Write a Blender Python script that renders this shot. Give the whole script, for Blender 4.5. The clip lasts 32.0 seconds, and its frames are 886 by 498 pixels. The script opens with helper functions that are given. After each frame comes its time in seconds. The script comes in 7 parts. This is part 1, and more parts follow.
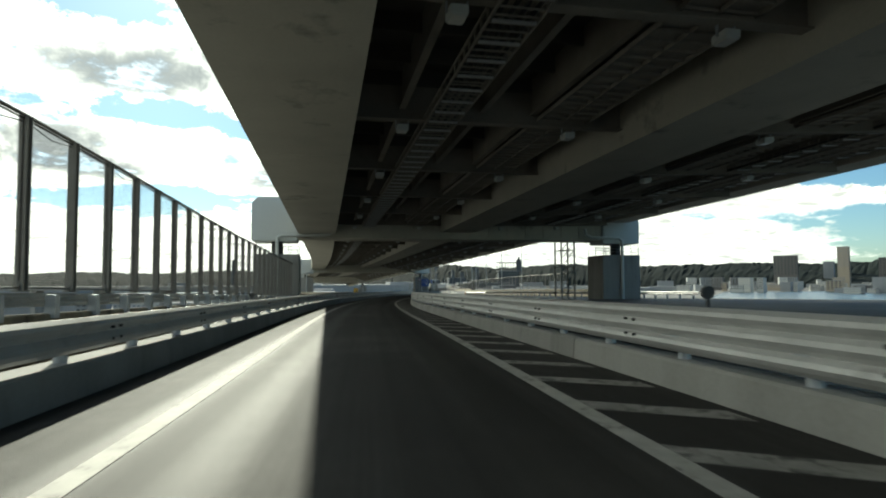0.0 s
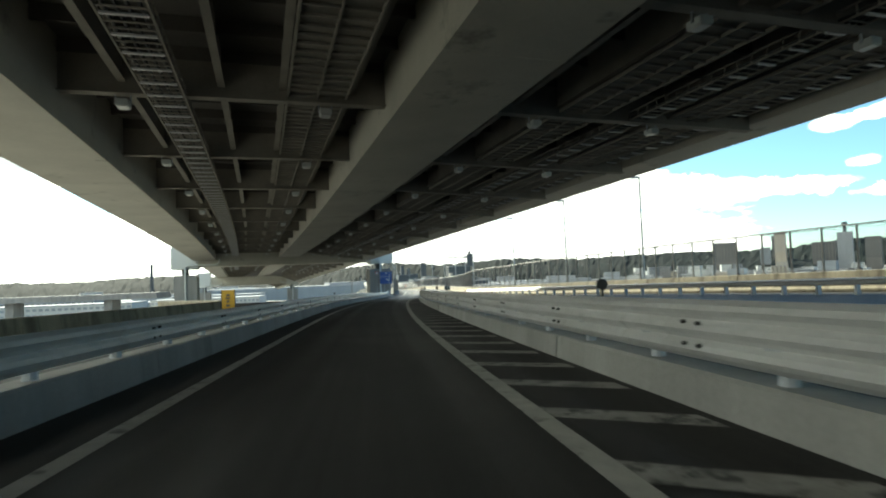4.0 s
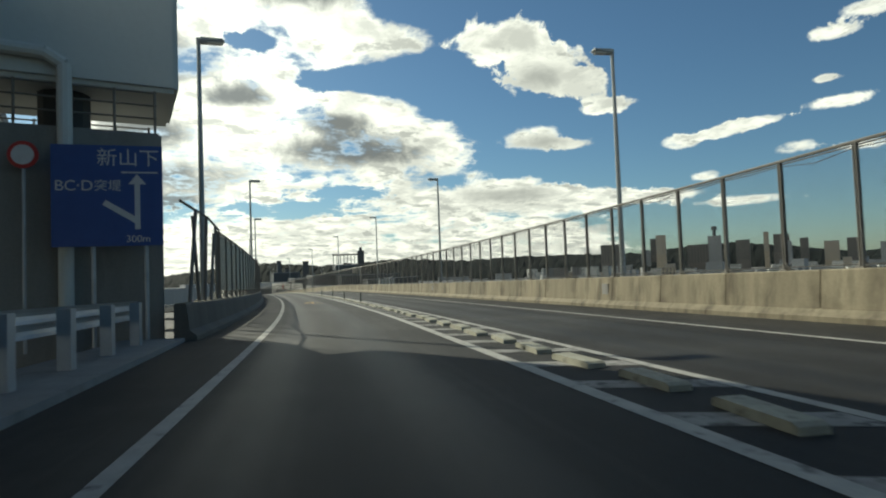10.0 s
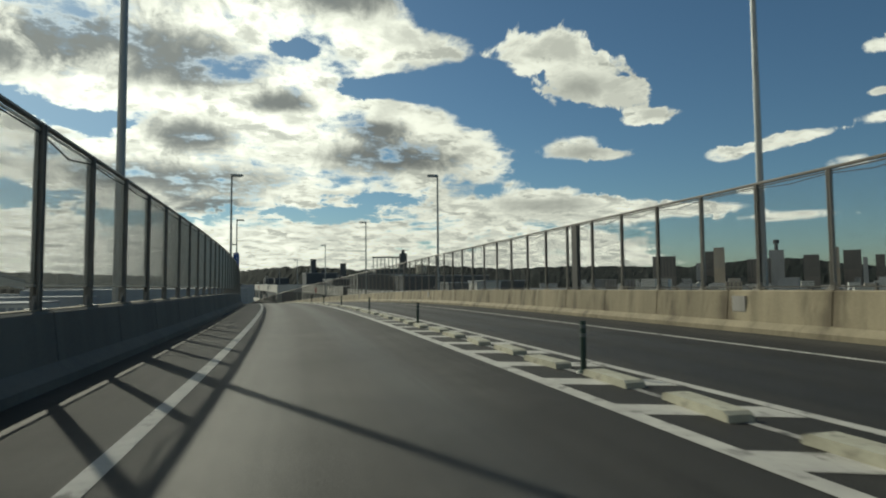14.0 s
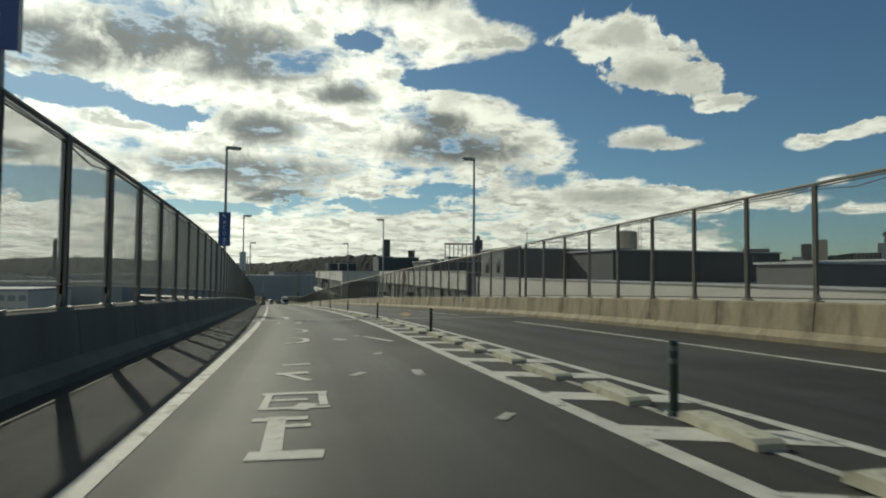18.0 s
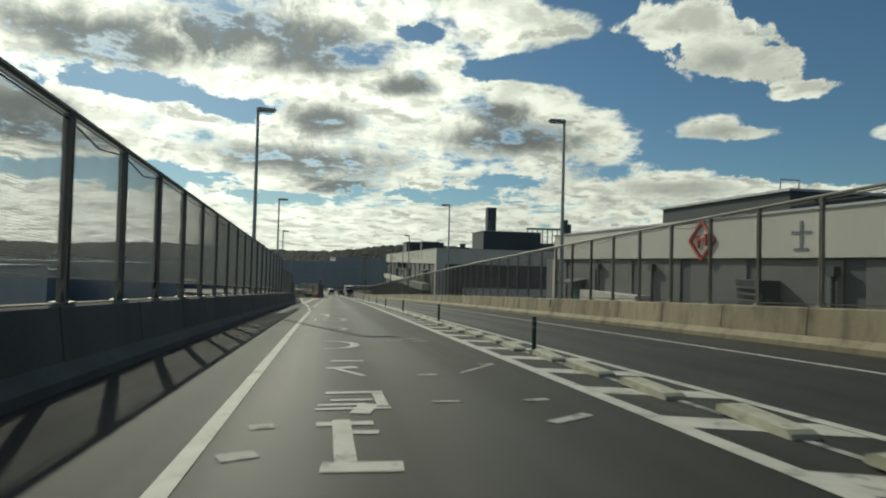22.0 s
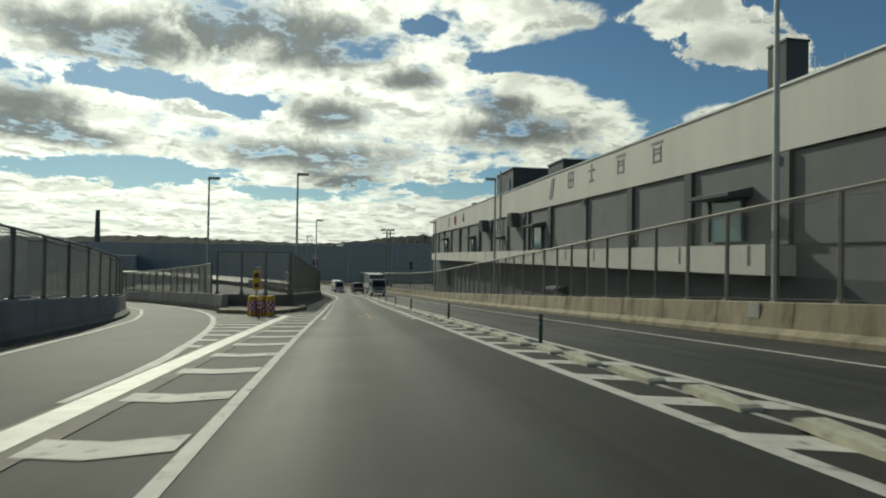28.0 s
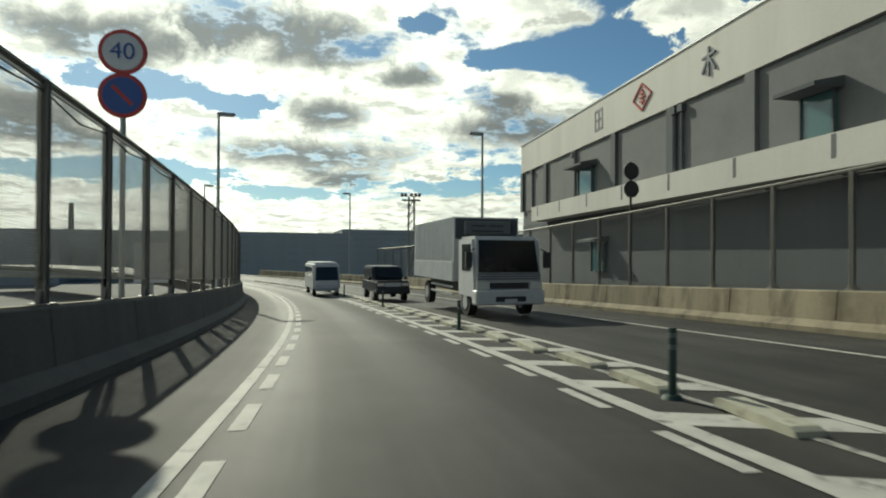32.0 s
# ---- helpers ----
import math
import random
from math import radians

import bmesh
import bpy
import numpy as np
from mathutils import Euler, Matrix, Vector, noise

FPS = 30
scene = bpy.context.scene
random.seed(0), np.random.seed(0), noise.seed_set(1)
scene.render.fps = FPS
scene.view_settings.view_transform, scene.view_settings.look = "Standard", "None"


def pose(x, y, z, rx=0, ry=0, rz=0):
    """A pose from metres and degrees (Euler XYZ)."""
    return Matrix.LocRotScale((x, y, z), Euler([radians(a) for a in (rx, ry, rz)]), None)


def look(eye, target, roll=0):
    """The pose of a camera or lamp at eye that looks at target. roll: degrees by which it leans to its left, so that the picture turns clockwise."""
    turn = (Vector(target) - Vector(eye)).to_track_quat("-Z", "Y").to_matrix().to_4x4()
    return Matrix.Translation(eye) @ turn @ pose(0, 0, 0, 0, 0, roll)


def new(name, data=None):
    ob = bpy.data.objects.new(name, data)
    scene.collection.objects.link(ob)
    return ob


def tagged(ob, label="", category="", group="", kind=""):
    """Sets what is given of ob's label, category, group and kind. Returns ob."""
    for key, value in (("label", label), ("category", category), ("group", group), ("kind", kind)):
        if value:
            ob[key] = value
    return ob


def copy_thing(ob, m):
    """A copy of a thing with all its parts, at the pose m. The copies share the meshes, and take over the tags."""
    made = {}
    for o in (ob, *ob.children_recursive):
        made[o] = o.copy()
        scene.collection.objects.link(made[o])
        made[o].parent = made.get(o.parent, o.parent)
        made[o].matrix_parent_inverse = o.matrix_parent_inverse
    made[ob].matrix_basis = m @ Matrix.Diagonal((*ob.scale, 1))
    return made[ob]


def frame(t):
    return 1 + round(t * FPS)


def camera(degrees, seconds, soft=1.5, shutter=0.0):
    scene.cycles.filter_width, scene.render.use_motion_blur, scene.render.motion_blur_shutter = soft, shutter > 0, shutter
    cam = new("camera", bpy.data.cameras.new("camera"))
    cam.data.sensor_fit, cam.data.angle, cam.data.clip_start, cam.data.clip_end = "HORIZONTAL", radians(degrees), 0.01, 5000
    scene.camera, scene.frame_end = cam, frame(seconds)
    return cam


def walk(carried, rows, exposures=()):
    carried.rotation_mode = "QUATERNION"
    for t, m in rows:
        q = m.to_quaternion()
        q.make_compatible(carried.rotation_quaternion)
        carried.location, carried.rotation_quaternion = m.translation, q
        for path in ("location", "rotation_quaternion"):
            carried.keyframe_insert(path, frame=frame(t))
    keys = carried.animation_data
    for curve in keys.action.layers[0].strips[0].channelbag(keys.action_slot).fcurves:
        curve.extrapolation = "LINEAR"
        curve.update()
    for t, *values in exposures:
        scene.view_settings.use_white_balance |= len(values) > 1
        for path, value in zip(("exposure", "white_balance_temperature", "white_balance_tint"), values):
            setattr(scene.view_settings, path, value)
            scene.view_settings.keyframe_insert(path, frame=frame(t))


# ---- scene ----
# camera rows: seconds, x, y, z, yaw, pitch, roll
ROWS = [
    (0.0, 0.00, 0.00, 0.00, 5.40, 2.86, -0.29),
    (0.5, -2.02, 8.55, -0.16, 5.19, 2.95, -0.88),
    (1.0, -3.99, 17.14, -0.29, 4.64, 2.94, -1.39),
    (1.5, -5.87, 25.77, -0.43, 4.00, 2.75, -1.67),
    (2.0, -7.66, 34.43, -0.62, 3.38, 2.46, -1.51),
    (2.5, -9.28, 43.13, -0.83, 1.98, 2.36, -1.51),
    (3.0, -10.69, 51.85, -1.05, 0.63, 2.39, -1.72),
    (3.5, -11.92, 60.59, -1.25, -0.24, 2.49, -2.00),
    (4.0, -13.04, 69.32, -1.43, -0.62, 2.57, -2.23),
    (4.5, -14.14, 78.03, -1.60, -0.91, 2.63, -2.30),
    (5.0, -15.19, 86.72, -1.76, -1.94, 2.64, -2.09),
    (5.5, -16.09, 95.39, -1.93, -3.25, 2.55, -1.98),
    (6.0, -16.82, 104.04, -2.11, -4.58, 2.46, -1.87),
    (6.5, -17.41, 112.67, -2.30, -5.80, 2.38, -1.98),
    (7.0, -17.87, 121.27, -2.50, -6.74, 2.26, -1.88),
    (7.5, -18.23, 129.84, -2.72, -7.79, 2.23, -1.68),
    (8.0, -18.47, 138.38, -2.94, -8.83, 2.20, -1.55),
    (8.5, -18.60, 146.85, -3.16, -9.94, 2.26, -1.64),
    (9.0, -18.67, 155.23, -3.36, -10.80, 2.27, -1.81),
    (9.5, -18.70, 163.51, -3.55, -11.60, 2.31, -2.12),
    (10.0, -18.70, 171.71, -3.72, -12.31, 2.37, -2.18),
    (10.5, -18.69, 179.82, -3.88, -12.67, 2.46, -2.13),
    (11.0, -18.77, 187.88, -4.02, -12.19, 2.59, -1.98),
    (11.5, -18.98, 195.88, -4.14, -11.77, 2.72, -1.70),
    (12.0, -19.33, 203.82, -4.25, -11.23, 2.84, -1.45),
    (12.5, -19.78, 211.74, -4.36, -10.72, 2.99, -1.14),
    (13.0, -20.27, 219.67, -4.46, -10.21, 3.08, -0.71),
    (13.5, -20.82, 227.62, -4.56, -9.63, 3.15, -0.56),
    (14.0, -21.44, 235.58, -4.65, -8.83, 3.25, -0.47),
    (14.5, -22.15, 243.57, -4.73, -8.09, 3.32, -0.56),
    (15.0, -22.98, 251.59, -4.80, -6.93, 3.41, -0.58),
    (15.5, -23.95, 259.64, -4.87, -5.88, 3.41, -0.48),
    (16.0, -25.03, 267.72, -4.95, -5.17, 3.28, -0.28),
    (16.5, -26.19, 275.83, -5.06, -4.69, 3.06, -0.03),
    (17.0, -27.43, 283.99, -5.21, -4.03, 2.83, 0.20),
    (17.5, -28.78, 292.17, -5.40, -3.41, 2.58, 0.39),
    (18.0, -30.21, 300.40, -5.64, -2.86, 2.35, 0.44),
    (18.5, -31.76, 308.64, -5.90, -2.00, 2.17, 0.36),
    (19.0, -33.45, 316.88, -6.19, -0.86, 1.98, 0.37),
    (19.5, -35.32, 325.11, -6.51, 0.19, 1.82, 0.55),
    (20.0, -37.32, 333.35, -6.85, 0.93, 1.74, 0.90),
    (20.5, -39.38, 341.59, -7.22, 1.46, 1.65, 1.20),
    (21.0, -41.46, 349.83, -7.61, 2.03, 1.57, 1.41),
    (21.5, -43.56, 358.09, -8.02, 2.54, 1.51, 1.50),
    (22.0, -45.67, 366.35, -8.44, 2.94, 1.40, 1.44),
    (22.5, -47.78, 374.64, -8.86, 3.32, 1.37, 1.39),
    (23.0, -49.89, 382.94, -9.29, 3.65, 1.32, 1.31),
    (23.5, -51.98, 391.27, -9.73, 3.89, 1.28, 1.43),
    (24.0, -54.04, 399.62, -10.17, 3.98, 1.23, 1.48),
    (24.5, -56.08, 408.00, -10.63, 3.91, 1.19, 1.55),
    (25.0, -58.12, 416.41, -11.10, 3.90, 1.06, 1.55),
    (25.5, -60.16, 424.83, -11.58, 3.85, 1.02, 1.37),
    (26.0, -62.21, 433.28, -12.06, 3.77, 0.99, 1.28),
    (26.5, -64.26, 441.75, -12.55, 3.72, 0.95, 1.21),
    (27.0, -66.31, 450.24, -13.05, 3.68, 0.91, 1.13),
    (27.5, -68.37, 458.75, -13.55, 3.63, 0.84, 1.00),
    (28.0, -70.43, 467.29, -14.05, 3.56, 0.76, 0.78),
    (28.5, -72.49, 475.85, -14.58, 3.70, 0.68, 0.84),
    (29.0, -74.55, 484.45, -15.11, 3.78, 0.69, 0.99),
    (29.5, -76.60, 493.09, -15.64, 3.71, 0.67, 0.86),
    (30.0, -78.62, 501.77, -16.17, 3.71, 0.69, 0.60),
    (30.5, -80.62, 510.49, -16.69, 3.76, 0.71, 0.27),
    (31.0, -82.63, 519.27, -17.21, 3.84, 0.71, -0.09),
    (31.5, -84.63, 528.09, -17.72, 3.77, 0.71, -0.08),
    (32.0, -86.58, 536.96, -18.25, 3.55, 0.55, 0.24),
]
cam = camera(75.0, 32.0, soft=2.0, shutter=0.1)


def eye_pose(x, y, z, yaw, pitch, roll):
    a, p = radians(yaw), radians(pitch)
    way = Vector((-math.sin(a) * math.cos(p), math.cos(a) * math.cos(p), math.sin(p)))
    return look((x, y, z), Vector((x, y, z)) + way, roll)


EXPOSURES = [(0.0, 0.68, 6300, -3), (1.0, 1.26, 6300, -3), (2.0, 1.72, 6350, -3), (4.5, 1.64, 6350, -3), (6.0, 1.24, 6250, -3), (7.5, 0.90, 6200, -3), (9.0, 0.30, 6300, -2), (10.2, -0.02, 6450, -1), (12.0, -0.25, 6500, -2), (16.5, -0.40, 6500, -2), (20.0, -0.42, 6450, -3), (28.0, -0.42, 6450, -4), (30.0, -0.34, 6450, -4), (32.0, -0.08, 6450, -4)]
walk(cam, [(r[0], eye_pose(*r[1:])) for r in ROWS], EXPOSURES)


# ---- world and sun ----
SUN_AZ, SUN_EL = 31.5, 31.1          # degrees left of +y, degrees up
world = bpy.data.worlds.new("sky_world")
scene.world = world
world.use_nodes = True


def toward(az, el):
    a, e = radians(az), radians(el)
    return Vector((-math.sin(a) * math.cos(e), math.cos(a) * math.cos(e), math.sin(e)))


def build_sky(w):
    nt = w.node_tree
    nt.nodes.clear()

    def N(kind, **sets):
        n = nt.nodes.new(kind)
        for key, value in sets.items():
            n.inputs[key].default_value = value
        return n

    def L(a, b):
        nt.links.new(a, b)

    def math_node(op, a, b, clamp=False):
        n = nt.nodes.new("ShaderNodeMath")
        n.operation, n.use_clamp = op, clamp
        for i, v in enumerate((a, b)):
            if isinstance(v, (int, float)):
                n.inputs[i].default_value = v
            else:
                L(v, n.inputs[i])
        return n.outputs[0]

    def ramp(v, lo, hi, a=0.0, b=1.0):
        n = nt.nodes.new("ShaderNodeMapRange")
        n.interpolation_type = "SMOOTHSTEP"
        L(v, n.inputs[0])
        for i, x in enumerate((lo, hi, a, b)):
            n.inputs[i + 1].default_value = x
        return n.outputs[0]

    out, bg = N("ShaderNodeOutputWorld"), N("ShaderNodeBackground")
    sky = N("ShaderNodeTexSky")
    sky.sky_type, sky.sun_disc = "NISHITA", False
    sky.sun_elevation, sky.sun_rotation = radians(SUN_EL), radians(-SUN_AZ)
    sky.air_density, sky.dust_density, sky.ozone_density = 1.0, 0.4, 3.0
    co = nt.nodes.new("ShaderNodeTexCoord").outputs["Generated"]
    sep = nt.nodes.new("ShaderNodeSeparateXYZ")
    L(co, sep.inputs[0])
    x, y, z = sep.outputs
    # bearing to the left of +y and height, both in degrees
    az = math_node("MULTIPLY", math_node("ARCTAN2", math_node("MULTIPLY", x, -1.0), y), 57.2958)
    el = math_node("MULTIPLY", math_node("ARCSINE", z, 0.0), 57.2958)
    polar = nt.nodes.new("ShaderNodeCombineXYZ")
    L(az, polar.inputs[0])
    L(el, polar.inputs[1])
    # the cloud layer: the direction carried onto a flat sheet overhead
    depth = math_node("MAXIMUM", math_node("ADD", z, 0.17), 0.05)
    flat = nt.nodes.new("ShaderNodeCombineXYZ")
    L(math_node("DIVIDE", x, depth), flat.inputs[0])
    L(math_node("DIVIDE", y, depth), flat.inputs[1])

    def fbm(scale, detail, rough, shift, stretch=(1, 1, 1), dist=0.0):
        m = N("ShaderNodeMapping")
        m.inputs["Location"].default_value = shift
        m.inputs["Scale"].default_value = stretch
        L(flat.outputs[0], m.inputs[0])
        n = N("ShaderNodeTexNoise", Scale=scale, Detail=detail, Roughness=rough, Distortion=dist)
        L(m.outputs[0], n.inputs["Vector"])
        return n.outputs["Fac"]

    puff = fbm(2.7, 10, 0.60, (3.1, 7.7, 0), (1.0, 1.0, 1), 0.25)
    fine = fbm(10.0, 8, 0.64, (1.3, 0.4, 2), (1.0, 1.0, 1), 0.25)
    belly = fbm(2.9, 6, 0.55, (3.1, 7.85, 0), (1.0, 0.9, 1), 0.2)
    curl = N("ShaderNodeTexNoise", Scale=0.34, Detail=9, Roughness=0.62, Distortion=0.5)
    L(polar.outputs[0], curl.inputs["Vector"])
    curl = math_node("SUBTRACT", curl.outputs["Fac"], 0.5)
    ragged = math_node("ADD", math_node("MULTIPLY", math_node("SUBTRACT", fine, 0.5), 0.9), math_node("MULTIPLY", math_node("SUBTRACT", puff, 0.5), 1.2))
    ragged = math_node("ADD", ragged, math_node("MULTIPLY", curl, 1.9))

    def blob(az0, el0, wide, high, gain, rough, lo, hi):
        """A ragged patch round a bearing and a height, its half-sizes in degrees."""
        n = nt.nodes.new("ShaderNodeVectorMath")
        n.operation = "MULTIPLY_ADD"
        L(polar.outputs[0], n.inputs[0])
        n.inputs[1].default_value = (1 / wide, 1 / high, 0)
        n.inputs[2].default_value = (-az0 / wide, -el0 / high, 0)
        far = nt.nodes.new("ShaderNodeVectorMath")
        far.operation = "LENGTH"
        L(n.outputs[0], far.inputs[0])
        return ramp(math_node("ADD", far.outputs["Value"], rough), lo, hi, gain, 0.0)

    soft = math_node("MULTIPLY", ragged, 0.8)

    def patches(start, rows, gain, rough=ragged, lo=0.3, hi=1.5):
        total = start
        for row in rows:
            total = math_node("ADD", total, blob(*row, gain, rough, lo, hi))
        return total

    # the broken sheet of cloud ends along a jagged rim; clear air to the right of it
    rim = nt.nodes.new("ShaderNodeFloatCurve")
    L(math_node("DIVIDE", el, 60.0, True), rim.inputs["Value"])
    curve = rim.mapping.curves[0]
    curve.points[0].location, curve.points[1].location = (0.0, 0.20), (1.0, 0.52)
    for e, a in ((3.5, -29), (6.5, -24), (8.6, -12), (9.8, -17.2), (12.6, -16), (15.3, -13.2), (17.1, -8), (18.7, -1.5), (20.4, -7.5), (22.2, -13), (24.6, -8), (28, -5)):
        curve.points.new(e / 60, (a + 50) / 100)
    rim.mapping.update()
    inside = math_node("SUBTRACT", az, math_node("SUBTRACT", math_node("MULTIPLY", rim.outputs[0], 100.0), 50.0))
    base = math_node("ADD", puff, math_node("MULTIPLY", math_node("SUBTRACT", fine, 0.5), 0.40))
    base = math_node("ADD", base, math_node("MULTIPLY", curl, 0.34))
    base = math_node("ADD", base, ramp(inside, -4.5, 4.5, -0.34, 0.15))
    base = math_node("ADD", base, ramp(z, 0.02, 0.12, 0.10, 0.0))
    base = math_node("ADD", base, ramp(z, 0.5, 0.75, 0.0, -0.2))
    field = patches(base, ((-19.6, 21.6, 5.0, 2.5), (-23.0, 19.2, 4.6, 2.4), (-26.0, 17.4, 3.2, 1.6), (-28.7, 15.1, 2.8, 0.9)), 0.76)
    field = patches(field, ((-21.6, 12.8, 4.2, 1.35), (-25.4, 11.9, 2.2, 0.7), (-18.5, 8.0, 6.0, 1.4), (-25.0, 7.1, 5.0, 0.9)), 0.56)
    field = patches(field, ((-35.3, 11.1, 2.6, 0.75), (-38.6, 11.6, 2.6, 0.75), (-41.6, 12.0, 2.2, 0.6), (-47.4, 12.7, 3.0, 0.8), (-46.7, 14.6, 1.6, 0.5), (-47.3, 18.0, 2.6, 0.7), (-50.0, 19.2, 2.6, 0.8)), 0.54)
    field = patches(field, ((-44.3, 9.5, 2.2, 0.75), (-48.6, 9.0, 2.5, 0.85), (-36.9, 7.8, 1.7, 0.7), (-34.6, 6.5, 4.0, 0.7), (-29.0, 6.2, 5.0, 0.9), (-40.0, 5.4, 6.0, 0.6)), 0.44)
    field = patches(field, ((32.7, 14.5, 5.5, 1.2), (23.0, 13.6, 3.0, 0.8), (32.5, 7.2, 9.0, 1.2), (20.2, 6.0, 4.5, 0.6), (3.2, 6.7, 6.5, 0.7), (-2.5, 8.2, 5.0, 0.6), (-2.0, 18.6, 3.5, 0.8), (37.0, 22.8, 5.0, 1.2), (6.0, 21.8, 2.0, 0.6)), -0.34)
    mask = ramp(field, 0.46, 0.66)
    # shaded bellies of the thicker clouds
    dark = patches(0.0, ((17.0, 19.8, 7.5, 2.6), (34.0, 18.0, 7.0, 2.4), (25.0, 21.0, 4.0, 1.6), (15.2, 13.4, 4.0, 1.5), (7.0, 17.0, 3.0, 1.1), (-3.2, 12.2, 6.5, 1.5), (-2.2, 14.8, 3.0, 0.9)), 1.15, soft, 0.0, 1.75)
    dark = patches(dark, ((17.0, 9.3, 9.5, 1.6), (39.7, 11.5, 4.0, 1.6), (37.0, 9.6, 6.0, 1.0), (13.3, 7.1, 3.5, 0.7), (27.0, 26.0, 12.0, 2.5), (2.0, 27.0, 8.0, 2.0)), 1.05, soft, 0.0, 1.75)
    dark = patches(dark, ((-22.5, 18.3, 4.5, 1.4), (-22.2, 12.3, 3.4, 0.8), (-19.0, 7.5, 6.0, 0.8)), 0.5, soft, -0.1, 1.75)
    # relief: the side of each puff turned away from the sun is greyer
    heap = fbm(4.6, 8, 0.62, (5.3, 1.7, 3), (1.0, 1.0, 1), 0.3)
    heap_sun = fbm(4.6, 8, 0.62, (5.3 - 0.045, 1.7 + 0.075, 3), (1.0, 1.0, 1), 0.3)
    relief = ramp(math_node("SUBTRACT", heap_sun, heap), -0.01, 0.16, 0.0, 0.46)
    core = math_node("MULTIPLY", math_node("ADD", dark, math_node("MULTIPLY", math_node("SUBTRACT", belly, 0.5), 0.7)), ramp(field, 0.50, 0.64), True)
    lump = fbm(6.5, 6, 0.6, (2.2, 9.1, 6), (1.0, 1.0, 1), 0.3)
    core = math_node("MAXIMUM", core, math_node("MULTIPLY", math_node("MULTIPLY", ramp(lump, 0.40, 0.66), ramp(field, 0.56, 0.72)), 0.36))
    core = math_node("MAXIMUM", core, math_node("MULTIPLY", ramp(math_node("ADD", belly, math_node("MULTIPLY", math_node("SUBTRACT", fine, 0.5), 0.5)), 0.42, 0.68), 0.30))
    core = math_node("MAXIMUM", core, math_node("MULTIPLY", relief, ramp(field, 0.52, 0.70)))
    core = math_node("SUBTRACT", 1.0, math_node("POWER", math_node("SUBTRACT", 1.0, core, True), 1.7))
    tint = nt.nodes.new("ShaderNodeMix")
    tint.data_type = "RGBA"
    tint.inputs["A"].default_value = (1.80, 1.74, 1.55, 1)
    tint.inputs["B"].default_value = (0.30, 0.308, 0.305, 1)
    L(core, tint.inputs["Factor"])
    glow = nt.nodes.new("ShaderNodeVectorMath")
    glow.operation = "DOT_PRODUCT"
    L(co, glow.inputs[0])
    glow.inputs[1].default_value = toward(SUN_AZ, SUN_EL)
    lift = ramp(glow.outputs["Value"], 0.72, 1.0, 0.78, 1.35)
    lit = nt.nodes.new("ShaderNodeVectorMath")
    lit.operation = "SCALE"
    L(tint.outputs["Result"], lit.inputs[0])
    L(lift, lit.inputs["Scale"])
    clear = nt.nodes.new("ShaderNodeVectorMath")
    clear.operation = "MULTIPLY"
    L(sky.outputs[0], clear.inputs[0])
    clear.inputs[1].default_value = (0.067, 0.080, 0.085)
    both = nt.nodes.new("ShaderNodeMix")
    both.data_type = "RGBA"
    L(mask, both.inputs["Factor"])
    L(clear.outputs[0], both.inputs["A"])
    L(lit.outputs[0], both.inputs["B"])
    L(both.outputs["Result"], bg.inputs[0])
    bg.inputs["Strength"].default_value = 0.85
    L(bg.outputs[0], out.inputs[0])


build_sky(world)
sun = new("sun", bpy.data.lights.new("sun", "SUN"))
sun.data.energy, sun.data.angle, sun.data.color = 4.6, radians(0.6), (1.0, 0.92, 0.78)
sun.matrix_world = look((0, 0, 60), Vector((0, 0, 60)) - toward(SUN_AZ, SUN_EL))


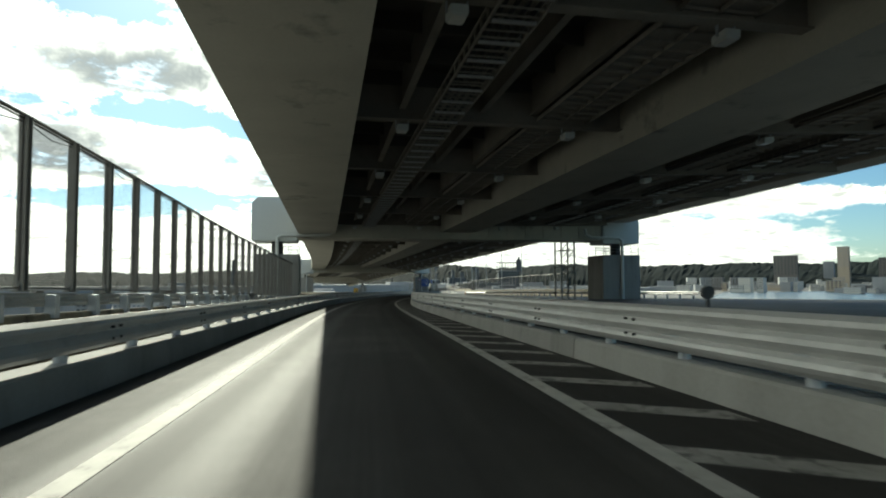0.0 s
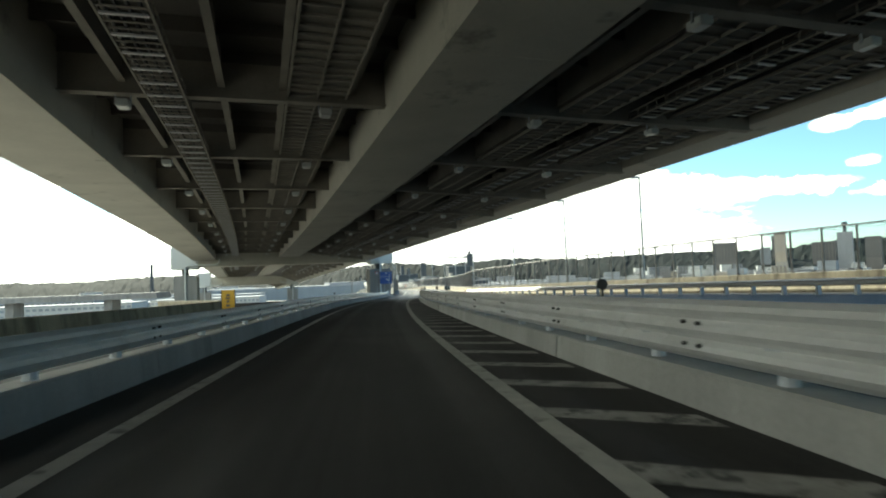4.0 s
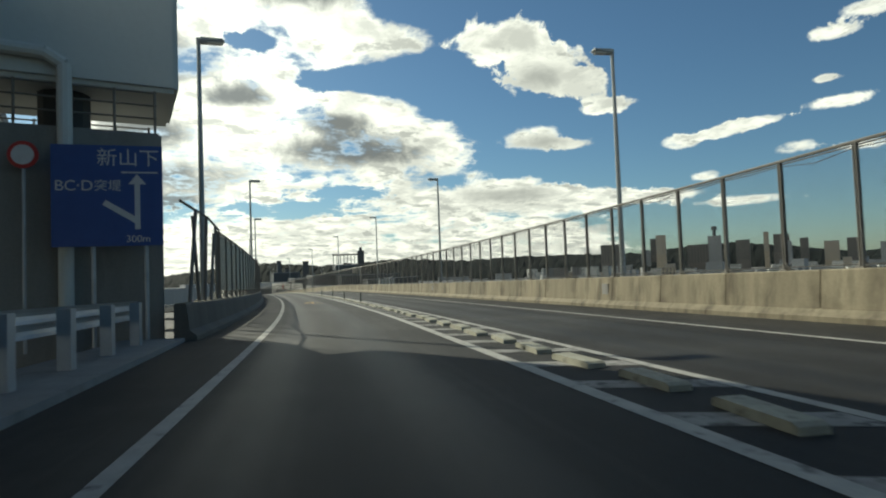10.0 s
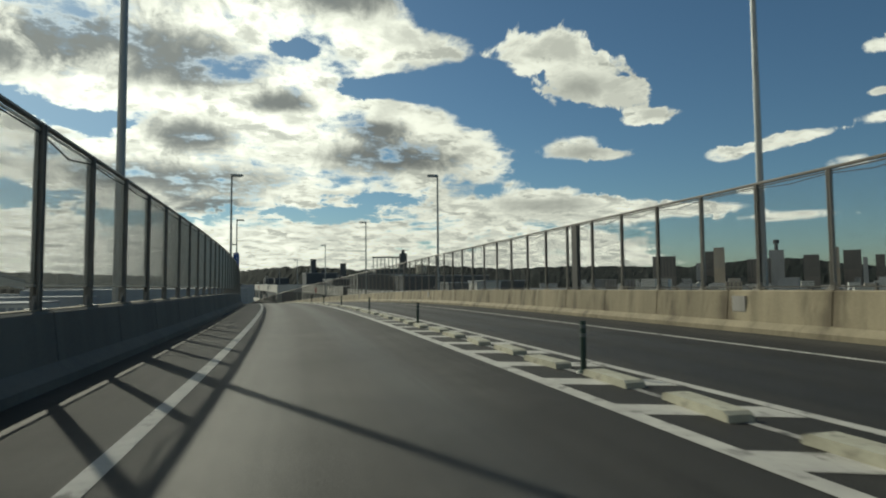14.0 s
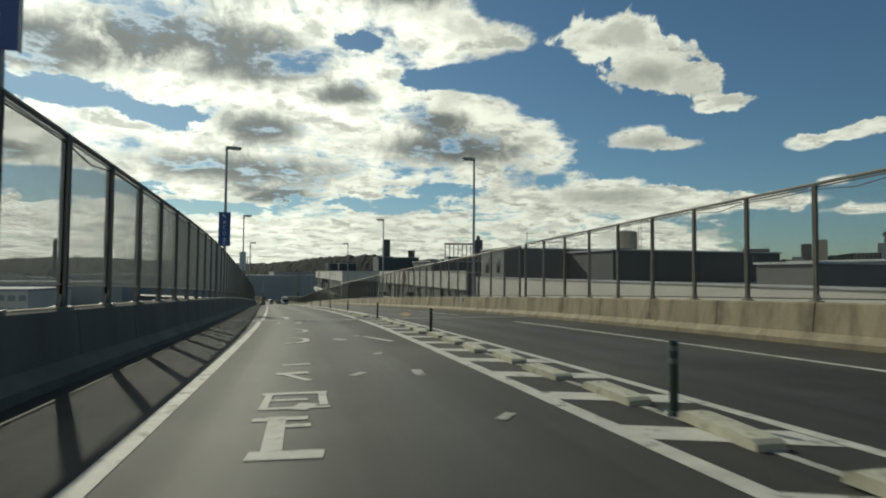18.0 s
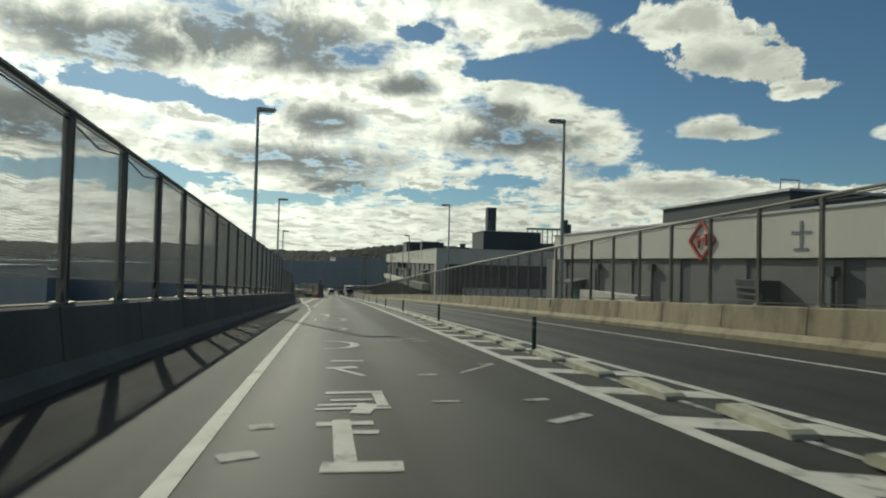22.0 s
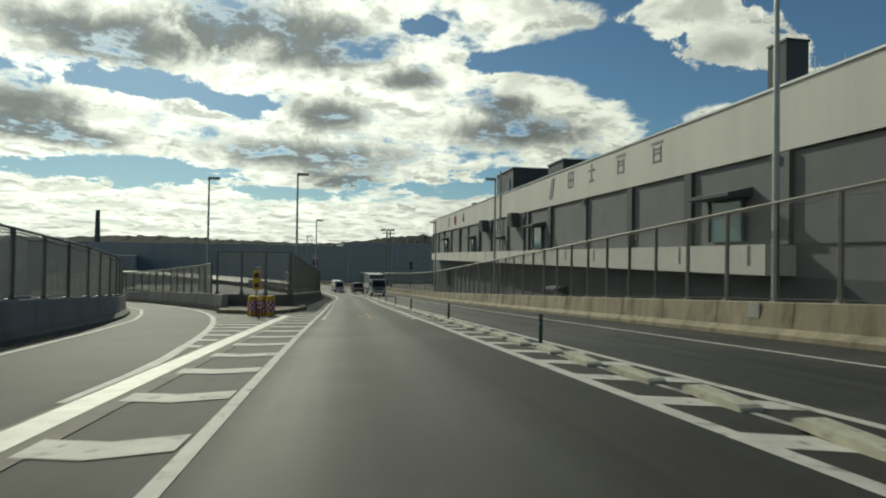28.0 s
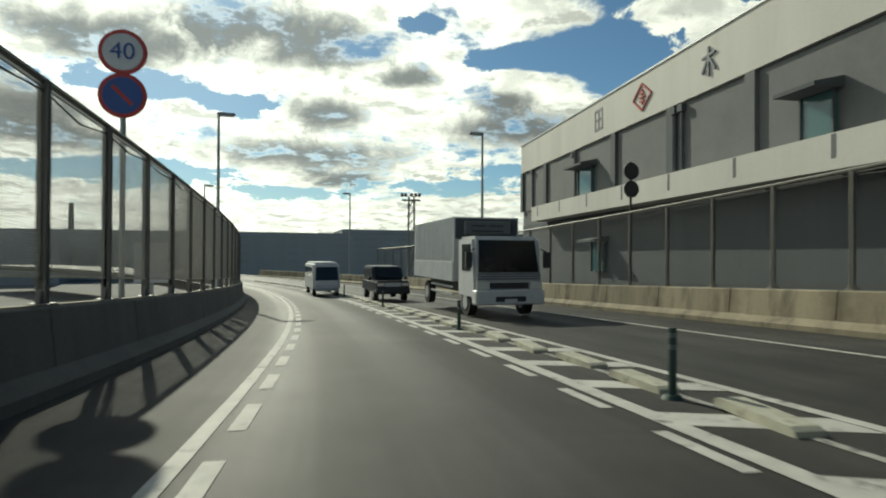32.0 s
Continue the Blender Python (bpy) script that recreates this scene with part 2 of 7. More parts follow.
# ---- materials ----
def mat(name, c1, c2=None, rough=0.7, metal=0.0, scale=1.5, bump=0.0, streak=0.0, grain=40.0, stain=None, stain_at=(0.55, 0.75), stain_scale=0.6):
    """A surface of two mixed tones at two scales, with fine relief, upright streaks and stains where asked for."""
    m = bpy.data.materials.new(name)
    m.use_nodes = True
    nt = m.node_tree
    b = nt.nodes["Principled BSDF"]
    c2 = c2 or tuple(v * 0.8 for v in c1)

    def N(kind, **sets):
        n = nt.nodes.new(kind)
        for key, value in sets.items():
            n.inputs[key].default_value = value
        return n

    co = nt.nodes.new("ShaderNodeTexCoord").outputs["Object"]
    mp = N("ShaderNodeMapping")
    mp.inputs["Scale"].default_value = (1, 1, 0.12 if streak else 1)
    nt.links.new(co, mp.inputs[0])
    big = N("ShaderNodeTexNoise", Scale=scale, Detail=6, Roughness=0.6)
    nt.links.new(mp.outputs[0], big.inputs["Vector"])
    small = N("ShaderNodeTexNoise", Scale=grain, Detail=4, Roughness=0.7)
    nt.links.new(co, small.inputs["Vector"])
    add = nt.nodes.new("ShaderNodeMath")
    add.operation = "MULTIPLY_ADD"
    nt.links.new(small.outputs["Fac"], add.inputs[0])
    add.inputs[1].default_value = 0.45
    nt.links.new(big.outputs["Fac"], add.inputs[2])
    mr = nt.nodes.new("ShaderNodeMapRange")
    nt.links.new(add.outputs[0], mr.inputs[0])
    mr.inputs[1].default_value, mr.inputs[2].default_value = 0.55, 0.95
    mix = nt.nodes.new("ShaderNodeMix")
    mix.data_type = "RGBA"
    mix.inputs["A"].default_value, mix.inputs["B"].default_value = (*c1, 1), (*c2, 1)
    nt.links.new(mr.outputs[0], mix.inputs["Factor"])
    colour = mix.outputs["Result"]
    if stain:
        st = N("ShaderNodeTexNoise", Scale=stain_scale, Detail=5, Roughness=0.65)
        sm = N("ShaderNodeMapping")
        sm.inputs["Scale"].default_value = (1, 1, 0.25 if streak else 1)
        sm.inputs["Location"].default_value = (11, 5, 3)
        nt.links.new(co, sm.inputs[0])
        nt.links.new(sm.outputs[0], st.inputs["Vector"])
        sr = nt.nodes.new("ShaderNodeMapRange")
        nt.links.new(st.outputs["Fac"], sr.inputs[0])
        sr.inputs[1].default_value, sr.inputs[2].default_value = stain_at
        m2 = nt.nodes.new("ShaderNodeMix")
        m2.data_type = "RGBA"
        nt.links.new(sr.outputs[0], m2.inputs["Factor"])
        nt.links.new(colour, m2.inputs["A"])
        m2.inputs["B"].default_value = (*stain, 1)
        colour = m2.outputs["Result"]
    nt.links.new(colour, b.inputs["Base Color"])
    b.inputs["Roughness"].default_value, b.inputs["Metallic"].default_value = rough, metal
    if bump:
        bp = N("ShaderNodeBump", Strength=bump, Distance=0.02)
        nt.links.new(small.outputs["Fac"], bp.inputs["Height"])
        nt.links.new(bp.outputs[0], b.inputs["Normal"])
    return m


def plain(name, rgb, rough=0.6, metal=0.0):
    return mat(name, rgb, tuple(v * 0.85 for v in rgb), rough, metal, scale=3, grain=25)


def glow(name, rgb, strength):
    m = plain(name, rgb)
    b = m.node_tree.nodes["Principled BSDF"]
    b.inputs["Emission Color"].default_value, b.inputs["Emission Strength"].default_value = (*rgb, 1), strength
    return m


def glass(name, rgb=(0.03, 0.04, 0.05)):
    m = bpy.data.materials.new(name)
    m.use_nodes = True
    b = m.node_tree.nodes["Principled BSDF"]
    b.inputs["Base Color"].default_value = (*rgb, 1)
    b.inputs["Roughness"].default_value, b.inputs["IOR"].default_value = 0.08, 1.5
    return m


ASPHALT = mat("asphalt", (0.031, 0.030, 0.0275), (0.022, 0.0215, 0.020), 0.70, 0, 0.35, 0.5, 0, 55.0, (0.056, 0.054, 0.049), (0.5, 0.72), 0.18)


def polish(m):
    """Wheel tracks: the stone worn smooth in two bands along the lane."""
    nt = m.node_tree
    b = nt.nodes["Principled BSDF"]
    a = nt.nodes.new("ShaderNodeAttribute")
    a.attribute_name = "across"
    band = nt.nodes.new("ShaderNodeFloatCurve")
    rr = nt.nodes.new("ShaderNodeMapRange")
    rr.inputs[1].default_value, rr.inputs[2].default_value = -4.0, 12.0
    nt.links.new(a.outputs["Fac"], rr.inputs[0])
    nt.links.new(rr.outputs[0], band.inputs["Value"])
    c = band.mapping.curves[0]
    c.points[0].location, c.points[1].location = (0.0, 0.72), (1.0, 0.72)
    for d, r in ((-1.1, 0.72), (-0.45, 0.56), (0.4, 0.68), (1.3, 0.56), (2.1, 0.72), (4.8, 0.72), (5.5, 0.60), (6.4, 0.68), (7.2, 0.60), (8.0, 0.72)):
        c.points.new((d + 4) / 16, r)
    band.mapping.update()
    n = nt.nodes.new("ShaderNodeTexNoise")
    n.inputs["Scale"].default_value = 0.8
    add = nt.nodes.new("ShaderNodeMath")
    add.operation = "MULTIPLY_ADD"
    nt.links.new(n.outputs["Fac"], add.inputs[0])
    add.inputs[1].default_value = 0.06
    off = nt.nodes.new("ShaderNodeMath")
    off.operation = "SUBTRACT"
    nt.links.new(band.outputs[0], off.inputs[0])
    off.inputs[1].default_value = 0.03
    nt.links.new(off.outputs[0], add.inputs[2])
    nt.links.new(add.outputs[0], b.inputs["Roughness"])




def streaks(m):
    """Long faint streaks and darker seams that follow the lane."""
    nt = m.node_tree
    b = nt.nodes["Principled BSDF"]
    old = b.inputs["Base Color"].links[0].from_socket
    a = nt.nodes.new("ShaderNodeAttribute")
    a.attribute_name = "across"
    sep = nt.nodes.new("ShaderNodeSeparateXYZ")
    nt.links.new(nt.nodes.new("ShaderNodeTexCoord").outputs["Object"], sep.inputs[0])
    both = nt.nodes.new("ShaderNodeCombineXYZ")
    nt.links.new(a.outputs["Fac"], both.inputs[0])
    nt.links.new(sep.outputs[1], both.inputs[1])
    total = None
    for size, rough, lo, hi in (((1.6, 0.025, 1), 0.55, 0.72, 1.28), ((7.0, 0.05, 1), 0.6, 0.84, 1.16)):
        mp = nt.nodes.new("ShaderNodeMapping")
        mp.inputs["Scale"].default_value = size
        nt.links.new(both.outputs[0], mp.inputs[0])
        n = nt.nodes.new("ShaderNodeTexNoise")
        n.inputs["Scale"].default_value, n.inputs["Detail"].default_value, n.inputs["Roughness"].default_value = 1.0, 5, rough
        nt.links.new(mp.outputs[0], n.inputs["Vector"])
        r = nt.nodes.new("ShaderNodeMapRange")
        for i, v in enumerate((0.3, 0.7, lo, hi)):
            r.inputs[i + 1].default_value = v
        nt.links.new(n.outputs["Fac"], r.inputs[0])
        if total is None:
            total = r.outputs[0]
        else:
            k = nt.nodes.new("ShaderNodeMath")
            k.operation = "MULTIPLY"
            nt.links.new(total, k.inputs[0])
            nt.links.new(r.outputs[0], k.inputs[1])
            total = k.outputs[0]
    v = nt.nodes.new("ShaderNodeVectorMath")
    v.operation = "SCALE"
    nt.links.new(old, v.inputs[0])
    nt.links.new(total, v.inputs["Scale"])
    nt.links.new(v.outputs[0], b.inputs["Base Color"])


polish(ASPHALT)
streaks(ASPHALT)
ASPHALT.node_tree.nodes["Principled BSDF"].inputs["Specular IOR Level"].default_value = 0.22
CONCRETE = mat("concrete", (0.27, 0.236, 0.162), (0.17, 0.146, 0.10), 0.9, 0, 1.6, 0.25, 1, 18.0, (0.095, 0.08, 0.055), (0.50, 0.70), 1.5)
CONCRETE_GREY = mat("grey_concrete", (0.27, 0.265, 0.25), (0.19, 0.185, 0.175), 0.9, 0, 0.8, 0.25, 1, 18.0, (0.11, 0.105, 0.10), (0.58, 0.8), 0.7)


def vary(m, low=0.82, high=1.12):
    """Each cast length a little lighter or darker than the next."""
    nt = m.node_tree
    b = nt.nodes["Principled BSDF"]
    old = b.inputs["Base Color"].links[0].from_socket
    r = nt.nodes.new("ShaderNodeMapRange")
    nt.links.new(nt.nodes.new("ShaderNodeObjectInfo").outputs["Random"], r.inputs[0])
    r.inputs[3].default_value, r.inputs[4].default_value = low, high
    v = nt.nodes.new("ShaderNodeVectorMath")
    v.operation = "SCALE"
    nt.links.new(old, v.inputs[0])
    nt.links.new(r.outputs[0], v.inputs["Scale"])
    nt.links.new(v.outputs[0], b.inputs["Base Color"])


def joint_stains(m, rgb):
    """Brown run-off beside the joints of the cast lengths."""
    nt = m.node_tree
    b = nt.nodes["Principled BSDF"]
    old = b.inputs["Base Color"].links[0].from_socket
    a = nt.nodes.new("ShaderNodeAttribute")
    a.attribute_name = "near_end"
    n = nt.nodes.new("ShaderNodeTexNoise")
    n.inputs["Scale"].default_value, n.inputs["Detail"].default_value = 1.3, 5
    nt.links.new(nt.nodes.new("ShaderNodeTexCoord").outputs["Object"], n.inputs["Vector"])
    add = nt.nodes.new("ShaderNodeMath")
    add.operation = "MULTIPLY_ADD"
    nt.links.new(n.outputs["Fac"], add.inputs[0])
    add.inputs[1].default_value = 1.6
    nt.links.new(a.outputs["Fac"], add.inputs[2])
    r = nt.nodes.new("ShaderNodeMapRange")
    nt.links.new(add.outputs[0], r.inputs[0])
    for i, v in enumerate((1.95, 2.45, 0.0, 0.8)):
        r.inputs[i + 1].default_value = v
    mix = nt.nodes.new("ShaderNodeMix")
    mix.data_type = "RGBA"
    nt.links.new(r.outputs[0], mix.inputs["Factor"])
    nt.links.new(old, mix.inputs["A"])
    mix.inputs["B"].default_value = (*rgb, 1)
    nt.links.new(mix.outputs["Result"], b.inputs["Base Color"])


joint_stains(CONCRETE, (0.085, 0.068, 0.045))
vary(CONCRETE)
vary(CONCRETE_GREY, 0.88, 1.08)
MORTAR = mat("joint_mortar", (0.20, 0.19, 0.155), (0.14, 0.132, 0.11), 0.9, 0, 2.0, 0.2, 0, 30.0)
# Concrete with shade put into its colour; also colours the board's worn marks.
CONCRETE_SHADE_AND_MARK = mat("dark_concrete", (0.15, 0.14, 0.12), (0.095, 0.09, 0.078), 0.9, 0, 0.8, 0.25, 1, 18.0)
PAINT = mat("road_paint", (0.44, 0.43, 0.39), (0.31, 0.30, 0.275), 0.75, 0, 3.0, 0.2, 0, 45.0, (0.08, 0.08, 0.075), (0.56, 0.70), 4.0)
PAINT_OLD = mat("worn_road_paint", (0.33, 0.32, 0.295), (0.19, 0.185, 0.17), 0.8, 0, 3.0, 0.2, 0, 45.0, (0.07, 0.07, 0.066), (0.5, 0.62), 5.0)
ORANGE = mat("worn_orange_paint", (0.42, 0.24, 0.07), (0.30, 0.18, 0.06), 0.8, 0, 4.0, 0.1, 0, 45.0, (0.06, 0.06, 0.055), (0.52, 0.66), 5.0)
STEEL = mat("galvanised_steel", (0.40, 0.42, 0.44), (0.30, 0.32, 0.335), 0.5, 0.35, 1.5, 0.05, 0, 30.0)
RAIL = mat("guard_rail_steel", (0.50, 0.50, 0.49), (0.40, 0.40, 0.39), 0.45, 0.4, 1.2, 0.04, 0, 25.0, (0.26, 0.25, 0.235), (0.6, 0.8), 1.5)
POLE = mat("lamp_pole_paint", (0.34, 0.36, 0.36), (0.27, 0.285, 0.29), 0.5, 0.2, 1.0, 0.03)
FENCE = mat("fence_post_steel", (0.20, 0.19, 0.17), (0.15, 0.14, 0.125), 0.6, 0.2, 2.0, 0.05)
# Same wire, two tones: the colour carries the left fences' sunlit veil.
WIRE_LIT = mat("fence_wire", (0.46, 0.44, 0.39), (0.36, 0.34, 0.30), 0.42, 0.7, 3.0)
WIRE_THIN_DIM = mat("thin_fence_wire", (0.055, 0.052, 0.046), (0.04, 0.038, 0.034), 0.55, 0.1, 3.0)
GIRDER = mat("girder_paint", (0.50, 0.475, 0.40), (0.40, 0.38, 0.32), 0.75, 0, 0.25, 0.08, 0, 9.0, (0.15, 0.135, 0.11), (0.60, 0.78), 0.45)
# Viaduct tones: girders pale, beams brown, deck underside and ribs darkest.
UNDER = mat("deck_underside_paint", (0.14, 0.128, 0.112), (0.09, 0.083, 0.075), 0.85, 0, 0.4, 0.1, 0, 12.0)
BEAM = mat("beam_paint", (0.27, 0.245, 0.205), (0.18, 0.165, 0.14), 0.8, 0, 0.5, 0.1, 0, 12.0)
PIER = mat("pier_paint", (0.55, 0.57, 0.55), (0.48, 0.50, 0.485), 0.65, 0, 0.15, 0.04, 1, 8.0)
DARK = plain("dark_steel", (0.03, 0.03, 0.03))
WHITE_WALL = mat("white_fascia_paint", (0.48, 0.47, 0.44), (0.40, 0.392, 0.365), 0.75, 0, 0.35, 0.08, 1, 8.0, (0.36, 0.34, 0.30), (0.62, 0.82), 0.35)
GREY_WALL = mat("grey_wall_paint", (0.118, 0.125, 0.128), (0.092, 0.098, 0.101), 0.85, 0, 0.5, 0.35, 0, 6.0, (0.115, 0.122, 0.128), (0.5, 0.7), 0.5)
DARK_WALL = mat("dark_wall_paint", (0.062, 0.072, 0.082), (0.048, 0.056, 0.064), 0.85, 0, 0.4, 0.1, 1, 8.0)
# Blue-grey cladding, its tone lifted to stand in for haze.
BLUE_WALL = mat("blue_grey_cladding", (0.27, 0.295, 0.31), (0.23, 0.25, 0.265), 0.8, 0, 0.1, 0.05, 1, 3.0)
PALE_WALL = mat("pale_wall", (0.50, 0.50, 0.47), (0.40, 0.40, 0.38), 0.85, 0, 0.1, 0, 1, 2.0)
TAN_WALL = mat("tan_wall", (0.36, 0.31, 0.24), (0.29, 0.25, 0.2), 0.85, 0, 0.1, 0, 1, 2.0)
# Grey lifted for distance haze: far walls, roof edges and window rows.
FAR_HAZE_GREY = mat("far_grey_wall", (0.27, 0.285, 0.30), (0.21, 0.225, 0.24), 0.9, 0, 0.05, 0, 1, 1.0)
CITY_DARK = mat("dark_city_wall", (0.12, 0.115, 0.108), (0.085, 0.082, 0.08), 0.9, 0, 0.05, 0, 1, 1.0)
GROUND = mat("ground_paving", (0.165, 0.16, 0.148), (0.105, 0.103, 0.096), 0.95, 0, 0.02, 0, 0, 0.3)
HILL = mat("hill_woods", (0.017, 0.022, 0.021), (0.010, 0.014, 0.0135), 0.95, 0, 0.02, 0, 0, 0.12)
HILL.node_tree.nodes["Principled BSDF"].inputs["Specular IOR Level"].default_value = 0.05
WATER = mat("harbour_water", (0.06, 0.09, 0.11), (0.05, 0.075, 0.095), 0.25, 0, 0.01, 0.3, 0, 0.4)
BLUE = plain("sign_blue", (0.025, 0.075, 0.28), 0.5)
SIGN_WHITE = plain("sign_white", (0.55, 0.57, 0.60), 0.5)
RED = plain("sign_red", (0.42, 0.03, 0.03), 0.5)
YELLOW = plain("safety_yellow", (0.60, 0.36, 0.02), 0.5)
RUBBER = mat("block_resin", (0.40, 0.39, 0.31), (0.29, 0.28, 0.22), 0.8, 0, 6.0, 0.2, 0, 30.0, (0.15, 0.145, 0.12), (0.56, 0.72), 5.0)
GREEN = plain("dark_green_resin", (0.012, 0.035, 0.028), 0.55)
GLASS = glass("window_glass")
TEAL_GLASS = glass("shutter_teal", (0.06, 0.12, 0.13))
TINT = plain("tinted_windscreen", (0.012, 0.015, 0.016), 0.12)
LAMP_GLASS = plain("lamp_glass", (0.55, 0.55, 0.52), 0.3)
TYRE = plain("tyre_rubber", (0.015, 0.015, 0.015), 0.9)
CAR_SILVER = plain("silver_car_paint", (0.45, 0.47, 0.49), 0.3, 0.4)
CAR_DARK = plain("dark_car_paint", (0.025, 0.028, 0.032), 0.3)
TRUCK_WHITE = plain("truck_white_paint", (0.50, 0.51, 0.52), 0.45)
BARS = plain("grey_lettering", (0.13, 0.145, 0.17), 0.7)
RED_BARS = plain("red_emblem_paint", (0.34, 0.05, 0.05), 0.7)
RUST = mat("tank_steel", (0.33, 0.31, 0.26), (0.24, 0.22, 0.18), 0.7, 0.1, 1.0, 0.05, 1)


# ---- the road's line: points every 40 m, from 80 m behind the start ----
LINE = [
    (17.1, -78.1, 0.26),
    (8.6, -39.1, -0.47),
    (0.0, 0.0, -1.20),
    (-8.6, 39.1, -1.93),
    (-14.2, 78.7, -2.81),
    (-17.7, 118.5, -3.63),
    (-18.7, 158.5, -4.64),
    (-19.1, 198.5, -5.38),
    (-21.7, 238.4, -5.88),
    (-26.5, 278.1, -6.30),
    (-33.6, 317.5, -7.41),
    (-43.1, 356.3, -9.13),
    (-52.9, 395.1, -11.13),
    (-62.4, 433.9, -13.30),
    (-71.8, 472.8, -15.59),
    (-80.9, 511.8, -17.97),
    (-90.6, 550.6, -20.11),
    (-106.3, 587.4, -21.30),
    (-129.8, 619.7, -21.77),
    (-158.6, 647.5, -21.77),
    (-189.7, 672.7, -21.77),
    (-222.8, 695.0, -21.77),
]
STEP, S_FIRST = 40.0, -80.0


def line(s):
    u = min(max((s - S_FIRST) / STEP, 0), len(LINE) - 1.001)
    i = int(u)
    a = u - i
    p = [Vector(LINE[min(max(i + k, 0), len(LINE) - 1)]) for k in (-1, 0, 1, 2)]
    return p[1] + 0.5 * a * (p[2] - p[0] + a * (2 * p[0] - 5 * p[1] + 4 * p[2] - p[3] + a * (3 * (p[1] - p[2]) + p[3] - p[0])))


def tangent(s):
    t = line(s + 0.5) - line(s - 0.5)
    return Vector((t.x, t.y, t.z)).normalized()


def at(s, d=0.0, h=0.0):
    """The place s metres along the road, d metres to the right of its line, h metres above it."""
    p, t = line(s), tangent(s)
    n = math.hypot(t.x, t.y)
    return Vector((p.x + t.y / n * d, p.y - t.x / n * d, p.z + h))


def heading(s):
    t = tangent(s)
    return math.degrees(math.atan2(-t.x, t.y))


def val(v, s):
    return v(s) if callable(v) else v


def link(name, bm, material, parent=None, label="", smooth=False):
    me = bpy.data.meshes.new(name)
    bm.normal_update()
    bm.to_mesh(me)
    bm.free()
    ob = new(name, me)
    for m in (material if isinstance(material, (list, tuple)) else [material]):
        me.materials.append(m)
    if smooth:
        for p in me.polygons:
            p.use_smooth = True
    if parent:
        ob.parent = parent
    if label:
        ob["label"] = label
    return ob


part = link


def empty(name, m):
    ob = new(name)
    ob.matrix_world = m
    return ob


def sweep(bm, prof, s0, s1, step=2.0, closed=True, caps=True, d_off=0.0):
    """Carries a profile of (d, h) along the road."""
    n = max(1, math.ceil((s1 - s0) / step))
    rings = []
    for i in range(n + 1):
        s = s0 + (s1 - s0) * i / n
        off = val(d_off, s)
        rings.append([bm.verts.new(at(s, val(d, s) + off, val(h, s))) for d, h in prof])
    k = len(prof)
    for a, b in zip(rings, rings[1:]):
        for j in range(k if closed else k - 1):
            bm.faces.new((a[j], a[(j + 1) % k], b[(j + 1) % k], b[j]))
    if closed and caps:
        bm.faces.new(rings[0])
        bm.faces.new(rings[-1][::-1])
    bmesh.ops.recalc_face_normals(bm, faces=bm.faces) if closed else None
    return bm


def box(bm, x0, x1, y0, y1, z0, z1):
    v = [bm.verts.new((x, y, z)) for z in (z0, z1) for y in (y0, y1) for x in (x0, x1)]
    for f in ((0, 2, 3, 1), (4, 5, 7, 6), (0, 1, 5, 4), (2, 6, 7, 3), (0, 4, 6, 2), (1, 3, 7, 5)):
        bm.faces.new([v[i] for i in f])
    return v


def strip(bm, d0, d1, s0, s1, h=0.006, step=2.0):
    sweep(bm, [(d1, h), (d0, h)], s0, s1, step, closed=False)


def quad(bm, corners, h=0.006):
    """A flat patch of the road from corners (s, d)."""
    bm.faces.new([bm.verts.new(at(s, d, h)) for s, d in corners])


def tube(bm, a, b, r, n=8, r2=None):
    a, b = Vector(a), Vector(b)
    z = (b - a).normalized()
    x = z.orthogonal().normalized()
    y = z.cross(x)
    rings = []
    for p, q in ((a, r), (b, r if r2 is None else r2)):
        rings.append([bm.verts.new(p + (x * math.cos(t) + y * math.sin(t)) * q) for t in (2 * math.pi * i / n for i in range(n))])
    for i in range(n):
        bm.faces.new((rings[0][i], rings[0][(i + 1) % n], rings[1][(i + 1) % n], rings[1][i]))
    bm.faces.new(rings[0][::-1])
    bm.faces.new(rings[1])
    bmesh.ops.recalc_face_normals(bm, faces=bm.faces)


def boxes(name, material, parent, *spans, label="", bevel=0.0):
    """One part made of boxes (x0, x1, y0, y1, z0, z1)."""
    bm = bmesh.new()
    for b in spans:
        box(bm, *b)
    if bevel:
        bmesh.ops.bevel(bm, geom=bm.edges[:], offset=bevel, segments=1, affect="EDGES")
    return link(name, bm, material, parent, label)


def shared(name, me, parent, m):
    """One more piece on a mesh that others use too, placed by m in its parent."""
    ob = new(name, me)
    ob.parent = parent
    ob.matrix_local = m
    return ob


def spot(s, d=0.0, h=0.0, turn=0.0):
    """A pose at (s, d, h) whose y runs along the road."""
    return Matrix.Translation(at(s, d, h)) @ Matrix.Rotation(radians(heading(s) + turn), 4, "Z")



# ---- ground, water, far land ----
bm = bmesh.new()
bm.faces.new([bm.verts.new(p) for p in ((-4500, -2500, -29), (4500, -2500, -29), (4500, 4800, -29), (-4500, 4800, -29))])
tagged(link("ground", bm, GROUND), "flat grey harbour ground of yards and streets", "ground", kind="structure")
bm = bmesh.new()
bm.faces.new([bm.verts.new(p) for p in ((60, -900, -28.9), (2600, -900, -28.9), (1900, 900, -28.9), (900, 1250, -28.9), (420, 1120, -28.9), (230, 700, -28.9), (90, 420, -28.9))])
tagged(link("water", bm, WATER), "pale blue-grey harbour water, slightly rippled", "water", kind="structure")


def lerp(a, b, s0, s1):
    return lambda s: a + (b - a) * min(max((s - s0) / (s1 - s0), 0), 1)


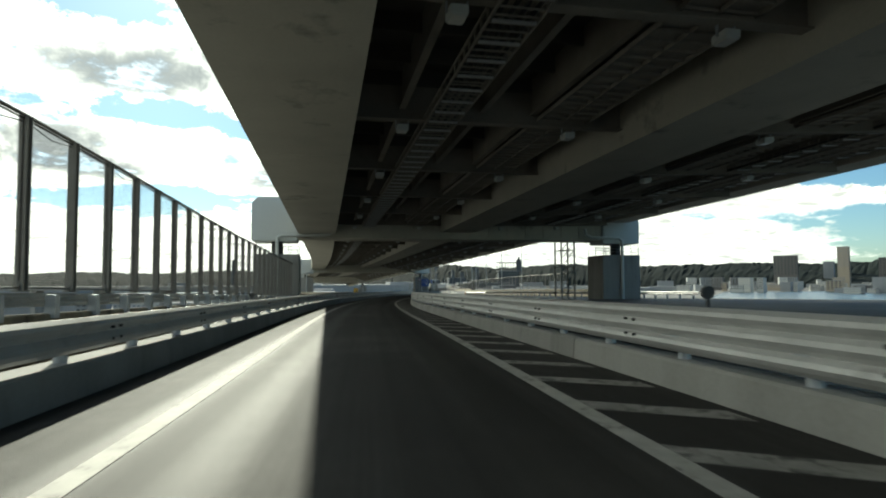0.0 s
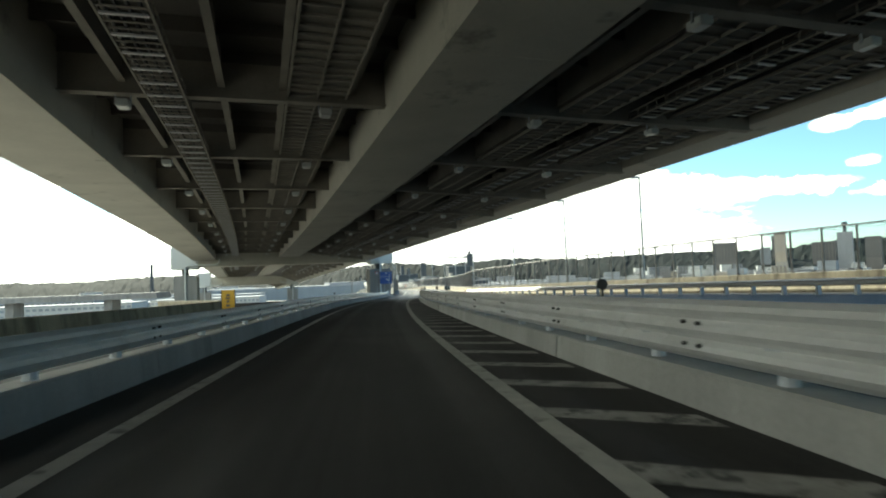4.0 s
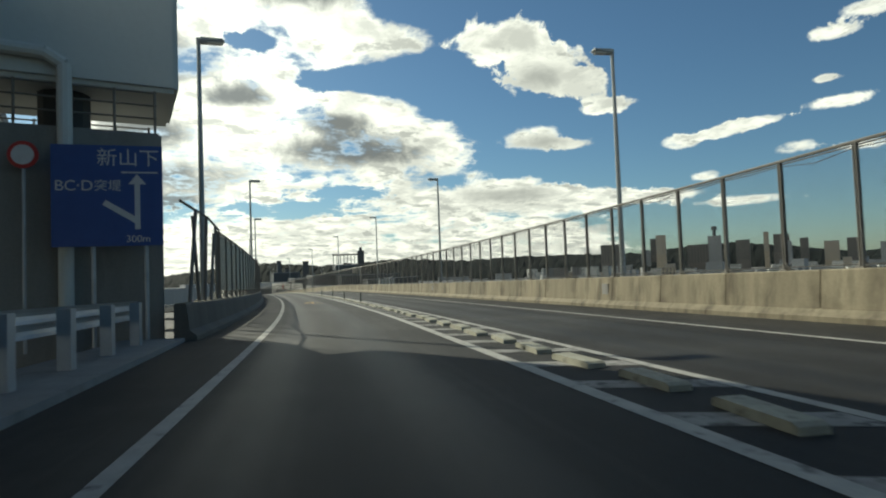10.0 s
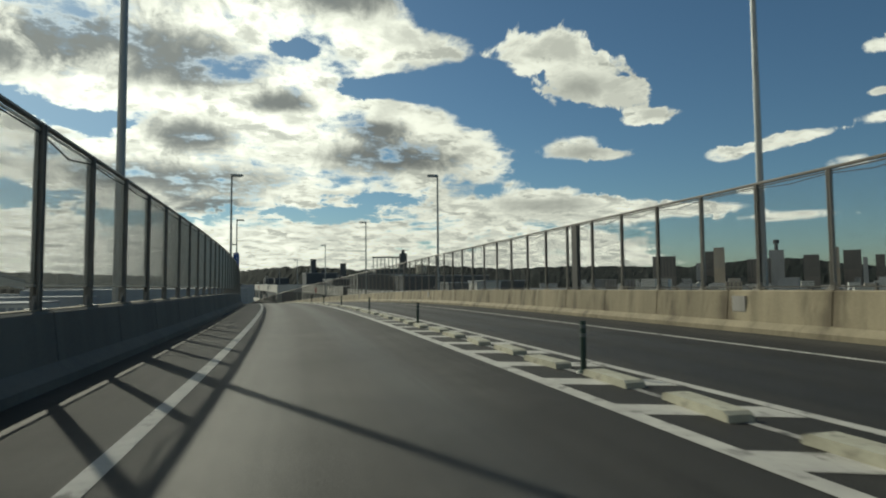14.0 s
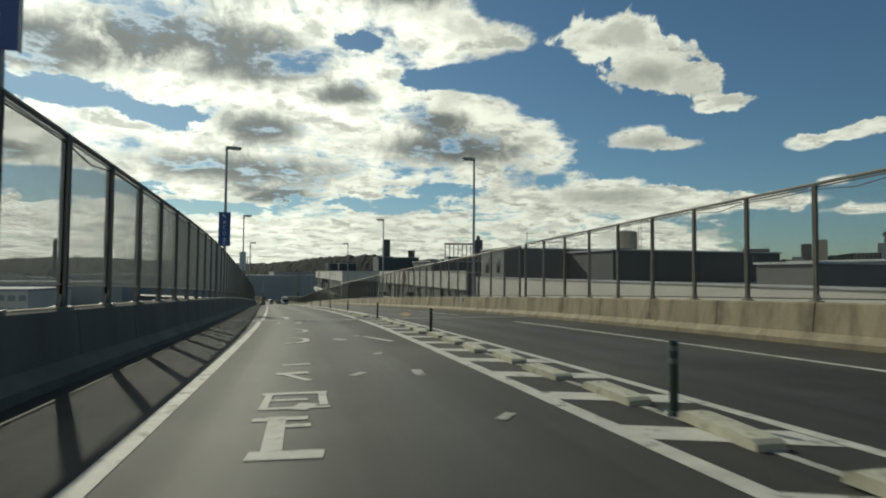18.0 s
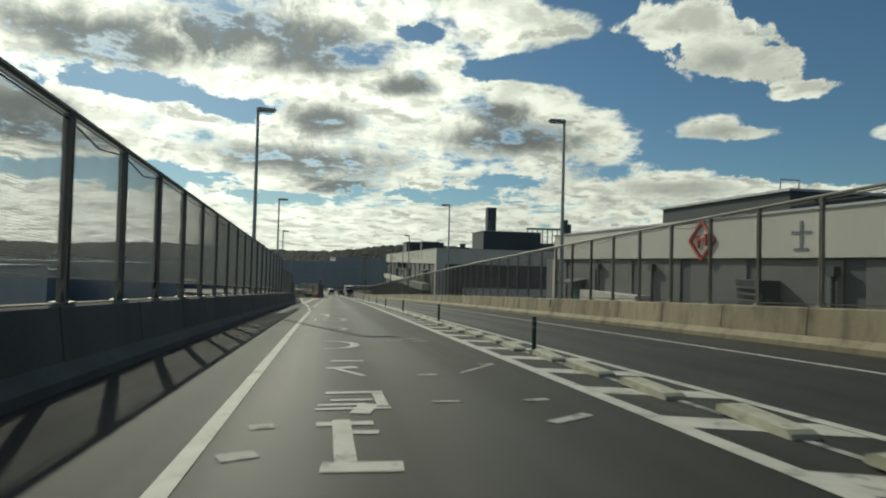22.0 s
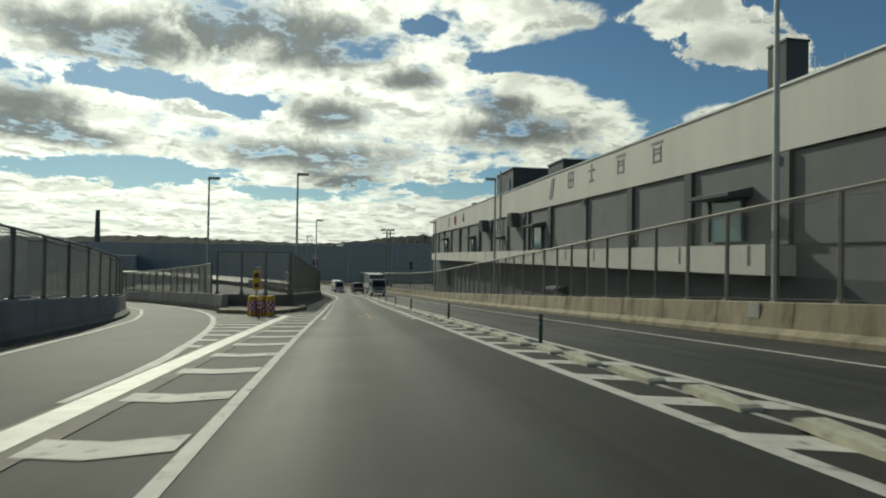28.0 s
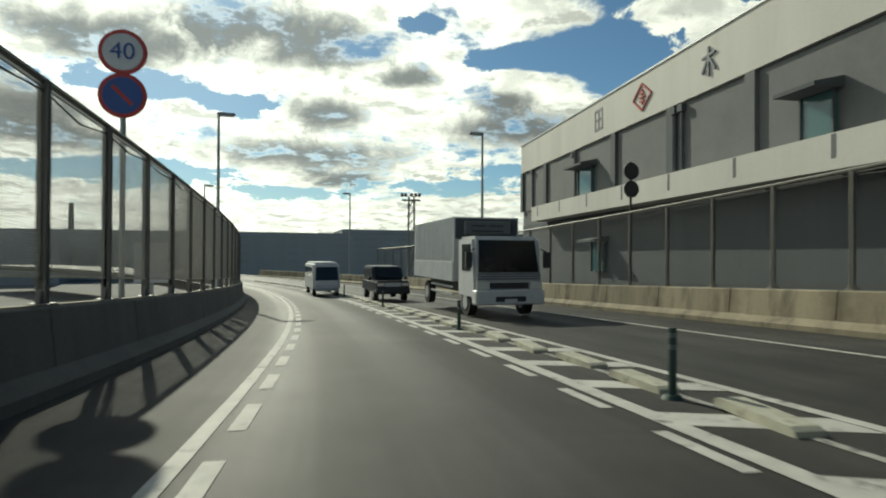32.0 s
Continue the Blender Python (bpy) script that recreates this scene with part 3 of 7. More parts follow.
# ---- plan: offsets across the road ----
def wall_r(s):
    x = max(0.0, 165 - s)
    return 11.0 + 0.19 * x + 0.001 * x * x


def wall_far_left(s):
    x = max(0.0, s - 90)
    return -8.0 - 0.05 * x - 0.0042 * x * x


def offset_at(s, knots):
    """Follows a line given by its offsets at some stations."""
    for (a, p), (b, q) in zip(knots, knots[1:]):
        if s <= b:
            return p + (q - p) * (s - a) / (b - a)
    return knots[-1][1]


EXIT_WALL = ((424, -3.05), (434, -3.75), (443, -4.4), (455, -5.2), (466, -5.75), (478, -6.35), (484, -6.7), (489, -7.2), (495, -8.05), (500, -9.1), (505, -10.55), (510, -12.5), (516, -15.4), (522, -18.8), (530, -23.9), (541, -32.0), (560, -47.0))
EXIT_LINE = ((404.0, -0.98), (411.5, -1.29), (421.5, -1.95), (432.5, -2.69), (445.5, -3.4), (458, -4.2), (470, -5.0), (478, -5.45), (486, -6.05), (492.5, -6.95), (498.6, -8.05), (503.5, -9.4), (511, -11.8), (515.4, -13.8), (521, -16.9), (527.5, -21.0), (541, -31.0))
GORE_LINE = ((478, -2.75), (484, -2.85), (489.7, -3.5), (493.6, -4.1), (496.8, -4.7), (500.6, -5.55), (505.1, -6.8), (509.1, -8.14), (516.6, -11.2), (524, -15.0), (531, -19.2), (541, -26.2), (560, -41.0))


def exit_left(s):
    return offset_at(max(s, 424), EXIT_WALL)


def gore_line(s):
    return offset_at(max(s, 478), GORE_LINE)


def exit_right(s):
    return gore_line(s) + 1.0


WALL_TOP = lerp(1.15, 0.94, 200, 300)
def smooth_at(s, knots):
    """Follows offsets at some stations along a soft curve."""
    return sum(offset_at(s + k, knots) for k in (-6, -3, 0, 3, 6)) / 5


def LINE_L(s):
    return smooth_at(s, ((-90, -1.85), (0, -1.85), (40, -2.1), (90, -2.28), (102, -2.35), (120, -2.1), (145, -1.62), (160, -1.38), (175, -1.3), (220, -1.3)))


def LINE_R(s):
    return smooth_at(s, ((-90, 2.1), (18, 2.08), (40, 1.7), (50, 1.5), (75, 1.5), (92, 1.6), (104, 1.8), (130, 2.15), (145, 2.38), (155, 2.6), (172, 2.82), (220, 2.85)))


def STRIP(s):
    """How far the strip between the lanes lies to the right of its usual place."""
    return smooth_at(s, ((-90, 0.0), (180, 0.0), (200, 0.1), (246, 0.2), (285, 0.0), (308, -0.22), (342, 0.08), (378, 0.25), (411, 0.45), (429, 0.53), (481, 0.46), (499, 0.35), (535, 0.06), (620, 0.0)))


def KERB_R(s):
    return smooth_at(s, ((-90, 3.6), (5, 3.58), (20, 3.2), (40, 2.76), (70, 2.85), (92, 3.08), (140, 3.15), (160, 3.3), (200, 3.3)))


# the fence line beside the carriageway under the viaduct
def edge_far_left(s):
    if s < 66:
        return smooth_at(s, ((-90, -5.0), (-30, -5.7), (12, -6.3), (27, -6.95), (47, -8.1), (66, -10.0), (90, -10.5)))
    return min(wall_far_left(s), -10.0 - 0.02 * (s - 66))


FOOT = lerp(0.75, 0.12, 12, 66)

# ---- road surfaces ----
bm = bmesh.new()
sweep(bm, [(lambda s: wall_r(s) + 0.4 if s > 150 else 4.0 + 9 * max(0, (s - 138) / 12) ** 2 if s > 138 else 4.0, 0), (lambda s: -3.3 if s < 190 else -3.1, 0), (lambda s: -3.3 if s < 190 else -3.1, -1.2), (11.5, -1.2)], -60, 760, 2.5)
ramp = tagged(link("road", bm, ASPHALT), "worn dark grey asphalt of the elevated ramp", "road", kind="structure")
tone = ramp.data.attributes.new("across", "FLOAT", "POINT")
for k in range(0, len(tone.data), 4):
    tone.data[k].value, tone.data[k + 1].value = 11.4, -3.1
bm = bmesh.new()
sweep(bm, [(lambda s: wall_r(s) + 0.3, -0.06), (4.35, -0.06), (4.35, -1.2), (lambda s: wall_r(s) + 0.3, -1.2)], 20, 152, 2.5)
tagged(link("road", bm, ASPHALT), "dark asphalt of the neighbouring ramp beyond the guard rail", "road", kind="structure")
bm = bmesh.new()
sweep(bm, [(-3.7, -0.25), (lambda s: edge_far_left(s), -0.25), (lambda s: edge_far_left(s), -1.5), (-3.7, -1.5)], -60, 184, 2.5)
tagged(link("road", bm, ASPHALT), "dark asphalt carriageway under the viaduct", "road", kind="structure")
bm = bmesh.new()
sweep(bm, [(-3.1, -0.004), (lambda s: exit_left(s) - 0.3, -0.004), (lambda s: exit_left(s) - 0.3, -1.2), (-3.1, -1.2)], 426, 545, 2.0)
leaving = tagged(link("road", bm, ASPHALT), "grey asphalt exit ramp curving away", "road", kind="structure")
tone = leaving.data.attributes.new("across", "FLOAT", "POINT")
for k in range(len(tone.data)):
    tone.data[k].value = -3.1

# ---- painted markings: each run is a piece of its own ----
marks = tagged(new("road_marking"), "white painted lane lines and hatching on the asphalt", "road marking", kind="structure")


def painted(name, build, material=None, label=""):
    bm = bmesh.new()
    build(bm)
    return link(name, bm, material or PAINT, marks, label)


def run(d, w, s0, s1, h=0.006):
    return lambda bm: sweep(bm, [(lambda s: val(d, s) + w / 2, h), (lambda s: val(d, s) - w / 2, h)], s0, s1, 2.0, False)


painted("edge_line", run(LINE_L, 0.2, -60, 172.6))
painted("edge_line", run(-1.3, 0.17, 174.5, 327.2))
painted("edge_line", run(lambda s: smooth_at(s, ((300, -1.28), (328, -1.24), (341, -1.15), (350, -1.03), (370, -0.96), (404, -0.94), (420, -0.94))), 0.15, 328.9, 404.2))


def exit_line(s):
    return offset_at(s, EXIT_LINE)


painted("edge_line", run(exit_line, 0.16, 405.5, 408.7))
painted("edge_line", run(exit_line, 0.16, 411.2, 423.0))
painted("edge_line", run(exit_line, 0.15, 432.5, 540))


def edge_end(s):
    return smooth_at(s, ((440, -1.02), (475, -1.02), (495, -1.13), (520, -1.16), (540, -1.1), (553, -0.85), (560, -0.56), (566, -0.3), (580, -0.25), (720, -0.25)))


painted("edge_line", run(edge_end, 0.14, 462, 700))
painted("edge_line", run(LINE_R, 0.2, -60, 174.6))
painted("edge_line", run(lambda s: 2.85 + STRIP(s), 0.2, 175.6, 327.4))
painted("edge_line", run(lambda s: 2.85 + STRIP(s), 0.2, 329.1, 700))
painted("edge_line", run(lambda s: 4.35 + STRIP(s), 0.16, 158, 327.6))
painted("edge_line", run(lambda s: 4.35 + STRIP(s), 0.16, 329.3, 700))
painted("edge_line", run(lambda s: 8.5 + 0.4 * STRIP(s), 0.16, 152, 324))
painted("edge_line", run(lambda s: 8.4 + 0.4 * STRIP(s), 0.16, 331, 700))
painted("edge_line", run(gore_line, 0.2, 481, 541))
painted("edge_line", run(lerp(-1.06, -2.3, 462, 479.5), 0.17, 462, 479.5))
painted("inner_line", run(lambda s: 3.62 + STRIP(s), 0.10, 205, 327.4), PAINT_OLD)
painted("inner_line", run(lambda s: 3.62 + STRIP(s), 0.10, 329.2, 640), PAINT_OLD)


def bar(s, d0, d1, lean, w=0.45, h=0.006):
    return lambda bm: quad(bm, ((s, d0), (s + lean, d1), (s + lean + w, d1), (s + w, d0)), h)


s = 2.0
while s < 150:
    painted("hatch_bar", bar(s, LINE_R(s) + 0.1, KERB_R(s) - 0.12, -0.75), PAINT_OLD)
    s += 1.75
s = 158.0
while s < 600:
    if not 326.5 < s < 330:
        painted("hatch_bar", bar(s, 2.95 + STRIP(s), 4.25 + STRIP(s), -0.55, 0.5), PAINT_OLD if s < 206 else PAINT)
    s += 1.75
s = 464.2
while s < 509:
    end = max(-1.06 - (s - 462) * 0.071, -2.28)
    mid = (end - 1.15) / 2
    painted("hatch_bar", lambda bm: [quad(bm, ((s, -1.15), (s - 0.16, mid), (s + 0.34, mid), (s + 0.5, -1.15)), 0.010), quad(bm, ((s - 0.16, mid), (s, end), (s + 0.5, end), (s + 0.34, mid)), 0.010)])
    s += 2.1
s = 486.9
while s < 503:
    painted("hatch_bar", bar(s, -2.86, gore_line(s) - 0.02, 0.1, 0.42, 0.010))
    s += 1.58
s = 412.5
while s < 462:
    painted("lane_dash", run(-0.98, 0.34, s, s + 1.75), PAINT)
    s += 3.59
s = 498.3
while s < 610:
    painted("slow_dash", run(lambda q: edge_end(q) + offset_at(q, ((490, 0.35), (516, 0.35), (550, 0.24), (720, 0.24))), 0.15, s, s + 1.05), PAINT)
    painted("slow_dash", run(lambda q: 2.6 + STRIP(q), 0.13, s + 0.1, s + 1.1), PAINT)
    s += 1.87


# worn characters on the lane: strokes as plain bars
def strokes(s0, d0, items, material=PAINT_OLD):
    bm = bmesh.new()
    for a, b, c, d, w in items:
        p, q = Vector((a, b)), Vector((c, d))
        n = (q - p).normalized()
        n = Vector((-n.y, n.x)) * w / 2
        quad(bm, [(s0 + v.x, d0 + v.y) for v in (p - n, q - n, q + n, p + n)], 0.008)
    return link("worn_lettering", bm, material, marks, "worn white painted characters on the lane")


def band(s0, d0, long, half, a0, a1, thick=0.3, material=None):
    """A bent painted band, open to one side, like the bowl of a letter."""
    bm = bmesh.new()
    pts = []
    for i in range(15):
        t = radians(a0 + (a1 - a0) * i / 14)
        pts.append((math.sin(t), math.cos(t)))
    for (u, v), (x, y) in zip(pts, pts[1:]):
        quad(bm, [(s0 + long / 2 * (1 + p * k), d0 + half * q * g) for p, q, k, g in ((u, v, 1 - thick * 0.5, 1 - thick), (x, y, 1 - thick * 0.5, 1 - thick), (x, y, 1, 1), (u, v, 1, 1))], 0.008)
    return link("lane_letter", bm, material or PAINT, marks, "worn white painted letter on the lane")


# the near group and the far group: characters, letters and an arrow
strokes(374.2, 0.0, ((0.1, -0.05, 0.05, 0.5, 0.22), (0.2, 0.12, 1.5, 0.12, 0.16), (1.05, 0.1, 1.0, 0.42, 0.12), (1.35, -0.1, 1.35, 0.4, 0.14), (1.75, 0.3, 2.2, 0.42, 0.2), (2.2, -0.1, 2.2, 0.4, 0.1)), PAINT)
strokes(374.2, -0.75, ((0.4, 0.0, 0.5, 0.25, 0.2), (1.3, 0.1, 1.35, 0.3, 0.18)))
strokes(376.2, -0.12, ((0.0, 0.0, 0.0, 0.75, 0.1), (0.9, 0.1, 0.9, 0.75, 0.14), (0.1, 0.68, 0.9, 0.68, 0.12), (0.45, 0.15, 0.45, 0.6, 0.1)), PAINT)
strokes(378.2, 0.0, ((0.2, 0.5, 1.0, 0.1, 0.1), (1.0, 0.0, 1.1, 0.45, 0.2), (1.9, 0.05, 1.9, 0.6, 0.16)), PAINT)
strokes(378.2, 1.3, ((0.2, -0.05, 0.25, 0.22, 0.16), (0.35, 0.6, 1.3, 1.35, 0.07), (1.3, 1.1, 1.35, 1.4, 0.14)))
strokes(375.3, 2.0, ((0.05, 0.0, 0.35, 0.5, 0.14), (1.1, 0.1, 1.15, 0.4, 0.12), (1.15, -0.9, 1.15, -0.6, 0.1)))
strokes(383.6, 1.35, ((0.4, 0.0, 0.5, 0.4, 0.16), (0.2, 0.6, 0.3, 1.0, 0.16), (0.9, 0.3, 0.9, 0.9, 0.14)))
band(382.1, 0.05, 1.8, 0.65, -100, 100)
band(387.4, 0.1, 1.7, 0.55, -60, 80, 0.3, PAINT_OLD)
strokes(306.9, -0.33, ((0.1, -0.05, 0.05, 0.5, 0.22), (0.2, 0.12, 1.4, 0.12, 0.16), (1.0, 0.1, 1.0, 0.42, 0.12), (1.3, -0.1, 1.3, 0.4, 0.14), (1.7, 0.3, 2.0, 0.42, 0.2)), PAINT)
strokes(308.7, -0.42, ((0.0, 0.0, 0.0, 0.72, 0.1), (0.0, 0.05, 0.85, 0.08, 0.08), (0.85, 0.0, 0.85, 0.72, 0.14), (0.45, 0.1, 0.45, 0.5, 0.1), (0.1, 0.66, 0.85, 0.66, 0.09)), PAINT)
strokes(310.4, -0.33, ((0.1, 0.45, 0.8, 0.1, 0.1), (0.8, 0.0, 0.9, 0.45, 0.2), (1.8, 0.05, 1.9, 0.5, 0.16)), PAINT)
strokes(310.6, 0.7, ((0.2, 0.0, 0.5, 0.2, 0.14), (0.0, 0.95, 0.6, 1.0, 0.16), (2.8, 0.7, 3.2, 0.8, 0.14)))
strokes(307.7, 1.8, ((0.0, 0.0, 0.25, 0.2, 0.12),))
band(316.15, -0.22, 1.8, 0.5, -100, 100)
band(319.7, -0.15, 1.8, 0.5, -70, 90)
strokes(316.2, 1.8, ((0, 0.35, 1.6, -0.1, 0.16), (0.6, -0.7, 1.1, -0.95, 0.2), (1.9, -0.35, 1.95, -0.2, 0.1)), PAINT)


def numeral_three(s0, d0, size, material):
    bm = bmesh.new()
    for c, a0, a1 in ((0.72, -60, 175), (0.26, -175, 60)):
        pts = []
        for i in range(13):
            t = radians(a0 + (a1 - a0) * i / 12)
            pts.append((c + 0.24 * math.sin(t), 0.34 * math.cos(t)))
        for (u, v), (x, y) in zip(pts, pts[1:]):
            for_r = [(u, v * 0.70), (x, y * 0.70), (c + (x - c) * 1.25, y), (c + (u - c) * 1.25, v)]
            quad(bm, [(s0 + p * size, d0 + q * 1.45) for p, q in for_r], 0.008)
    return link("lane_letter", bm, material, marks, "worn white painted letter on the lane")


def arrow(s0, d0, material=PAINT_OLD):
    bm = bmesh.new()
    quad(bm, ((s0, d0 - 0.1), (s0 + 2.0, d0 - 0.1), (s0 + 2.0, d0 + 0.1), (s0, d0 + 0.1)), 0.008)
    bm.faces.new([bm.verts.new(at(s0 + a, d0 + b, 0.008)) for a, b in ((1.5, -0.12), (3.0, -0.5), (2.5, 0.2))])
    return link("lane_arrow", bm, material, marks, "worn painted arrow on the lane")


numeral_three(324.9, -0.18, 1.5, PAINT)
numeral_three(392.9, 0.3, 2.1, PAINT)
strokes(392.9, -0.45, ((0.1, 0.02, 2.0, 0.0, 0.08), (2.0, 0.0, 2.0, 0.35, 0.12)), PAINT)
arrow(329.2, -0.2, PAINT)
arrow(396.6, 0.02, PAINT)
bm = bmesh.new()
quad(bm, ((218.1, 0.22), (221.8, 0.86), (221.8, 1.0), (218.1, 0.40)), 0.008)
quad(bm, ((217.7, 0.22), (218.4, 0.22), (218.4, 1.05), (217.7, 1.05)), 0.010)
quad(bm, ((216.2, 0.72), (221.8, 0.95), (221.8, 1.1), (216.2, 0.9)), 0.012)
quad(bm, ((216.4, 1.1), (216.9, 1.1), (216.9, 1.45), (216.4, 1.45)), 0.008)
quad(bm, ((217.5, 1.15), (221.5, 1.35), (221.5, 1.42), (217.5, 1.22)), 0.008)
link("worn_lettering", bm, ORANGE, marks, "worn orange painted mark on the lane")
bm = bmesh.new()
quad(bm, ((499.9, 1.16), (504.2, 1.13), (504.2, 1.18), (499.9, 1.23)), 0.008)
for a, b, w in ((499.55, 1.08, 0.36), (500.7, 0.66, 0.28), (504.0, 1.05, 0.24), (503.7, 0.66, 0.14)):
    quad(bm, ((a, b), (a + 0.35, b - 0.02), (a + 0.4, b + w), (a + 0.05, b + w)), 0.010)
link("worn_lettering", bm, ORANGE, marks, "worn orange painted mark on the lane")
bm = bmesh.new()
for k in range(3):
    quad(bm, ((331 + k * 1.3, 5.6 + 0.4 * k), (334 + k * 1.3, 5.9 + 0.4 * k), (334.2 + k * 1.3, 6.1 + 0.4 * k), (331.2 + k * 1.3, 5.8 + 0.4 * k)), 0.008)
link("worn_lettering", bm, ORANGE, marks, "worn orange painted mark on the lane")

# ---- joints ----
first_joint = tagged(new("expansion_joint"), "pale concrete expansion joint with dark steel seams", "road joint", kind="structure")


def skew(d):
    return 173.2 + 0.24 * (d + 1.4) if d < 2.7 else 174.2 + 0.03 * (d - 2.7)


for name, off, wide, h, m in (("joint_band", 0.0, 0.55, 0.010, CONCRETE_GREY), ("joint_band", 0.75, 0.5, 0.010, CONCRETE_GREY), ("seam", 0.53, 0.24, 0.013, DARK), ("seam", 0.25, 0.05, 0.014, DARK), ("seam", 0.98, 0.05, 0.014, DARK)):
    bm = bmesh.new()
    for d0, d1 in ((-3.15, -1.0), (-1.0, 2.7), (2.7, 10.9)):
        quad(bm, ((skew(d0) + off, d0), (skew(d1) + off, d1), (skew(d1) + off + wide, d1), (skew(d0) + off + wide, d0)), h)
    link(name, bm, m, first_joint)
joint = tagged(new("expansion_joint"), "steel comb expansion joint across the road", "road joint", kind="structure")
bm = bmesh.new()
quad(bm, ((327.3, -3.0), (328.2, 10.9), (329.3, 10.9), (328.4, -3.0)), 0.006)
link("joint_band", bm, CONCRETE_GREY, joint)
me_tooth = None
for k in range(56):
    d = -2.9 + k * 0.245
    s = 327.7 + (d + 2.9) * 0.065
    if me_tooth is None:
        bm = bmesh.new()
        box(bm, -0.065, 0.065, -0.13, 0.13, 0.0, 0.012)
        tooth = link("comb_tooth", bm, DARK, joint)
        tooth.matrix_local = spot(s, d, 0.005)
        me_tooth = tooth.data
    else:
        shared("comb_tooth", me_tooth, joint, spot(s, d, 0.005))
    shared("comb_tooth", me_tooth, joint, spot(s + 0.34, d + 0.12, 0.005))
bm = bmesh.new()
sweep(bm, [(lambda s: -2.2 - 0.003 * (s - 420), 0.014), (lambda s: -2.55 - 0.003 * (s - 420), 0.014)], 400, 502.4, 2.0, False)
tagged(link("long_joint", bm, mat("checker_plate", (0.27, 0.27, 0.25), (0.16, 0.16, 0.15), 0.6, 0.2, 3, 0.3, 0, 25)), "pale steel joint plate running along the lane", "road joint", kind="structure")
for off, wide in ((0.24, 0.3), (-0.29, 0.12)):
    bm = bmesh.new()
    sweep(bm, [(lambda s: -2.2 - 0.003 * (s - 420) + off, 0.009), (lambda s: -2.2 - 0.003 * (s - 420) + off - wide, 0.009)], 400, 502.4, 2.0, False)
    tagged(link("joint_edge", bm, MORTAR), "pale mortar strip beside the joint plate", "road joint", kind="structure")

# ---- concrete walls in cast lengths ----
def cast_wall(name, label, d, top, s0, s1, length, material, side, base=True):
    wall = tagged(new(name), label, "wall", kind="structure")
    if base:
        bm = bmesh.new()
        sweep(bm, [(lambda s: val(d, s) - side * 0.16, 0), (lambda s: val(d, s) - side * 0.16, 0.12), (lambda s: val(d, s) + side * 0.05, 0.30), (lambda s: val(d, s) + side * 0.3, 0.30), (lambda s: val(d, s) + side * 0.42, -1.2)], s0, s1, 2.0)
        link("wall_base", bm, CONCRETE if material is CONCRETE else CONCRETE_SHADE_AND_MARK, wall)
    s = s0
    while s < s1 - 0.2:
        e = min(s + length, s1)
        bm = bmesh.new()
        f = lambda off: (lambda q: val(d, q) + side * off)
        sweep(bm, [(f(0.02), 0.28), (f(0.09), lambda q: val(top, q) - 0.03), (f(0.12), top), (f(0.36), top), (f(0.39), lambda q: val(top, q) - 0.03), (f(0.40), -0.9)], s + 0.015, e - 0.015, 1.5)
        ob = link("wall_panel", bm, material, wall)
        reach, ends = ob.data.attributes.new("near_end", "FLOAT", "POINT"), len(ob.data.vertices) // 6
        for k in range(len(ob.data.vertices)):
            q = (k // 6) / max(1, ends - 1) * (e - s)
            reach.data[k].value = max(0.0, 1.5 - min(q, e - s - q))
        s = e
    return wall


def wall_end(s):
    return smooth_at(s, ((400, -3.0), (545, -3.0), (558, -2.75), (568, -2.4), (580, -2.25), (720, -2.25)))


cast_wall("wall_right", "sunlit stained concrete parapet wall", wall_r, WALL_TOP, 88, 640, 3.0, CONCRETE, 1)
# The left parapets and their bases carry the shade in their colour.
cast_wall("wall_left", "shaded stained concrete parapet wall", -3.05, 0.95, 189, 424, 3.0, CONCRETE_SHADE_AND_MARK, -1)
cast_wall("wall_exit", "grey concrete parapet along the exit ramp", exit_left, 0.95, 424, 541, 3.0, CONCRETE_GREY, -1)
cast_wall("wall_left", "shaded stained concrete parapet wall", wall_end, 0.95, 511, 640, 3.0, CONCRETE_SHADE_AND_MARK, -1)
# Thin pale strips that paint sunlight onto the left parapets' tops.
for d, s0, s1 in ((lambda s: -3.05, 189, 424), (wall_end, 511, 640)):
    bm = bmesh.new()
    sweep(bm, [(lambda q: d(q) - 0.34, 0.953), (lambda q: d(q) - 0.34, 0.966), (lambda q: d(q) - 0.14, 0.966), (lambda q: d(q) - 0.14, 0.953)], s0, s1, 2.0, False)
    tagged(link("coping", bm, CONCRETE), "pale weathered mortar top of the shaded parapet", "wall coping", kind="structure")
cast_wall("wall_gore", "grey concrete wall of the parting ramps", exit_right, 0.95, 508, 541, 3.0, CONCRETE_GREY, 1, False)
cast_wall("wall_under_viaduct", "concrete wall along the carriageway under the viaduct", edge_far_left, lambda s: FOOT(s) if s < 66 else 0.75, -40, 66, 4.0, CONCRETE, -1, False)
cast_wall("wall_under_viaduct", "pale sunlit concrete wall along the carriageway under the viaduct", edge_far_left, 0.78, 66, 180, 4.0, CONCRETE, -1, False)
gore = tagged(new("wall_gore_end"), "concrete end wall between the two ramps", "wall", kind="structure")
gore.matrix_world = spot(511.2, -5.4)
for x0, x1 in ((-2.3, -0.01), (0.01, 2.35)):
    boxes("wall_panel", CONCRETE_SHADE_AND_MARK, gore, (x0, x1, -0.2, 0.2, -0.5, 0.95), bevel=0.02)
bm = bmesh.new()
rim = ((505.6, -6.45), (503.4, -3.85), (503.5, -3.5), (505.2, -2.95), (508.0, -2.5), (511.0, -2.3), (513.5, -2.45), (516.0, -2.75), (516.0, -3.2), (511.2, -3.2), (511.2, -7.6), (508.0, -6.75))
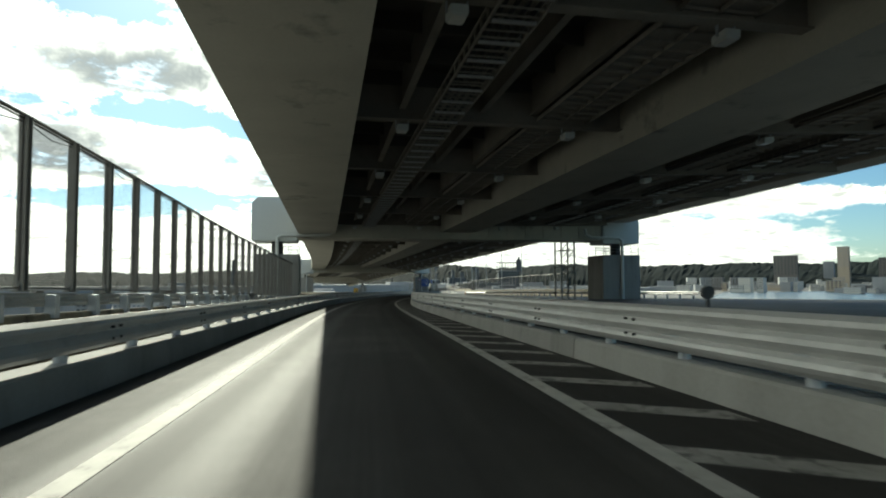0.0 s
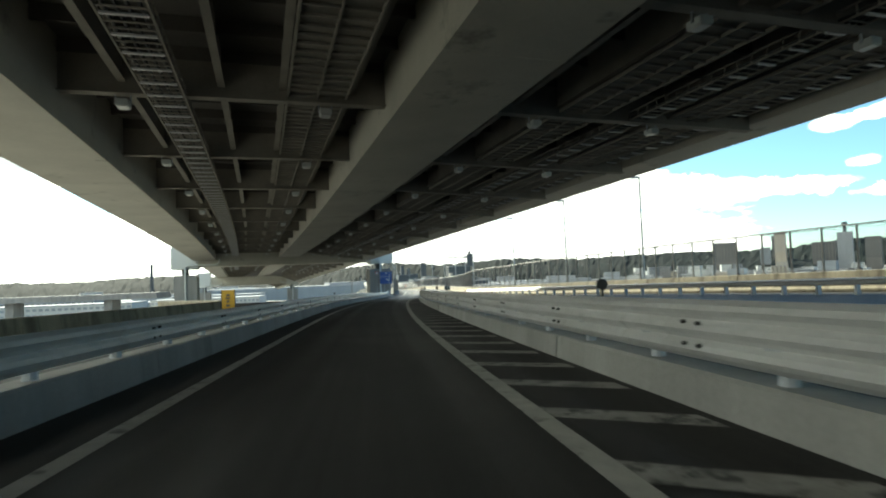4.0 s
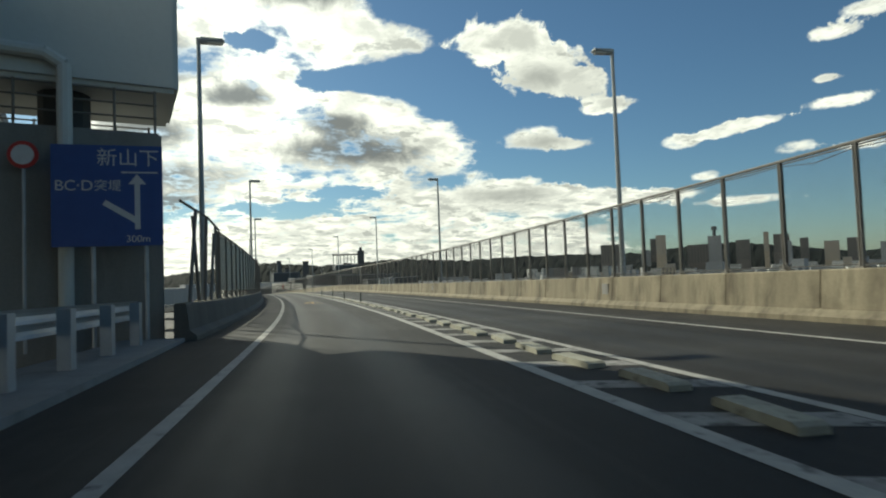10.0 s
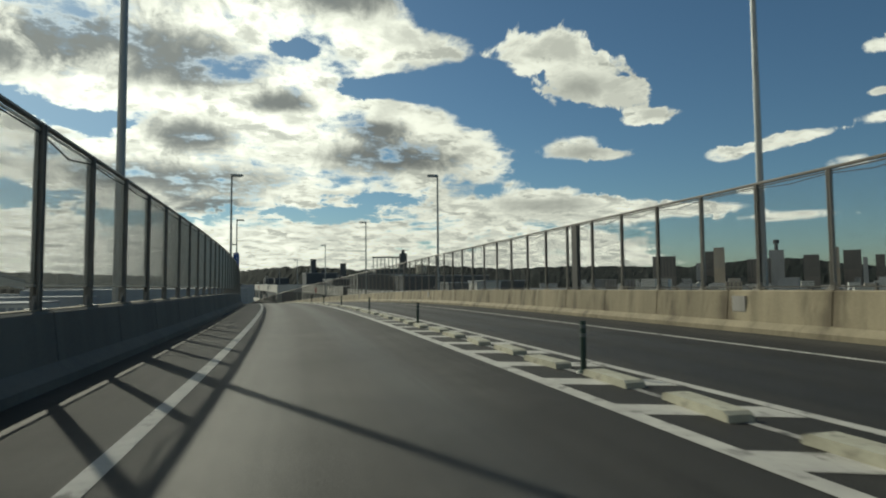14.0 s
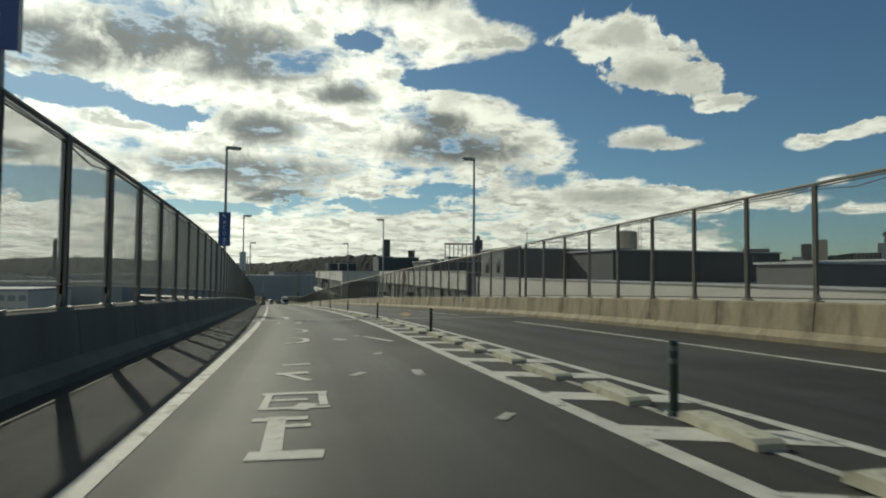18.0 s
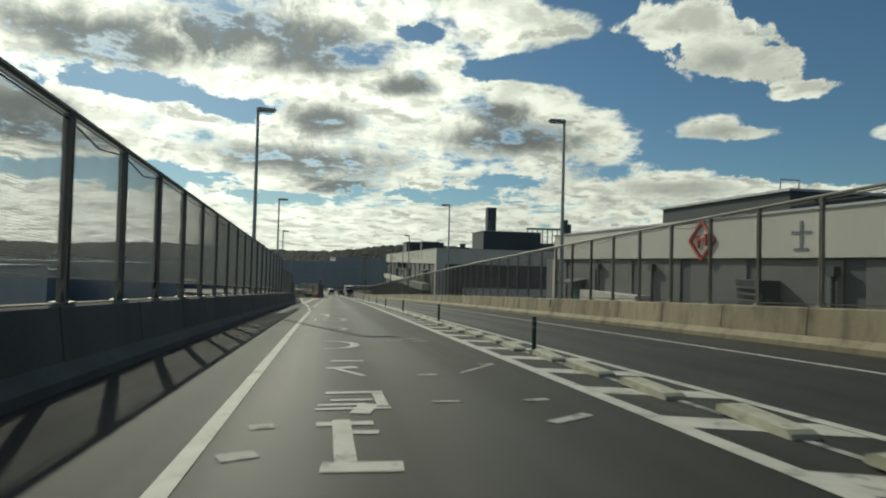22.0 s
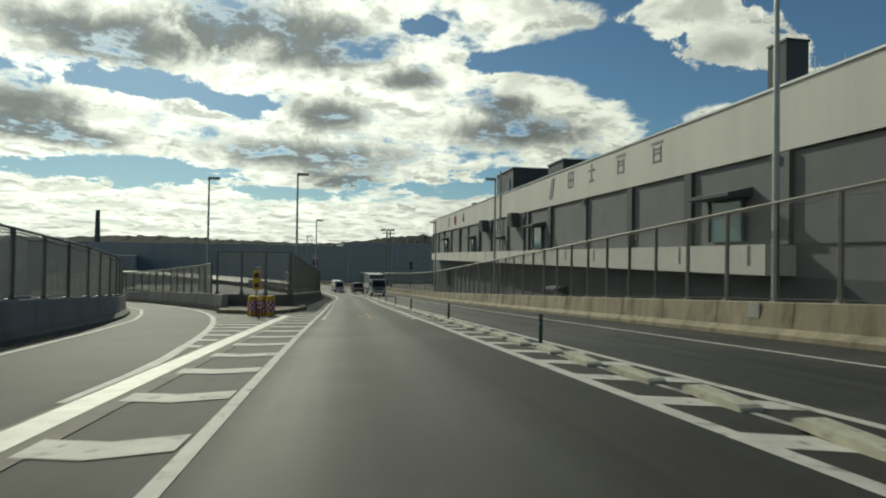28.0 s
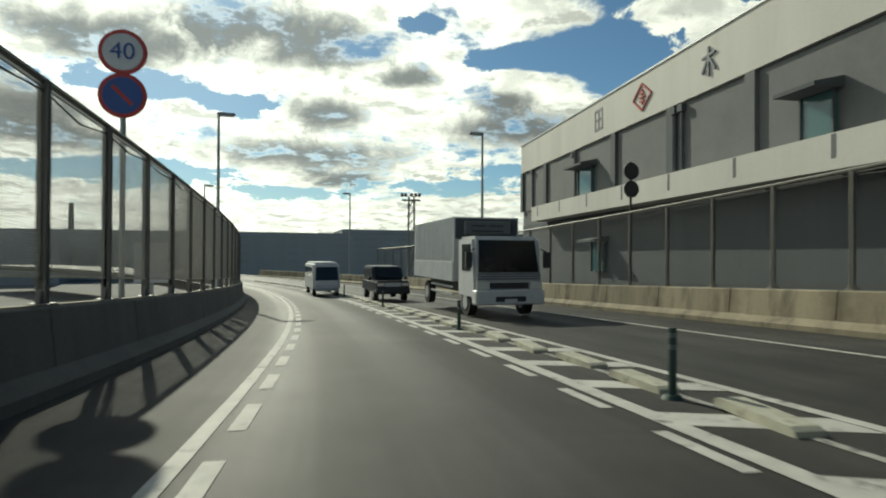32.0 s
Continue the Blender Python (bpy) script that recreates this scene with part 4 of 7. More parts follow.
low = [bm.verts.new(at(s, d, -0.3)) for s, d in rim]
edge = [bm.verts.new(at(s, d, 0.19)) for s, d in rim]
cap = [bm.verts.new(at(s + (507.5 - s) * 0.04, d + (-4.8 - d) * 0.04, 0.22)) for s, d in rim]
for i in range(len(rim)):
    j = (i + 1) % len(rim)
    bm.faces.new((low[i], low[j], edge[j], edge[i]))
    bm.faces.new((edge[i], edge[j], cap[j], cap[i]))
bm.faces.new(cap)
bmesh.ops.recalc_face_normals(bm, faces=bm.faces)
tagged(link("pavement", bm, CONCRETE), "raised concrete island with a kerb where the ramps part", "kerb", kind="structure")

# ---- guard rails on low kerbs beside the ramp ----
def wbeam(d, side, h0, h1, waves):
    """The profile of a corrugated rail, its face towards the lane."""
    out, back = [], []
    n = waves * 4
    for i in range(n + 1):
        h = h0 + (h1 - h0) * i / n
        bulge = (0.0, 0.05, 0.075, 0.05)[i % 4]
        out.append((d - side * bulge, h))
        back.append((d - side * bulge + side * 0.012, h))
    return out + back[::-1]


def guard(d, side, s0, s1, h0, h1, waves, label, kerb=0.28, post=2.0):
    rail = tagged(new("guard_rail"), label, "guard rail", kind="structure")
    s = s0
    while kerb and s < s1 - 0.2:
        e = min(s + 10.0, s1)
        gap = 0.45 if side > 0 and round(s - s0) == 130 else 0.02
        bm = bmesh.new()
        sweep(bm, [(0, 0), (side * 0.03, kerb - 0.03), (side * 0.06, kerb), (side * 0.42, kerb), (side * 0.45, -0.9)], s + 0.02, e - gap, 2.5, d_off=d)
        link("kerb_block", bm, CONCRETE_GREY, rail)
        s = e
    s = s0
    while s < s1 - 0.2:
        e = min(s + 4.0, s1)
        bm = bmesh.new()
        sweep(bm, wbeam(side * 0.10, side, h0, h1, waves), s, e + 0.06, 2.0, d_off=d)
        link("rail", bm, RAIL, rail)
        s = e
    bm = bmesh.new()
    tube(bm, (0, 0, (kerb or -0.25) - 0.02), (0, 0, h1 - 0.04), 0.075, 10)
    post_ob, s = link("post", bm, STEEL, rail), s0 + 1.0
    bm = bmesh.new()
    box(bm, -0.05, 0.05, -0.09, 0.09, h0 + 0.02, h0 + 0.22)
    block = link("spacer", bm, STEEL, rail)
    post_ob.matrix_local, block.matrix_local = spot(s, val(d, s) + side * 0.22), spot(s, val(d, s) + side * 0.14)
    bm = bmesh.new()
    for y in (-0.12, 0.12):
        for z in (h0 + (h1 - h0) * 0.25, h0 + (h1 - h0) * 0.62):
            tube(bm, (-0.02, y, z), (0.02, y, z), 0.02, 6)
    bolts = link("bolts", bm, DARK, rail)
    bolts.matrix_local = spot(s0 + 2.0, val(d, s0 + 2.0) + side * 0.03)
    s += post
    k = 0
    while s < s1:
        shared("post", post_ob.data, rail, spot(s, val(d, s) + side * 0.22))
        shared("spacer", block.data, rail, spot(s, val(d, s) + side * 0.14))
        if k % 2 == 0:
            shared("bolts", bolts.data, rail, spot(s + 1.0, val(d, s + 1.0) + side * 0.03))
        k += 1
        s += post
    return rail


guard(-3.2, -1, -40, 177, 0.50, 0.89, 2, "long galvanised guard rail on a low concrete kerb", 0.40)
guard(KERB_R, 1, -40.5, 153, 0.43, 0.97, 3, "tall galvanised guard rail on a low concrete kerb", 0.34)


def far_rail(d, s0, s1, label, h0=0.45, h1=0.8, lift=0.0):
    rail = tagged(new("guard_rail"), label, "guard rail", kind="structure")
    prof = [(a, (lambda q, b=b: val(lift, q) + b)) for a, b in wbeam(0, 1, h0, h1, 2)]
    s = s0
    while s < s1 - 0.2:
        e = min(s + 6.0, s1)
        bm = bmesh.new()
        sweep(bm, prof, s, e, 2.0, d_off=d)
        link("rail", bm, RAIL, rail)
        s = e
    bm = bmesh.new()
    box(bm, -0.1, 0.1, -0.1, 0.1, -0.1, h1 - 0.03)
    one = None
    s = s0 + 1
    while s < s1:
        m = spot(s, val(d, s) + 0.2, val(lift, s))
        if one is None:
            one = link("post", bm, STEEL, rail)
            one.matrix_local = m
        else:
            shared("post", one.data, rail, m)
        s += 2.0
    return rail


far_rail(lambda s: 10.6 - 0.9 + 0.17 * (160 - s) + 0.0008 * (160 - s) ** 2, 62, 159, "weathered steel guard rail beyond the lane")
far_rail(lambda s: edge_far_left(s) - 0.3, -40, 66, "dark steel guard rail at the foot of the fence", 0.14, 0.42, FOOT)
far_rail(lambda s: -3.72 - 0.03 * (s - 177), 178.2, 188.2, "pale steel guard rail beside the viaduct pier", 0.66, 1.08)
bm = bmesh.new()
sweep(bm, [(lambda s: -2.72 - 0.035 * (s - 177), -0.2), (lambda s: -2.75 - 0.035 * (s - 177), 0.1), (-4.6, 0.12), (-4.6, -0.9)], 177.1, 188.9, 1.5)
tagged(link("pavement", bm, CONCRETE_GREY), "grey concrete strip beside the lane before the pier", "pavement", kind="structure")


# ---- mesh fences ----
DENT = 218.0      # where a blow has bent the shaded fence inwards


def prism(bm, a, b, r):
    """A thin six-sided wire from a to b, upright or level."""
    a, b = Vector(a), Vector(b)
    side = Vector((0, 1, 0)) if abs(b.z - a.z) > 1e-4 else Vector((0, 0, 1))
    rings = [[bm.verts.new(p + Vector((1, 0, 0)) * r * math.cos(math.tau * i / 6) + side * r * math.sin(math.tau * i / 6)) for i in range(6)] for p in (a, b)]
    for i in range(6):
        f = bm.faces.new((rings[0][i], rings[0][(i + 1) % 6], rings[1][(i + 1) % 6], rings[1][i]))
        f.smooth = True


def panel_mesh(name, w, h, material, r):
    """One panel of crossed wires in a thin frame, standing on its lower edge."""
    bm = bmesh.new()
    n = int(w / (0.05 if r < 0.002 else 0.032))
    for i in range(1, n):
        y = -w / 2 + w * i / n
        prism(bm, (0, y, 0.03), (0, y, h - 0.03), r)
    m = int(h / (0.05 if r < 0.002 else 0.032))
    for i in range(1, m):
        z = h * i / m
        prism(bm, (0, -w / 2, z), (0, w / 2, z), r * 0.85)
    for z in (0.0, h - 0.03):
        box(bm, -0.015, 0.015, -w / 2, w / 2, z, z + 0.03)
    me = bpy.data.meshes.new(name)
    bm.to_mesh(me)
    bm.free()
    me.materials.append(material)
    return me


def post_mesh(name, h, wide=0.09):
    deep = wide / 2
    bm = bmesh.new()
    box(bm, -deep, deep, -wide / 2, -wide / 2 + 0.02, 0, h)
    box(bm, -deep, deep, wide / 2 - 0.02, wide / 2, 0, h)
    box(bm, -0.02, 0.02, -wide / 2, wide / 2, 0, h)
    box(bm, -0.12, 0.12, -0.11, 0.11, 0, 0.03)
    for y in (-1, 1):
        a = [bm.verts.new(p) for p in ((-0.02, y * wide / 2, 0.0), (0.02, y * wide / 2, 0.0), (0.02, y * 0.15, 0.0), (-0.02, y * 0.15, 0.0), (-0.02, y * wide / 2, 0.2), (0.02, y * wide / 2, 0.2))]
        for f in ((0, 3, 4), (1, 5, 2), (2, 5, 4, 3)):
            bm.faces.new([a[i] for i in f])
    me = bpy.data.meshes.new(name)
    bm.to_mesh(me)
    bm.free()
    me.materials.append(FENCE)
    return me


def mesh_fence(label, d, h0, tall, s0, s1, pitch=2.0, wires=True, skip=(), wide=0.09, gap=0.06, wire=WIRE_THIN_DIM, r=0.0016, dent=None):
    fence = tagged(new("mesh_fence"), label, "fence", kind="structure")
    pm, qm = panel_mesh("fence_panel", pitch - 0.12, tall - gap - 0.06, wire, r), post_mesh("fence_post", tall, wide)
    s = s0
    while s <= s1 + 0.01:
        a, b = at(s, val(d, s), val(h0, s)), at(min(s + pitch, s1 + pitch), val(d, s + pitch), val(h0, s + pitch))
        way = b - a
        turn = math.atan2(-way.x, way.y)
        bent = dent is not None and abs(s - dent) < 1.0
        shared("post", qm, fence, Matrix.Translation(a) @ Matrix.Rotation(turn, 4, "Z") @ Matrix.Rotation(radians(5 if bent else 0), 4, "Y") @ Matrix.Rotation(radians(-1.5 if bent else 0), 4, "X"))
        if s + pitch <= s1 + 0.01 and not any(u <= s < v for u, v in skip):
            mid, tilt = (a + b) / 2, math.atan2(way.z, math.hypot(way.x, way.y))
            turn_m = Matrix.Rotation(turn, 4, "Z") @ Matrix.Rotation(tilt, 4, "X")
            shared("panel", pm, fence, Matrix.Translation(mid + Vector((0, 0, gap))) @ turn_m)
            bm = bmesh.new()
            up = Vector((0, 0, tall))
            if dent is not None and s - 0.5 < dent + 1.0 and s + pitch > dent - 1.0:
                side = Vector((way.y, -way.x, 0)).normalized()
                low = lambda q: up + (side * 0.42 - Vector((0, 0, 0.38))) * math.exp(-((q - dent) / 0.9) ** 2)
                for k in range(4):
                    tube(bm, a + way * k / 4 + low(s + pitch * k / 4), a + way * (k + 1) / 4 + low(s + pitch * (k + 1) / 4), 0.04, 6)
            else:
                tube(bm, a + up, b + up, 0.04, 6)
            link("top_rail", bm, FENCE, fence)
            if wires:
                bm = bmesh.new()
                sag = Vector((0, 0, tall - 0.10 - 0.16 * random.random()))
                for p, q in ((a + Vector((0, 0, tall - 0.12)), mid + sag), (mid + sag, b + Vector((0, 0, tall - 0.12)))):
                    tube(bm, p, q, 0.012, 4)
                link("stay_wire", bm, DARK, fence)
        s += pitch
    return fence


mesh_fence("dark steel mesh fence on the sunlit parapet", lambda s: wall_r(s) + 0.24, WALL_TOP, 2.66, 99.1, 329.1)
mesh_fence("dark steel mesh fence on the sunlit parapet", lambda s: wall_r(s) + 0.24, WALL_TOP, 2.6, 329.8, 599.8)
mesh_fence("dark steel mesh fence on the shaded parapet", -3.28, 0.95, 2.46, 195.8, 329.8, gap=0.32, wide=0.11, wire=WIRE_LIT, r=0.0028, dent=DENT)
mesh_fence("dark steel mesh fence on the shaded parapet", -3.28, 0.95, 2.44, 330.4, 412.4, gap=0.32, wide=0.11, wire=WIRE_LIT, r=0.0028)
mesh_fence("dark steel mesh fence along the exit ramp", lambda s: exit_left(s) - 0.24, 0.95, 1.65, 413.0, 537.0, wire=WIRE_LIT, r=0.0026)
mesh_fence("dark steel mesh fence on the shaded parapet", lambda s: wall_end(s) - 0.25, 0.95, 2.58, 511.2, 611.2, gap=0.32, wide=0.11, wire=WIRE_LIT, r=0.0028)
mesh_fence("dark steel mesh fence between the parting ramps", lambda s: exit_right(s) + 0.2, 0.95, 1.9, 512, 538, wire=WIRE_LIT, r=0.0026)
across = tagged(new("mesh_fence"), "dark steel mesh fence across the end wall between the ramps", "fence", kind="structure")
pm, qm = panel_mesh("fence_panel", 1.3, 2.46, WIRE_LIT, 0.0026), post_mesh("fence_post", 2.58, 0.12)
side = Matrix.Rotation(math.pi / 2, 4, "Z")
for k in range(4):
    d = -3.35 - 1.42 * k
    shared("post", qm, across, spot(511.2, d, 0.95) @ side)
    if k < 3:
        shared("panel", pm, across, spot(511.2, d - 0.71, 1.0) @ side)
        bm = bmesh.new()
        tube(bm, at(511.2, d, 3.53), at(511.2, d - 1.42, 3.53), 0.04, 6)
        link("top_rail", bm, FENCE, across)
mesh_fence("tall dark steel mesh fence beside the viaduct", lambda s: edge_far_left(s) - 0.2, lambda s: FOOT(s) + 0.44, 3.4, -30, 66, wide=0.17)

# bent, broken posts where the fence begins beside the pier
broken = tagged(new("broken_fence"), "buckled dark fence posts leaning beside the pier", "fence")
for s, lean, along, h in ((190.2, 0.10, 0.55, 2.6), (191.6, -0.05, -0.5, 2.5), (192.6, 0.05, 0.25, 2.7), (193.8, 0.0, 0.9, 2.3), (195.2, 0.0, -0.1, 2.6)):
    bm = bmesh.new()
    a = at(s, -3.28, 0.95)
    b = at(s + along, -3.28 + lean, 0.95 + h)
    tube(bm, a, b, 0.055, 6)
    link("bent_post", bm, FENCE, broken)
bm = bmesh.new()
tube(bm, at(189.8, -3.4, 3.7), at(193, -3.2, 3.6), 0.04, 6)
tube(bm, at(193, -3.2, 3.6), at(196, -3.28, 3.5), 0.04, 6)
link("bent_rail", bm, FENCE, broken)
bm = bmesh.new()
box(bm, -0.08, 0.08, -0.22, 0.22, 0, 2.7)
one = tagged(link("cabinet_post", bm, DARK), "dark slim control box on the parapet", "control box")
one.matrix_world = spot(258.5, 11.3, 1.02)


# ---- viaduct overhead ----
DECK = radians(16.8)
DX, DY = Vector((math.cos(DECK), math.sin(DECK), 0)), Vector((-math.sin(DECK), math.cos(DECK), 0))
ORIGIN = Vector((-14.0, 77.0, 4.9))
FALL = -0.0131
VIADUCT = Matrix(((DX.x, DY.x, 0, ORIGIN.x), (DX.y, DY.y, 0, ORIGIN.y), (0, FALL, 1, ORIGIN.z), (0, 0, 0, 1)))


def settle(v):
    """The deck narrows on its right, bends away to the left and falls as it goes on."""
    y = max(0.0, v.y - 15)
    go = 0.0002 * y * y if y < 95 else 1.8 + 0.038 * (y - 95)
    w = min(max((v.x - 7.5) / 17.7, 0.0), 1.0)
    return Vector((v.x - 0.0562 * v.y * w - go * (1 - w), v.y, v.z - 0.0222 * v.y * w - 0.1 * go * (1 - w)))


def dlink(name, bm, material, parent, label="", bend=True):
    """Links a mesh built in the viaduct's own axes: x across to the right, y along, z above the girders' bottom."""
    if bend:
        ys = [v.co.y for v in bm.verts]
        if max(ys) - min(ys) > 25:
            y = 20.0 * math.ceil((min(ys) + 1) / 20)
            while y < max(ys) - 1:
                bmesh.ops.bisect_plane(bm, geom=bm.verts[:] + bm.edges[:] + bm.faces[:], plane_co=(0, y, 0), plane_no=(0, 1, 0))
                y += 20
        for v in bm.verts:
            v.co = settle(v.co)
    bmesh.ops.transform(bm, matrix=VIADUCT, verts=bm.verts)
    bmesh.ops.recalc_face_normals(bm, faces=bm.faces)
    return link(name, bm, material, parent, label)


def dboxes(name, material, parent, *spans, label="", bevel=0.0, bend=True):
    bm = bmesh.new()
    for b in spans:
        box(bm, *b)
    if bevel:
        bmesh.ops.bevel(bm, geom=bm.edges[:], offset=bevel, segments=2, affect="EDGES")
    return dlink(name, bm, material, parent, label, bend)


Y0, Y1, BAY = -92.5, 330.0, 10.0
viaduct = tagged(new("viaduct"), "painted steel girder viaduct, seen from below, stained", "viaduct")
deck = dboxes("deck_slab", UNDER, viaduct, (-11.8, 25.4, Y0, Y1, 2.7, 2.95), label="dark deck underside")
dboxes("parapet", CONCRETE_GREY, viaduct, (-11.8, -11.55, Y0, Y1, 2.95, 3.65))
dboxes("parapet", CONCRETE_GREY, viaduct, (25.15, 25.4, Y0, Y1, 2.95, 3.5))
y = Y0
while y < Y1:
    e = min(y + 20, Y1)
    for name, x0, x1, z in (("left_girder", -11.8, -7.9, -0.3), ("middle_girder", 3.6, 7.5, 0.0), ("edge_girder", 22.8, 25.4, 1.03)):
        bm = bmesh.new()
        box(bm, x0, x1, y + 0.006, e - 0.006, z, 2.7)
        dlink("girder", bm, GIRDER, viaduct, "pale stained box girder")
        bm = bmesh.new()
        box(bm, x0 - 0.02, x1 + 0.02, e - 0.09, e + 0.09, z - 0.012, z + 0.02)
        dlink("splice_plate", bm, GIRDER, viaduct)
    y = e
y = Y0 + 7.5
while y < Y1:
    for x0, x1 in ((-7.9, 3.6), (7.5, 22.8)):
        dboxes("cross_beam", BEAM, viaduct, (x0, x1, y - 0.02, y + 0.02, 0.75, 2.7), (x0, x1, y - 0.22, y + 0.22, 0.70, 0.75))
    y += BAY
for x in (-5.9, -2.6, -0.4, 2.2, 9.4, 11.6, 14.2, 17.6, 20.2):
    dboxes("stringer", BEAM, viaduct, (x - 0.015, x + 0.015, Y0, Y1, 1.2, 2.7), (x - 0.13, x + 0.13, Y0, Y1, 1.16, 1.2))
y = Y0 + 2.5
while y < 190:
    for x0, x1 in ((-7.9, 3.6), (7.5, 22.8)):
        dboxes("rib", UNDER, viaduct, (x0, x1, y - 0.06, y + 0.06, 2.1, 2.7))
    y += 2.5


def grating(x0, x1, y0, y1, z):
    """A ribbed tray hung between two stringers."""
    bm = bmesh.new()
    y = y0
    while y < y1:
        box(bm, x0, x1, y - 0.035, y + 0.035, z - 0.05, z + 0.04)
        y += 0.62
    for x in (x0, (x0 + x1) / 2, x1):
        box(bm, x - 0.035, x + 0.035, y0, y1, z - 0.07, z + 0.05)
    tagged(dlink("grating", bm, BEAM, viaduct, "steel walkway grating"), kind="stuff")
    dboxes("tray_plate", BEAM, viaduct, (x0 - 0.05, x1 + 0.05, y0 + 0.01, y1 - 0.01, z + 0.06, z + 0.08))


for y0 in range(-80, 180, 20):
    grating(-0.2, 2.0, y0, y0 + 20, 0.98)
    grating(11.7, 14.0, y0, y0 + 20, 1.0)
    grating(17.7, 20.0, y0, y0 + 20, 1.05)


def cable_ladder(x, z, y0, y1, half=0.62):
    """A lattice-sided trough with cables in it and pale tie bars beneath."""
    for side in (-1, 1):
        bm = bmesh.new()
        for h in (0.0, 0.36):
            box(bm, x + side * half - 0.03, x + side * half + 0.03, y0, y1, z + h, z + h + 0.05)
        y = y0
        while y < y1 - 0.3:
            box(bm, x + side * half - 0.025, x + side * half + 0.025, y, y + 0.07, z + 0.05, z + 0.36)
            y += 0.62
        tagged(dlink("trough_side", bm, BEAM, viaduct, "brown steel lattice side"), kind="stuff")
    y = y0 + 0.4
    bm = bmesh.new()
    while y < y1:
        box(bm, x - half * 0.9, x + half * 0.9, y - 0.05, y + 0.05, z - 0.06, z)
        y += 1.25
    tagged(dlink("rung_set", bm, RAIL, viaduct), kind="stuff")
    bm = bmesh.new()
    y = y0 + 0.1
    while y < y1:
        box(bm, x - half, x + half, y - 0.03, y + 0.03, z + 0.02, z + 0.06)
        y += 0.42
    tagged(dlink("trough_tie", bm, BEAM, viaduct), kind="stuff")
    for k in range(4):
        bm = bmesh.new()
        tube(bm, (x - 0.42 + 0.28 * k, y0, z + 0.12), (x - 0.42 + 0.28 * k, y1, z + 0.12), 0.06, 6)
        dlink("cable", bm, DARK, viaduct)


for y0 in range(-80, 180, 20):
    cable_ladder(-4.4, 0.5, y0, y0 + 20)
    cable_ladder(15.9, 0.8, y0, y0 + 20, 0.45)
    cable_ladder(21.3, 1.2, y0, y0 + 20, 0.45)


def deck_lamp(x, y):
    lamp = tagged(new("underside_lamp"), "pale box lamp bracketed under the viaduct beams", "lamp", "lamps under the viaduct")
    dboxes("housing", PIER, lamp, (x - 0.22, x + 0.22, y - 0.3, y + 0.3, 0.28, 0.52), bevel=0.03)
    dboxes("lens", LAMP_GLASS, lamp, (x - 0.17, x + 0.17, y - 0.25, y + 0.25, 0.255, 0.28))
    for dx in (-0.25, 0.25):
        dboxes("bracket", STEEL, lamp, (x + dx - 0.02, x + dx + 0.02, y - 0.04, y + 0.04, 0.4, 0.72))


y = Y0 + 7.5
while y < 190:
    for x in (-5.9, 1.2, 10.4, 16.8):
        deck_lamp(x, y + 0.1)
    y += BAY


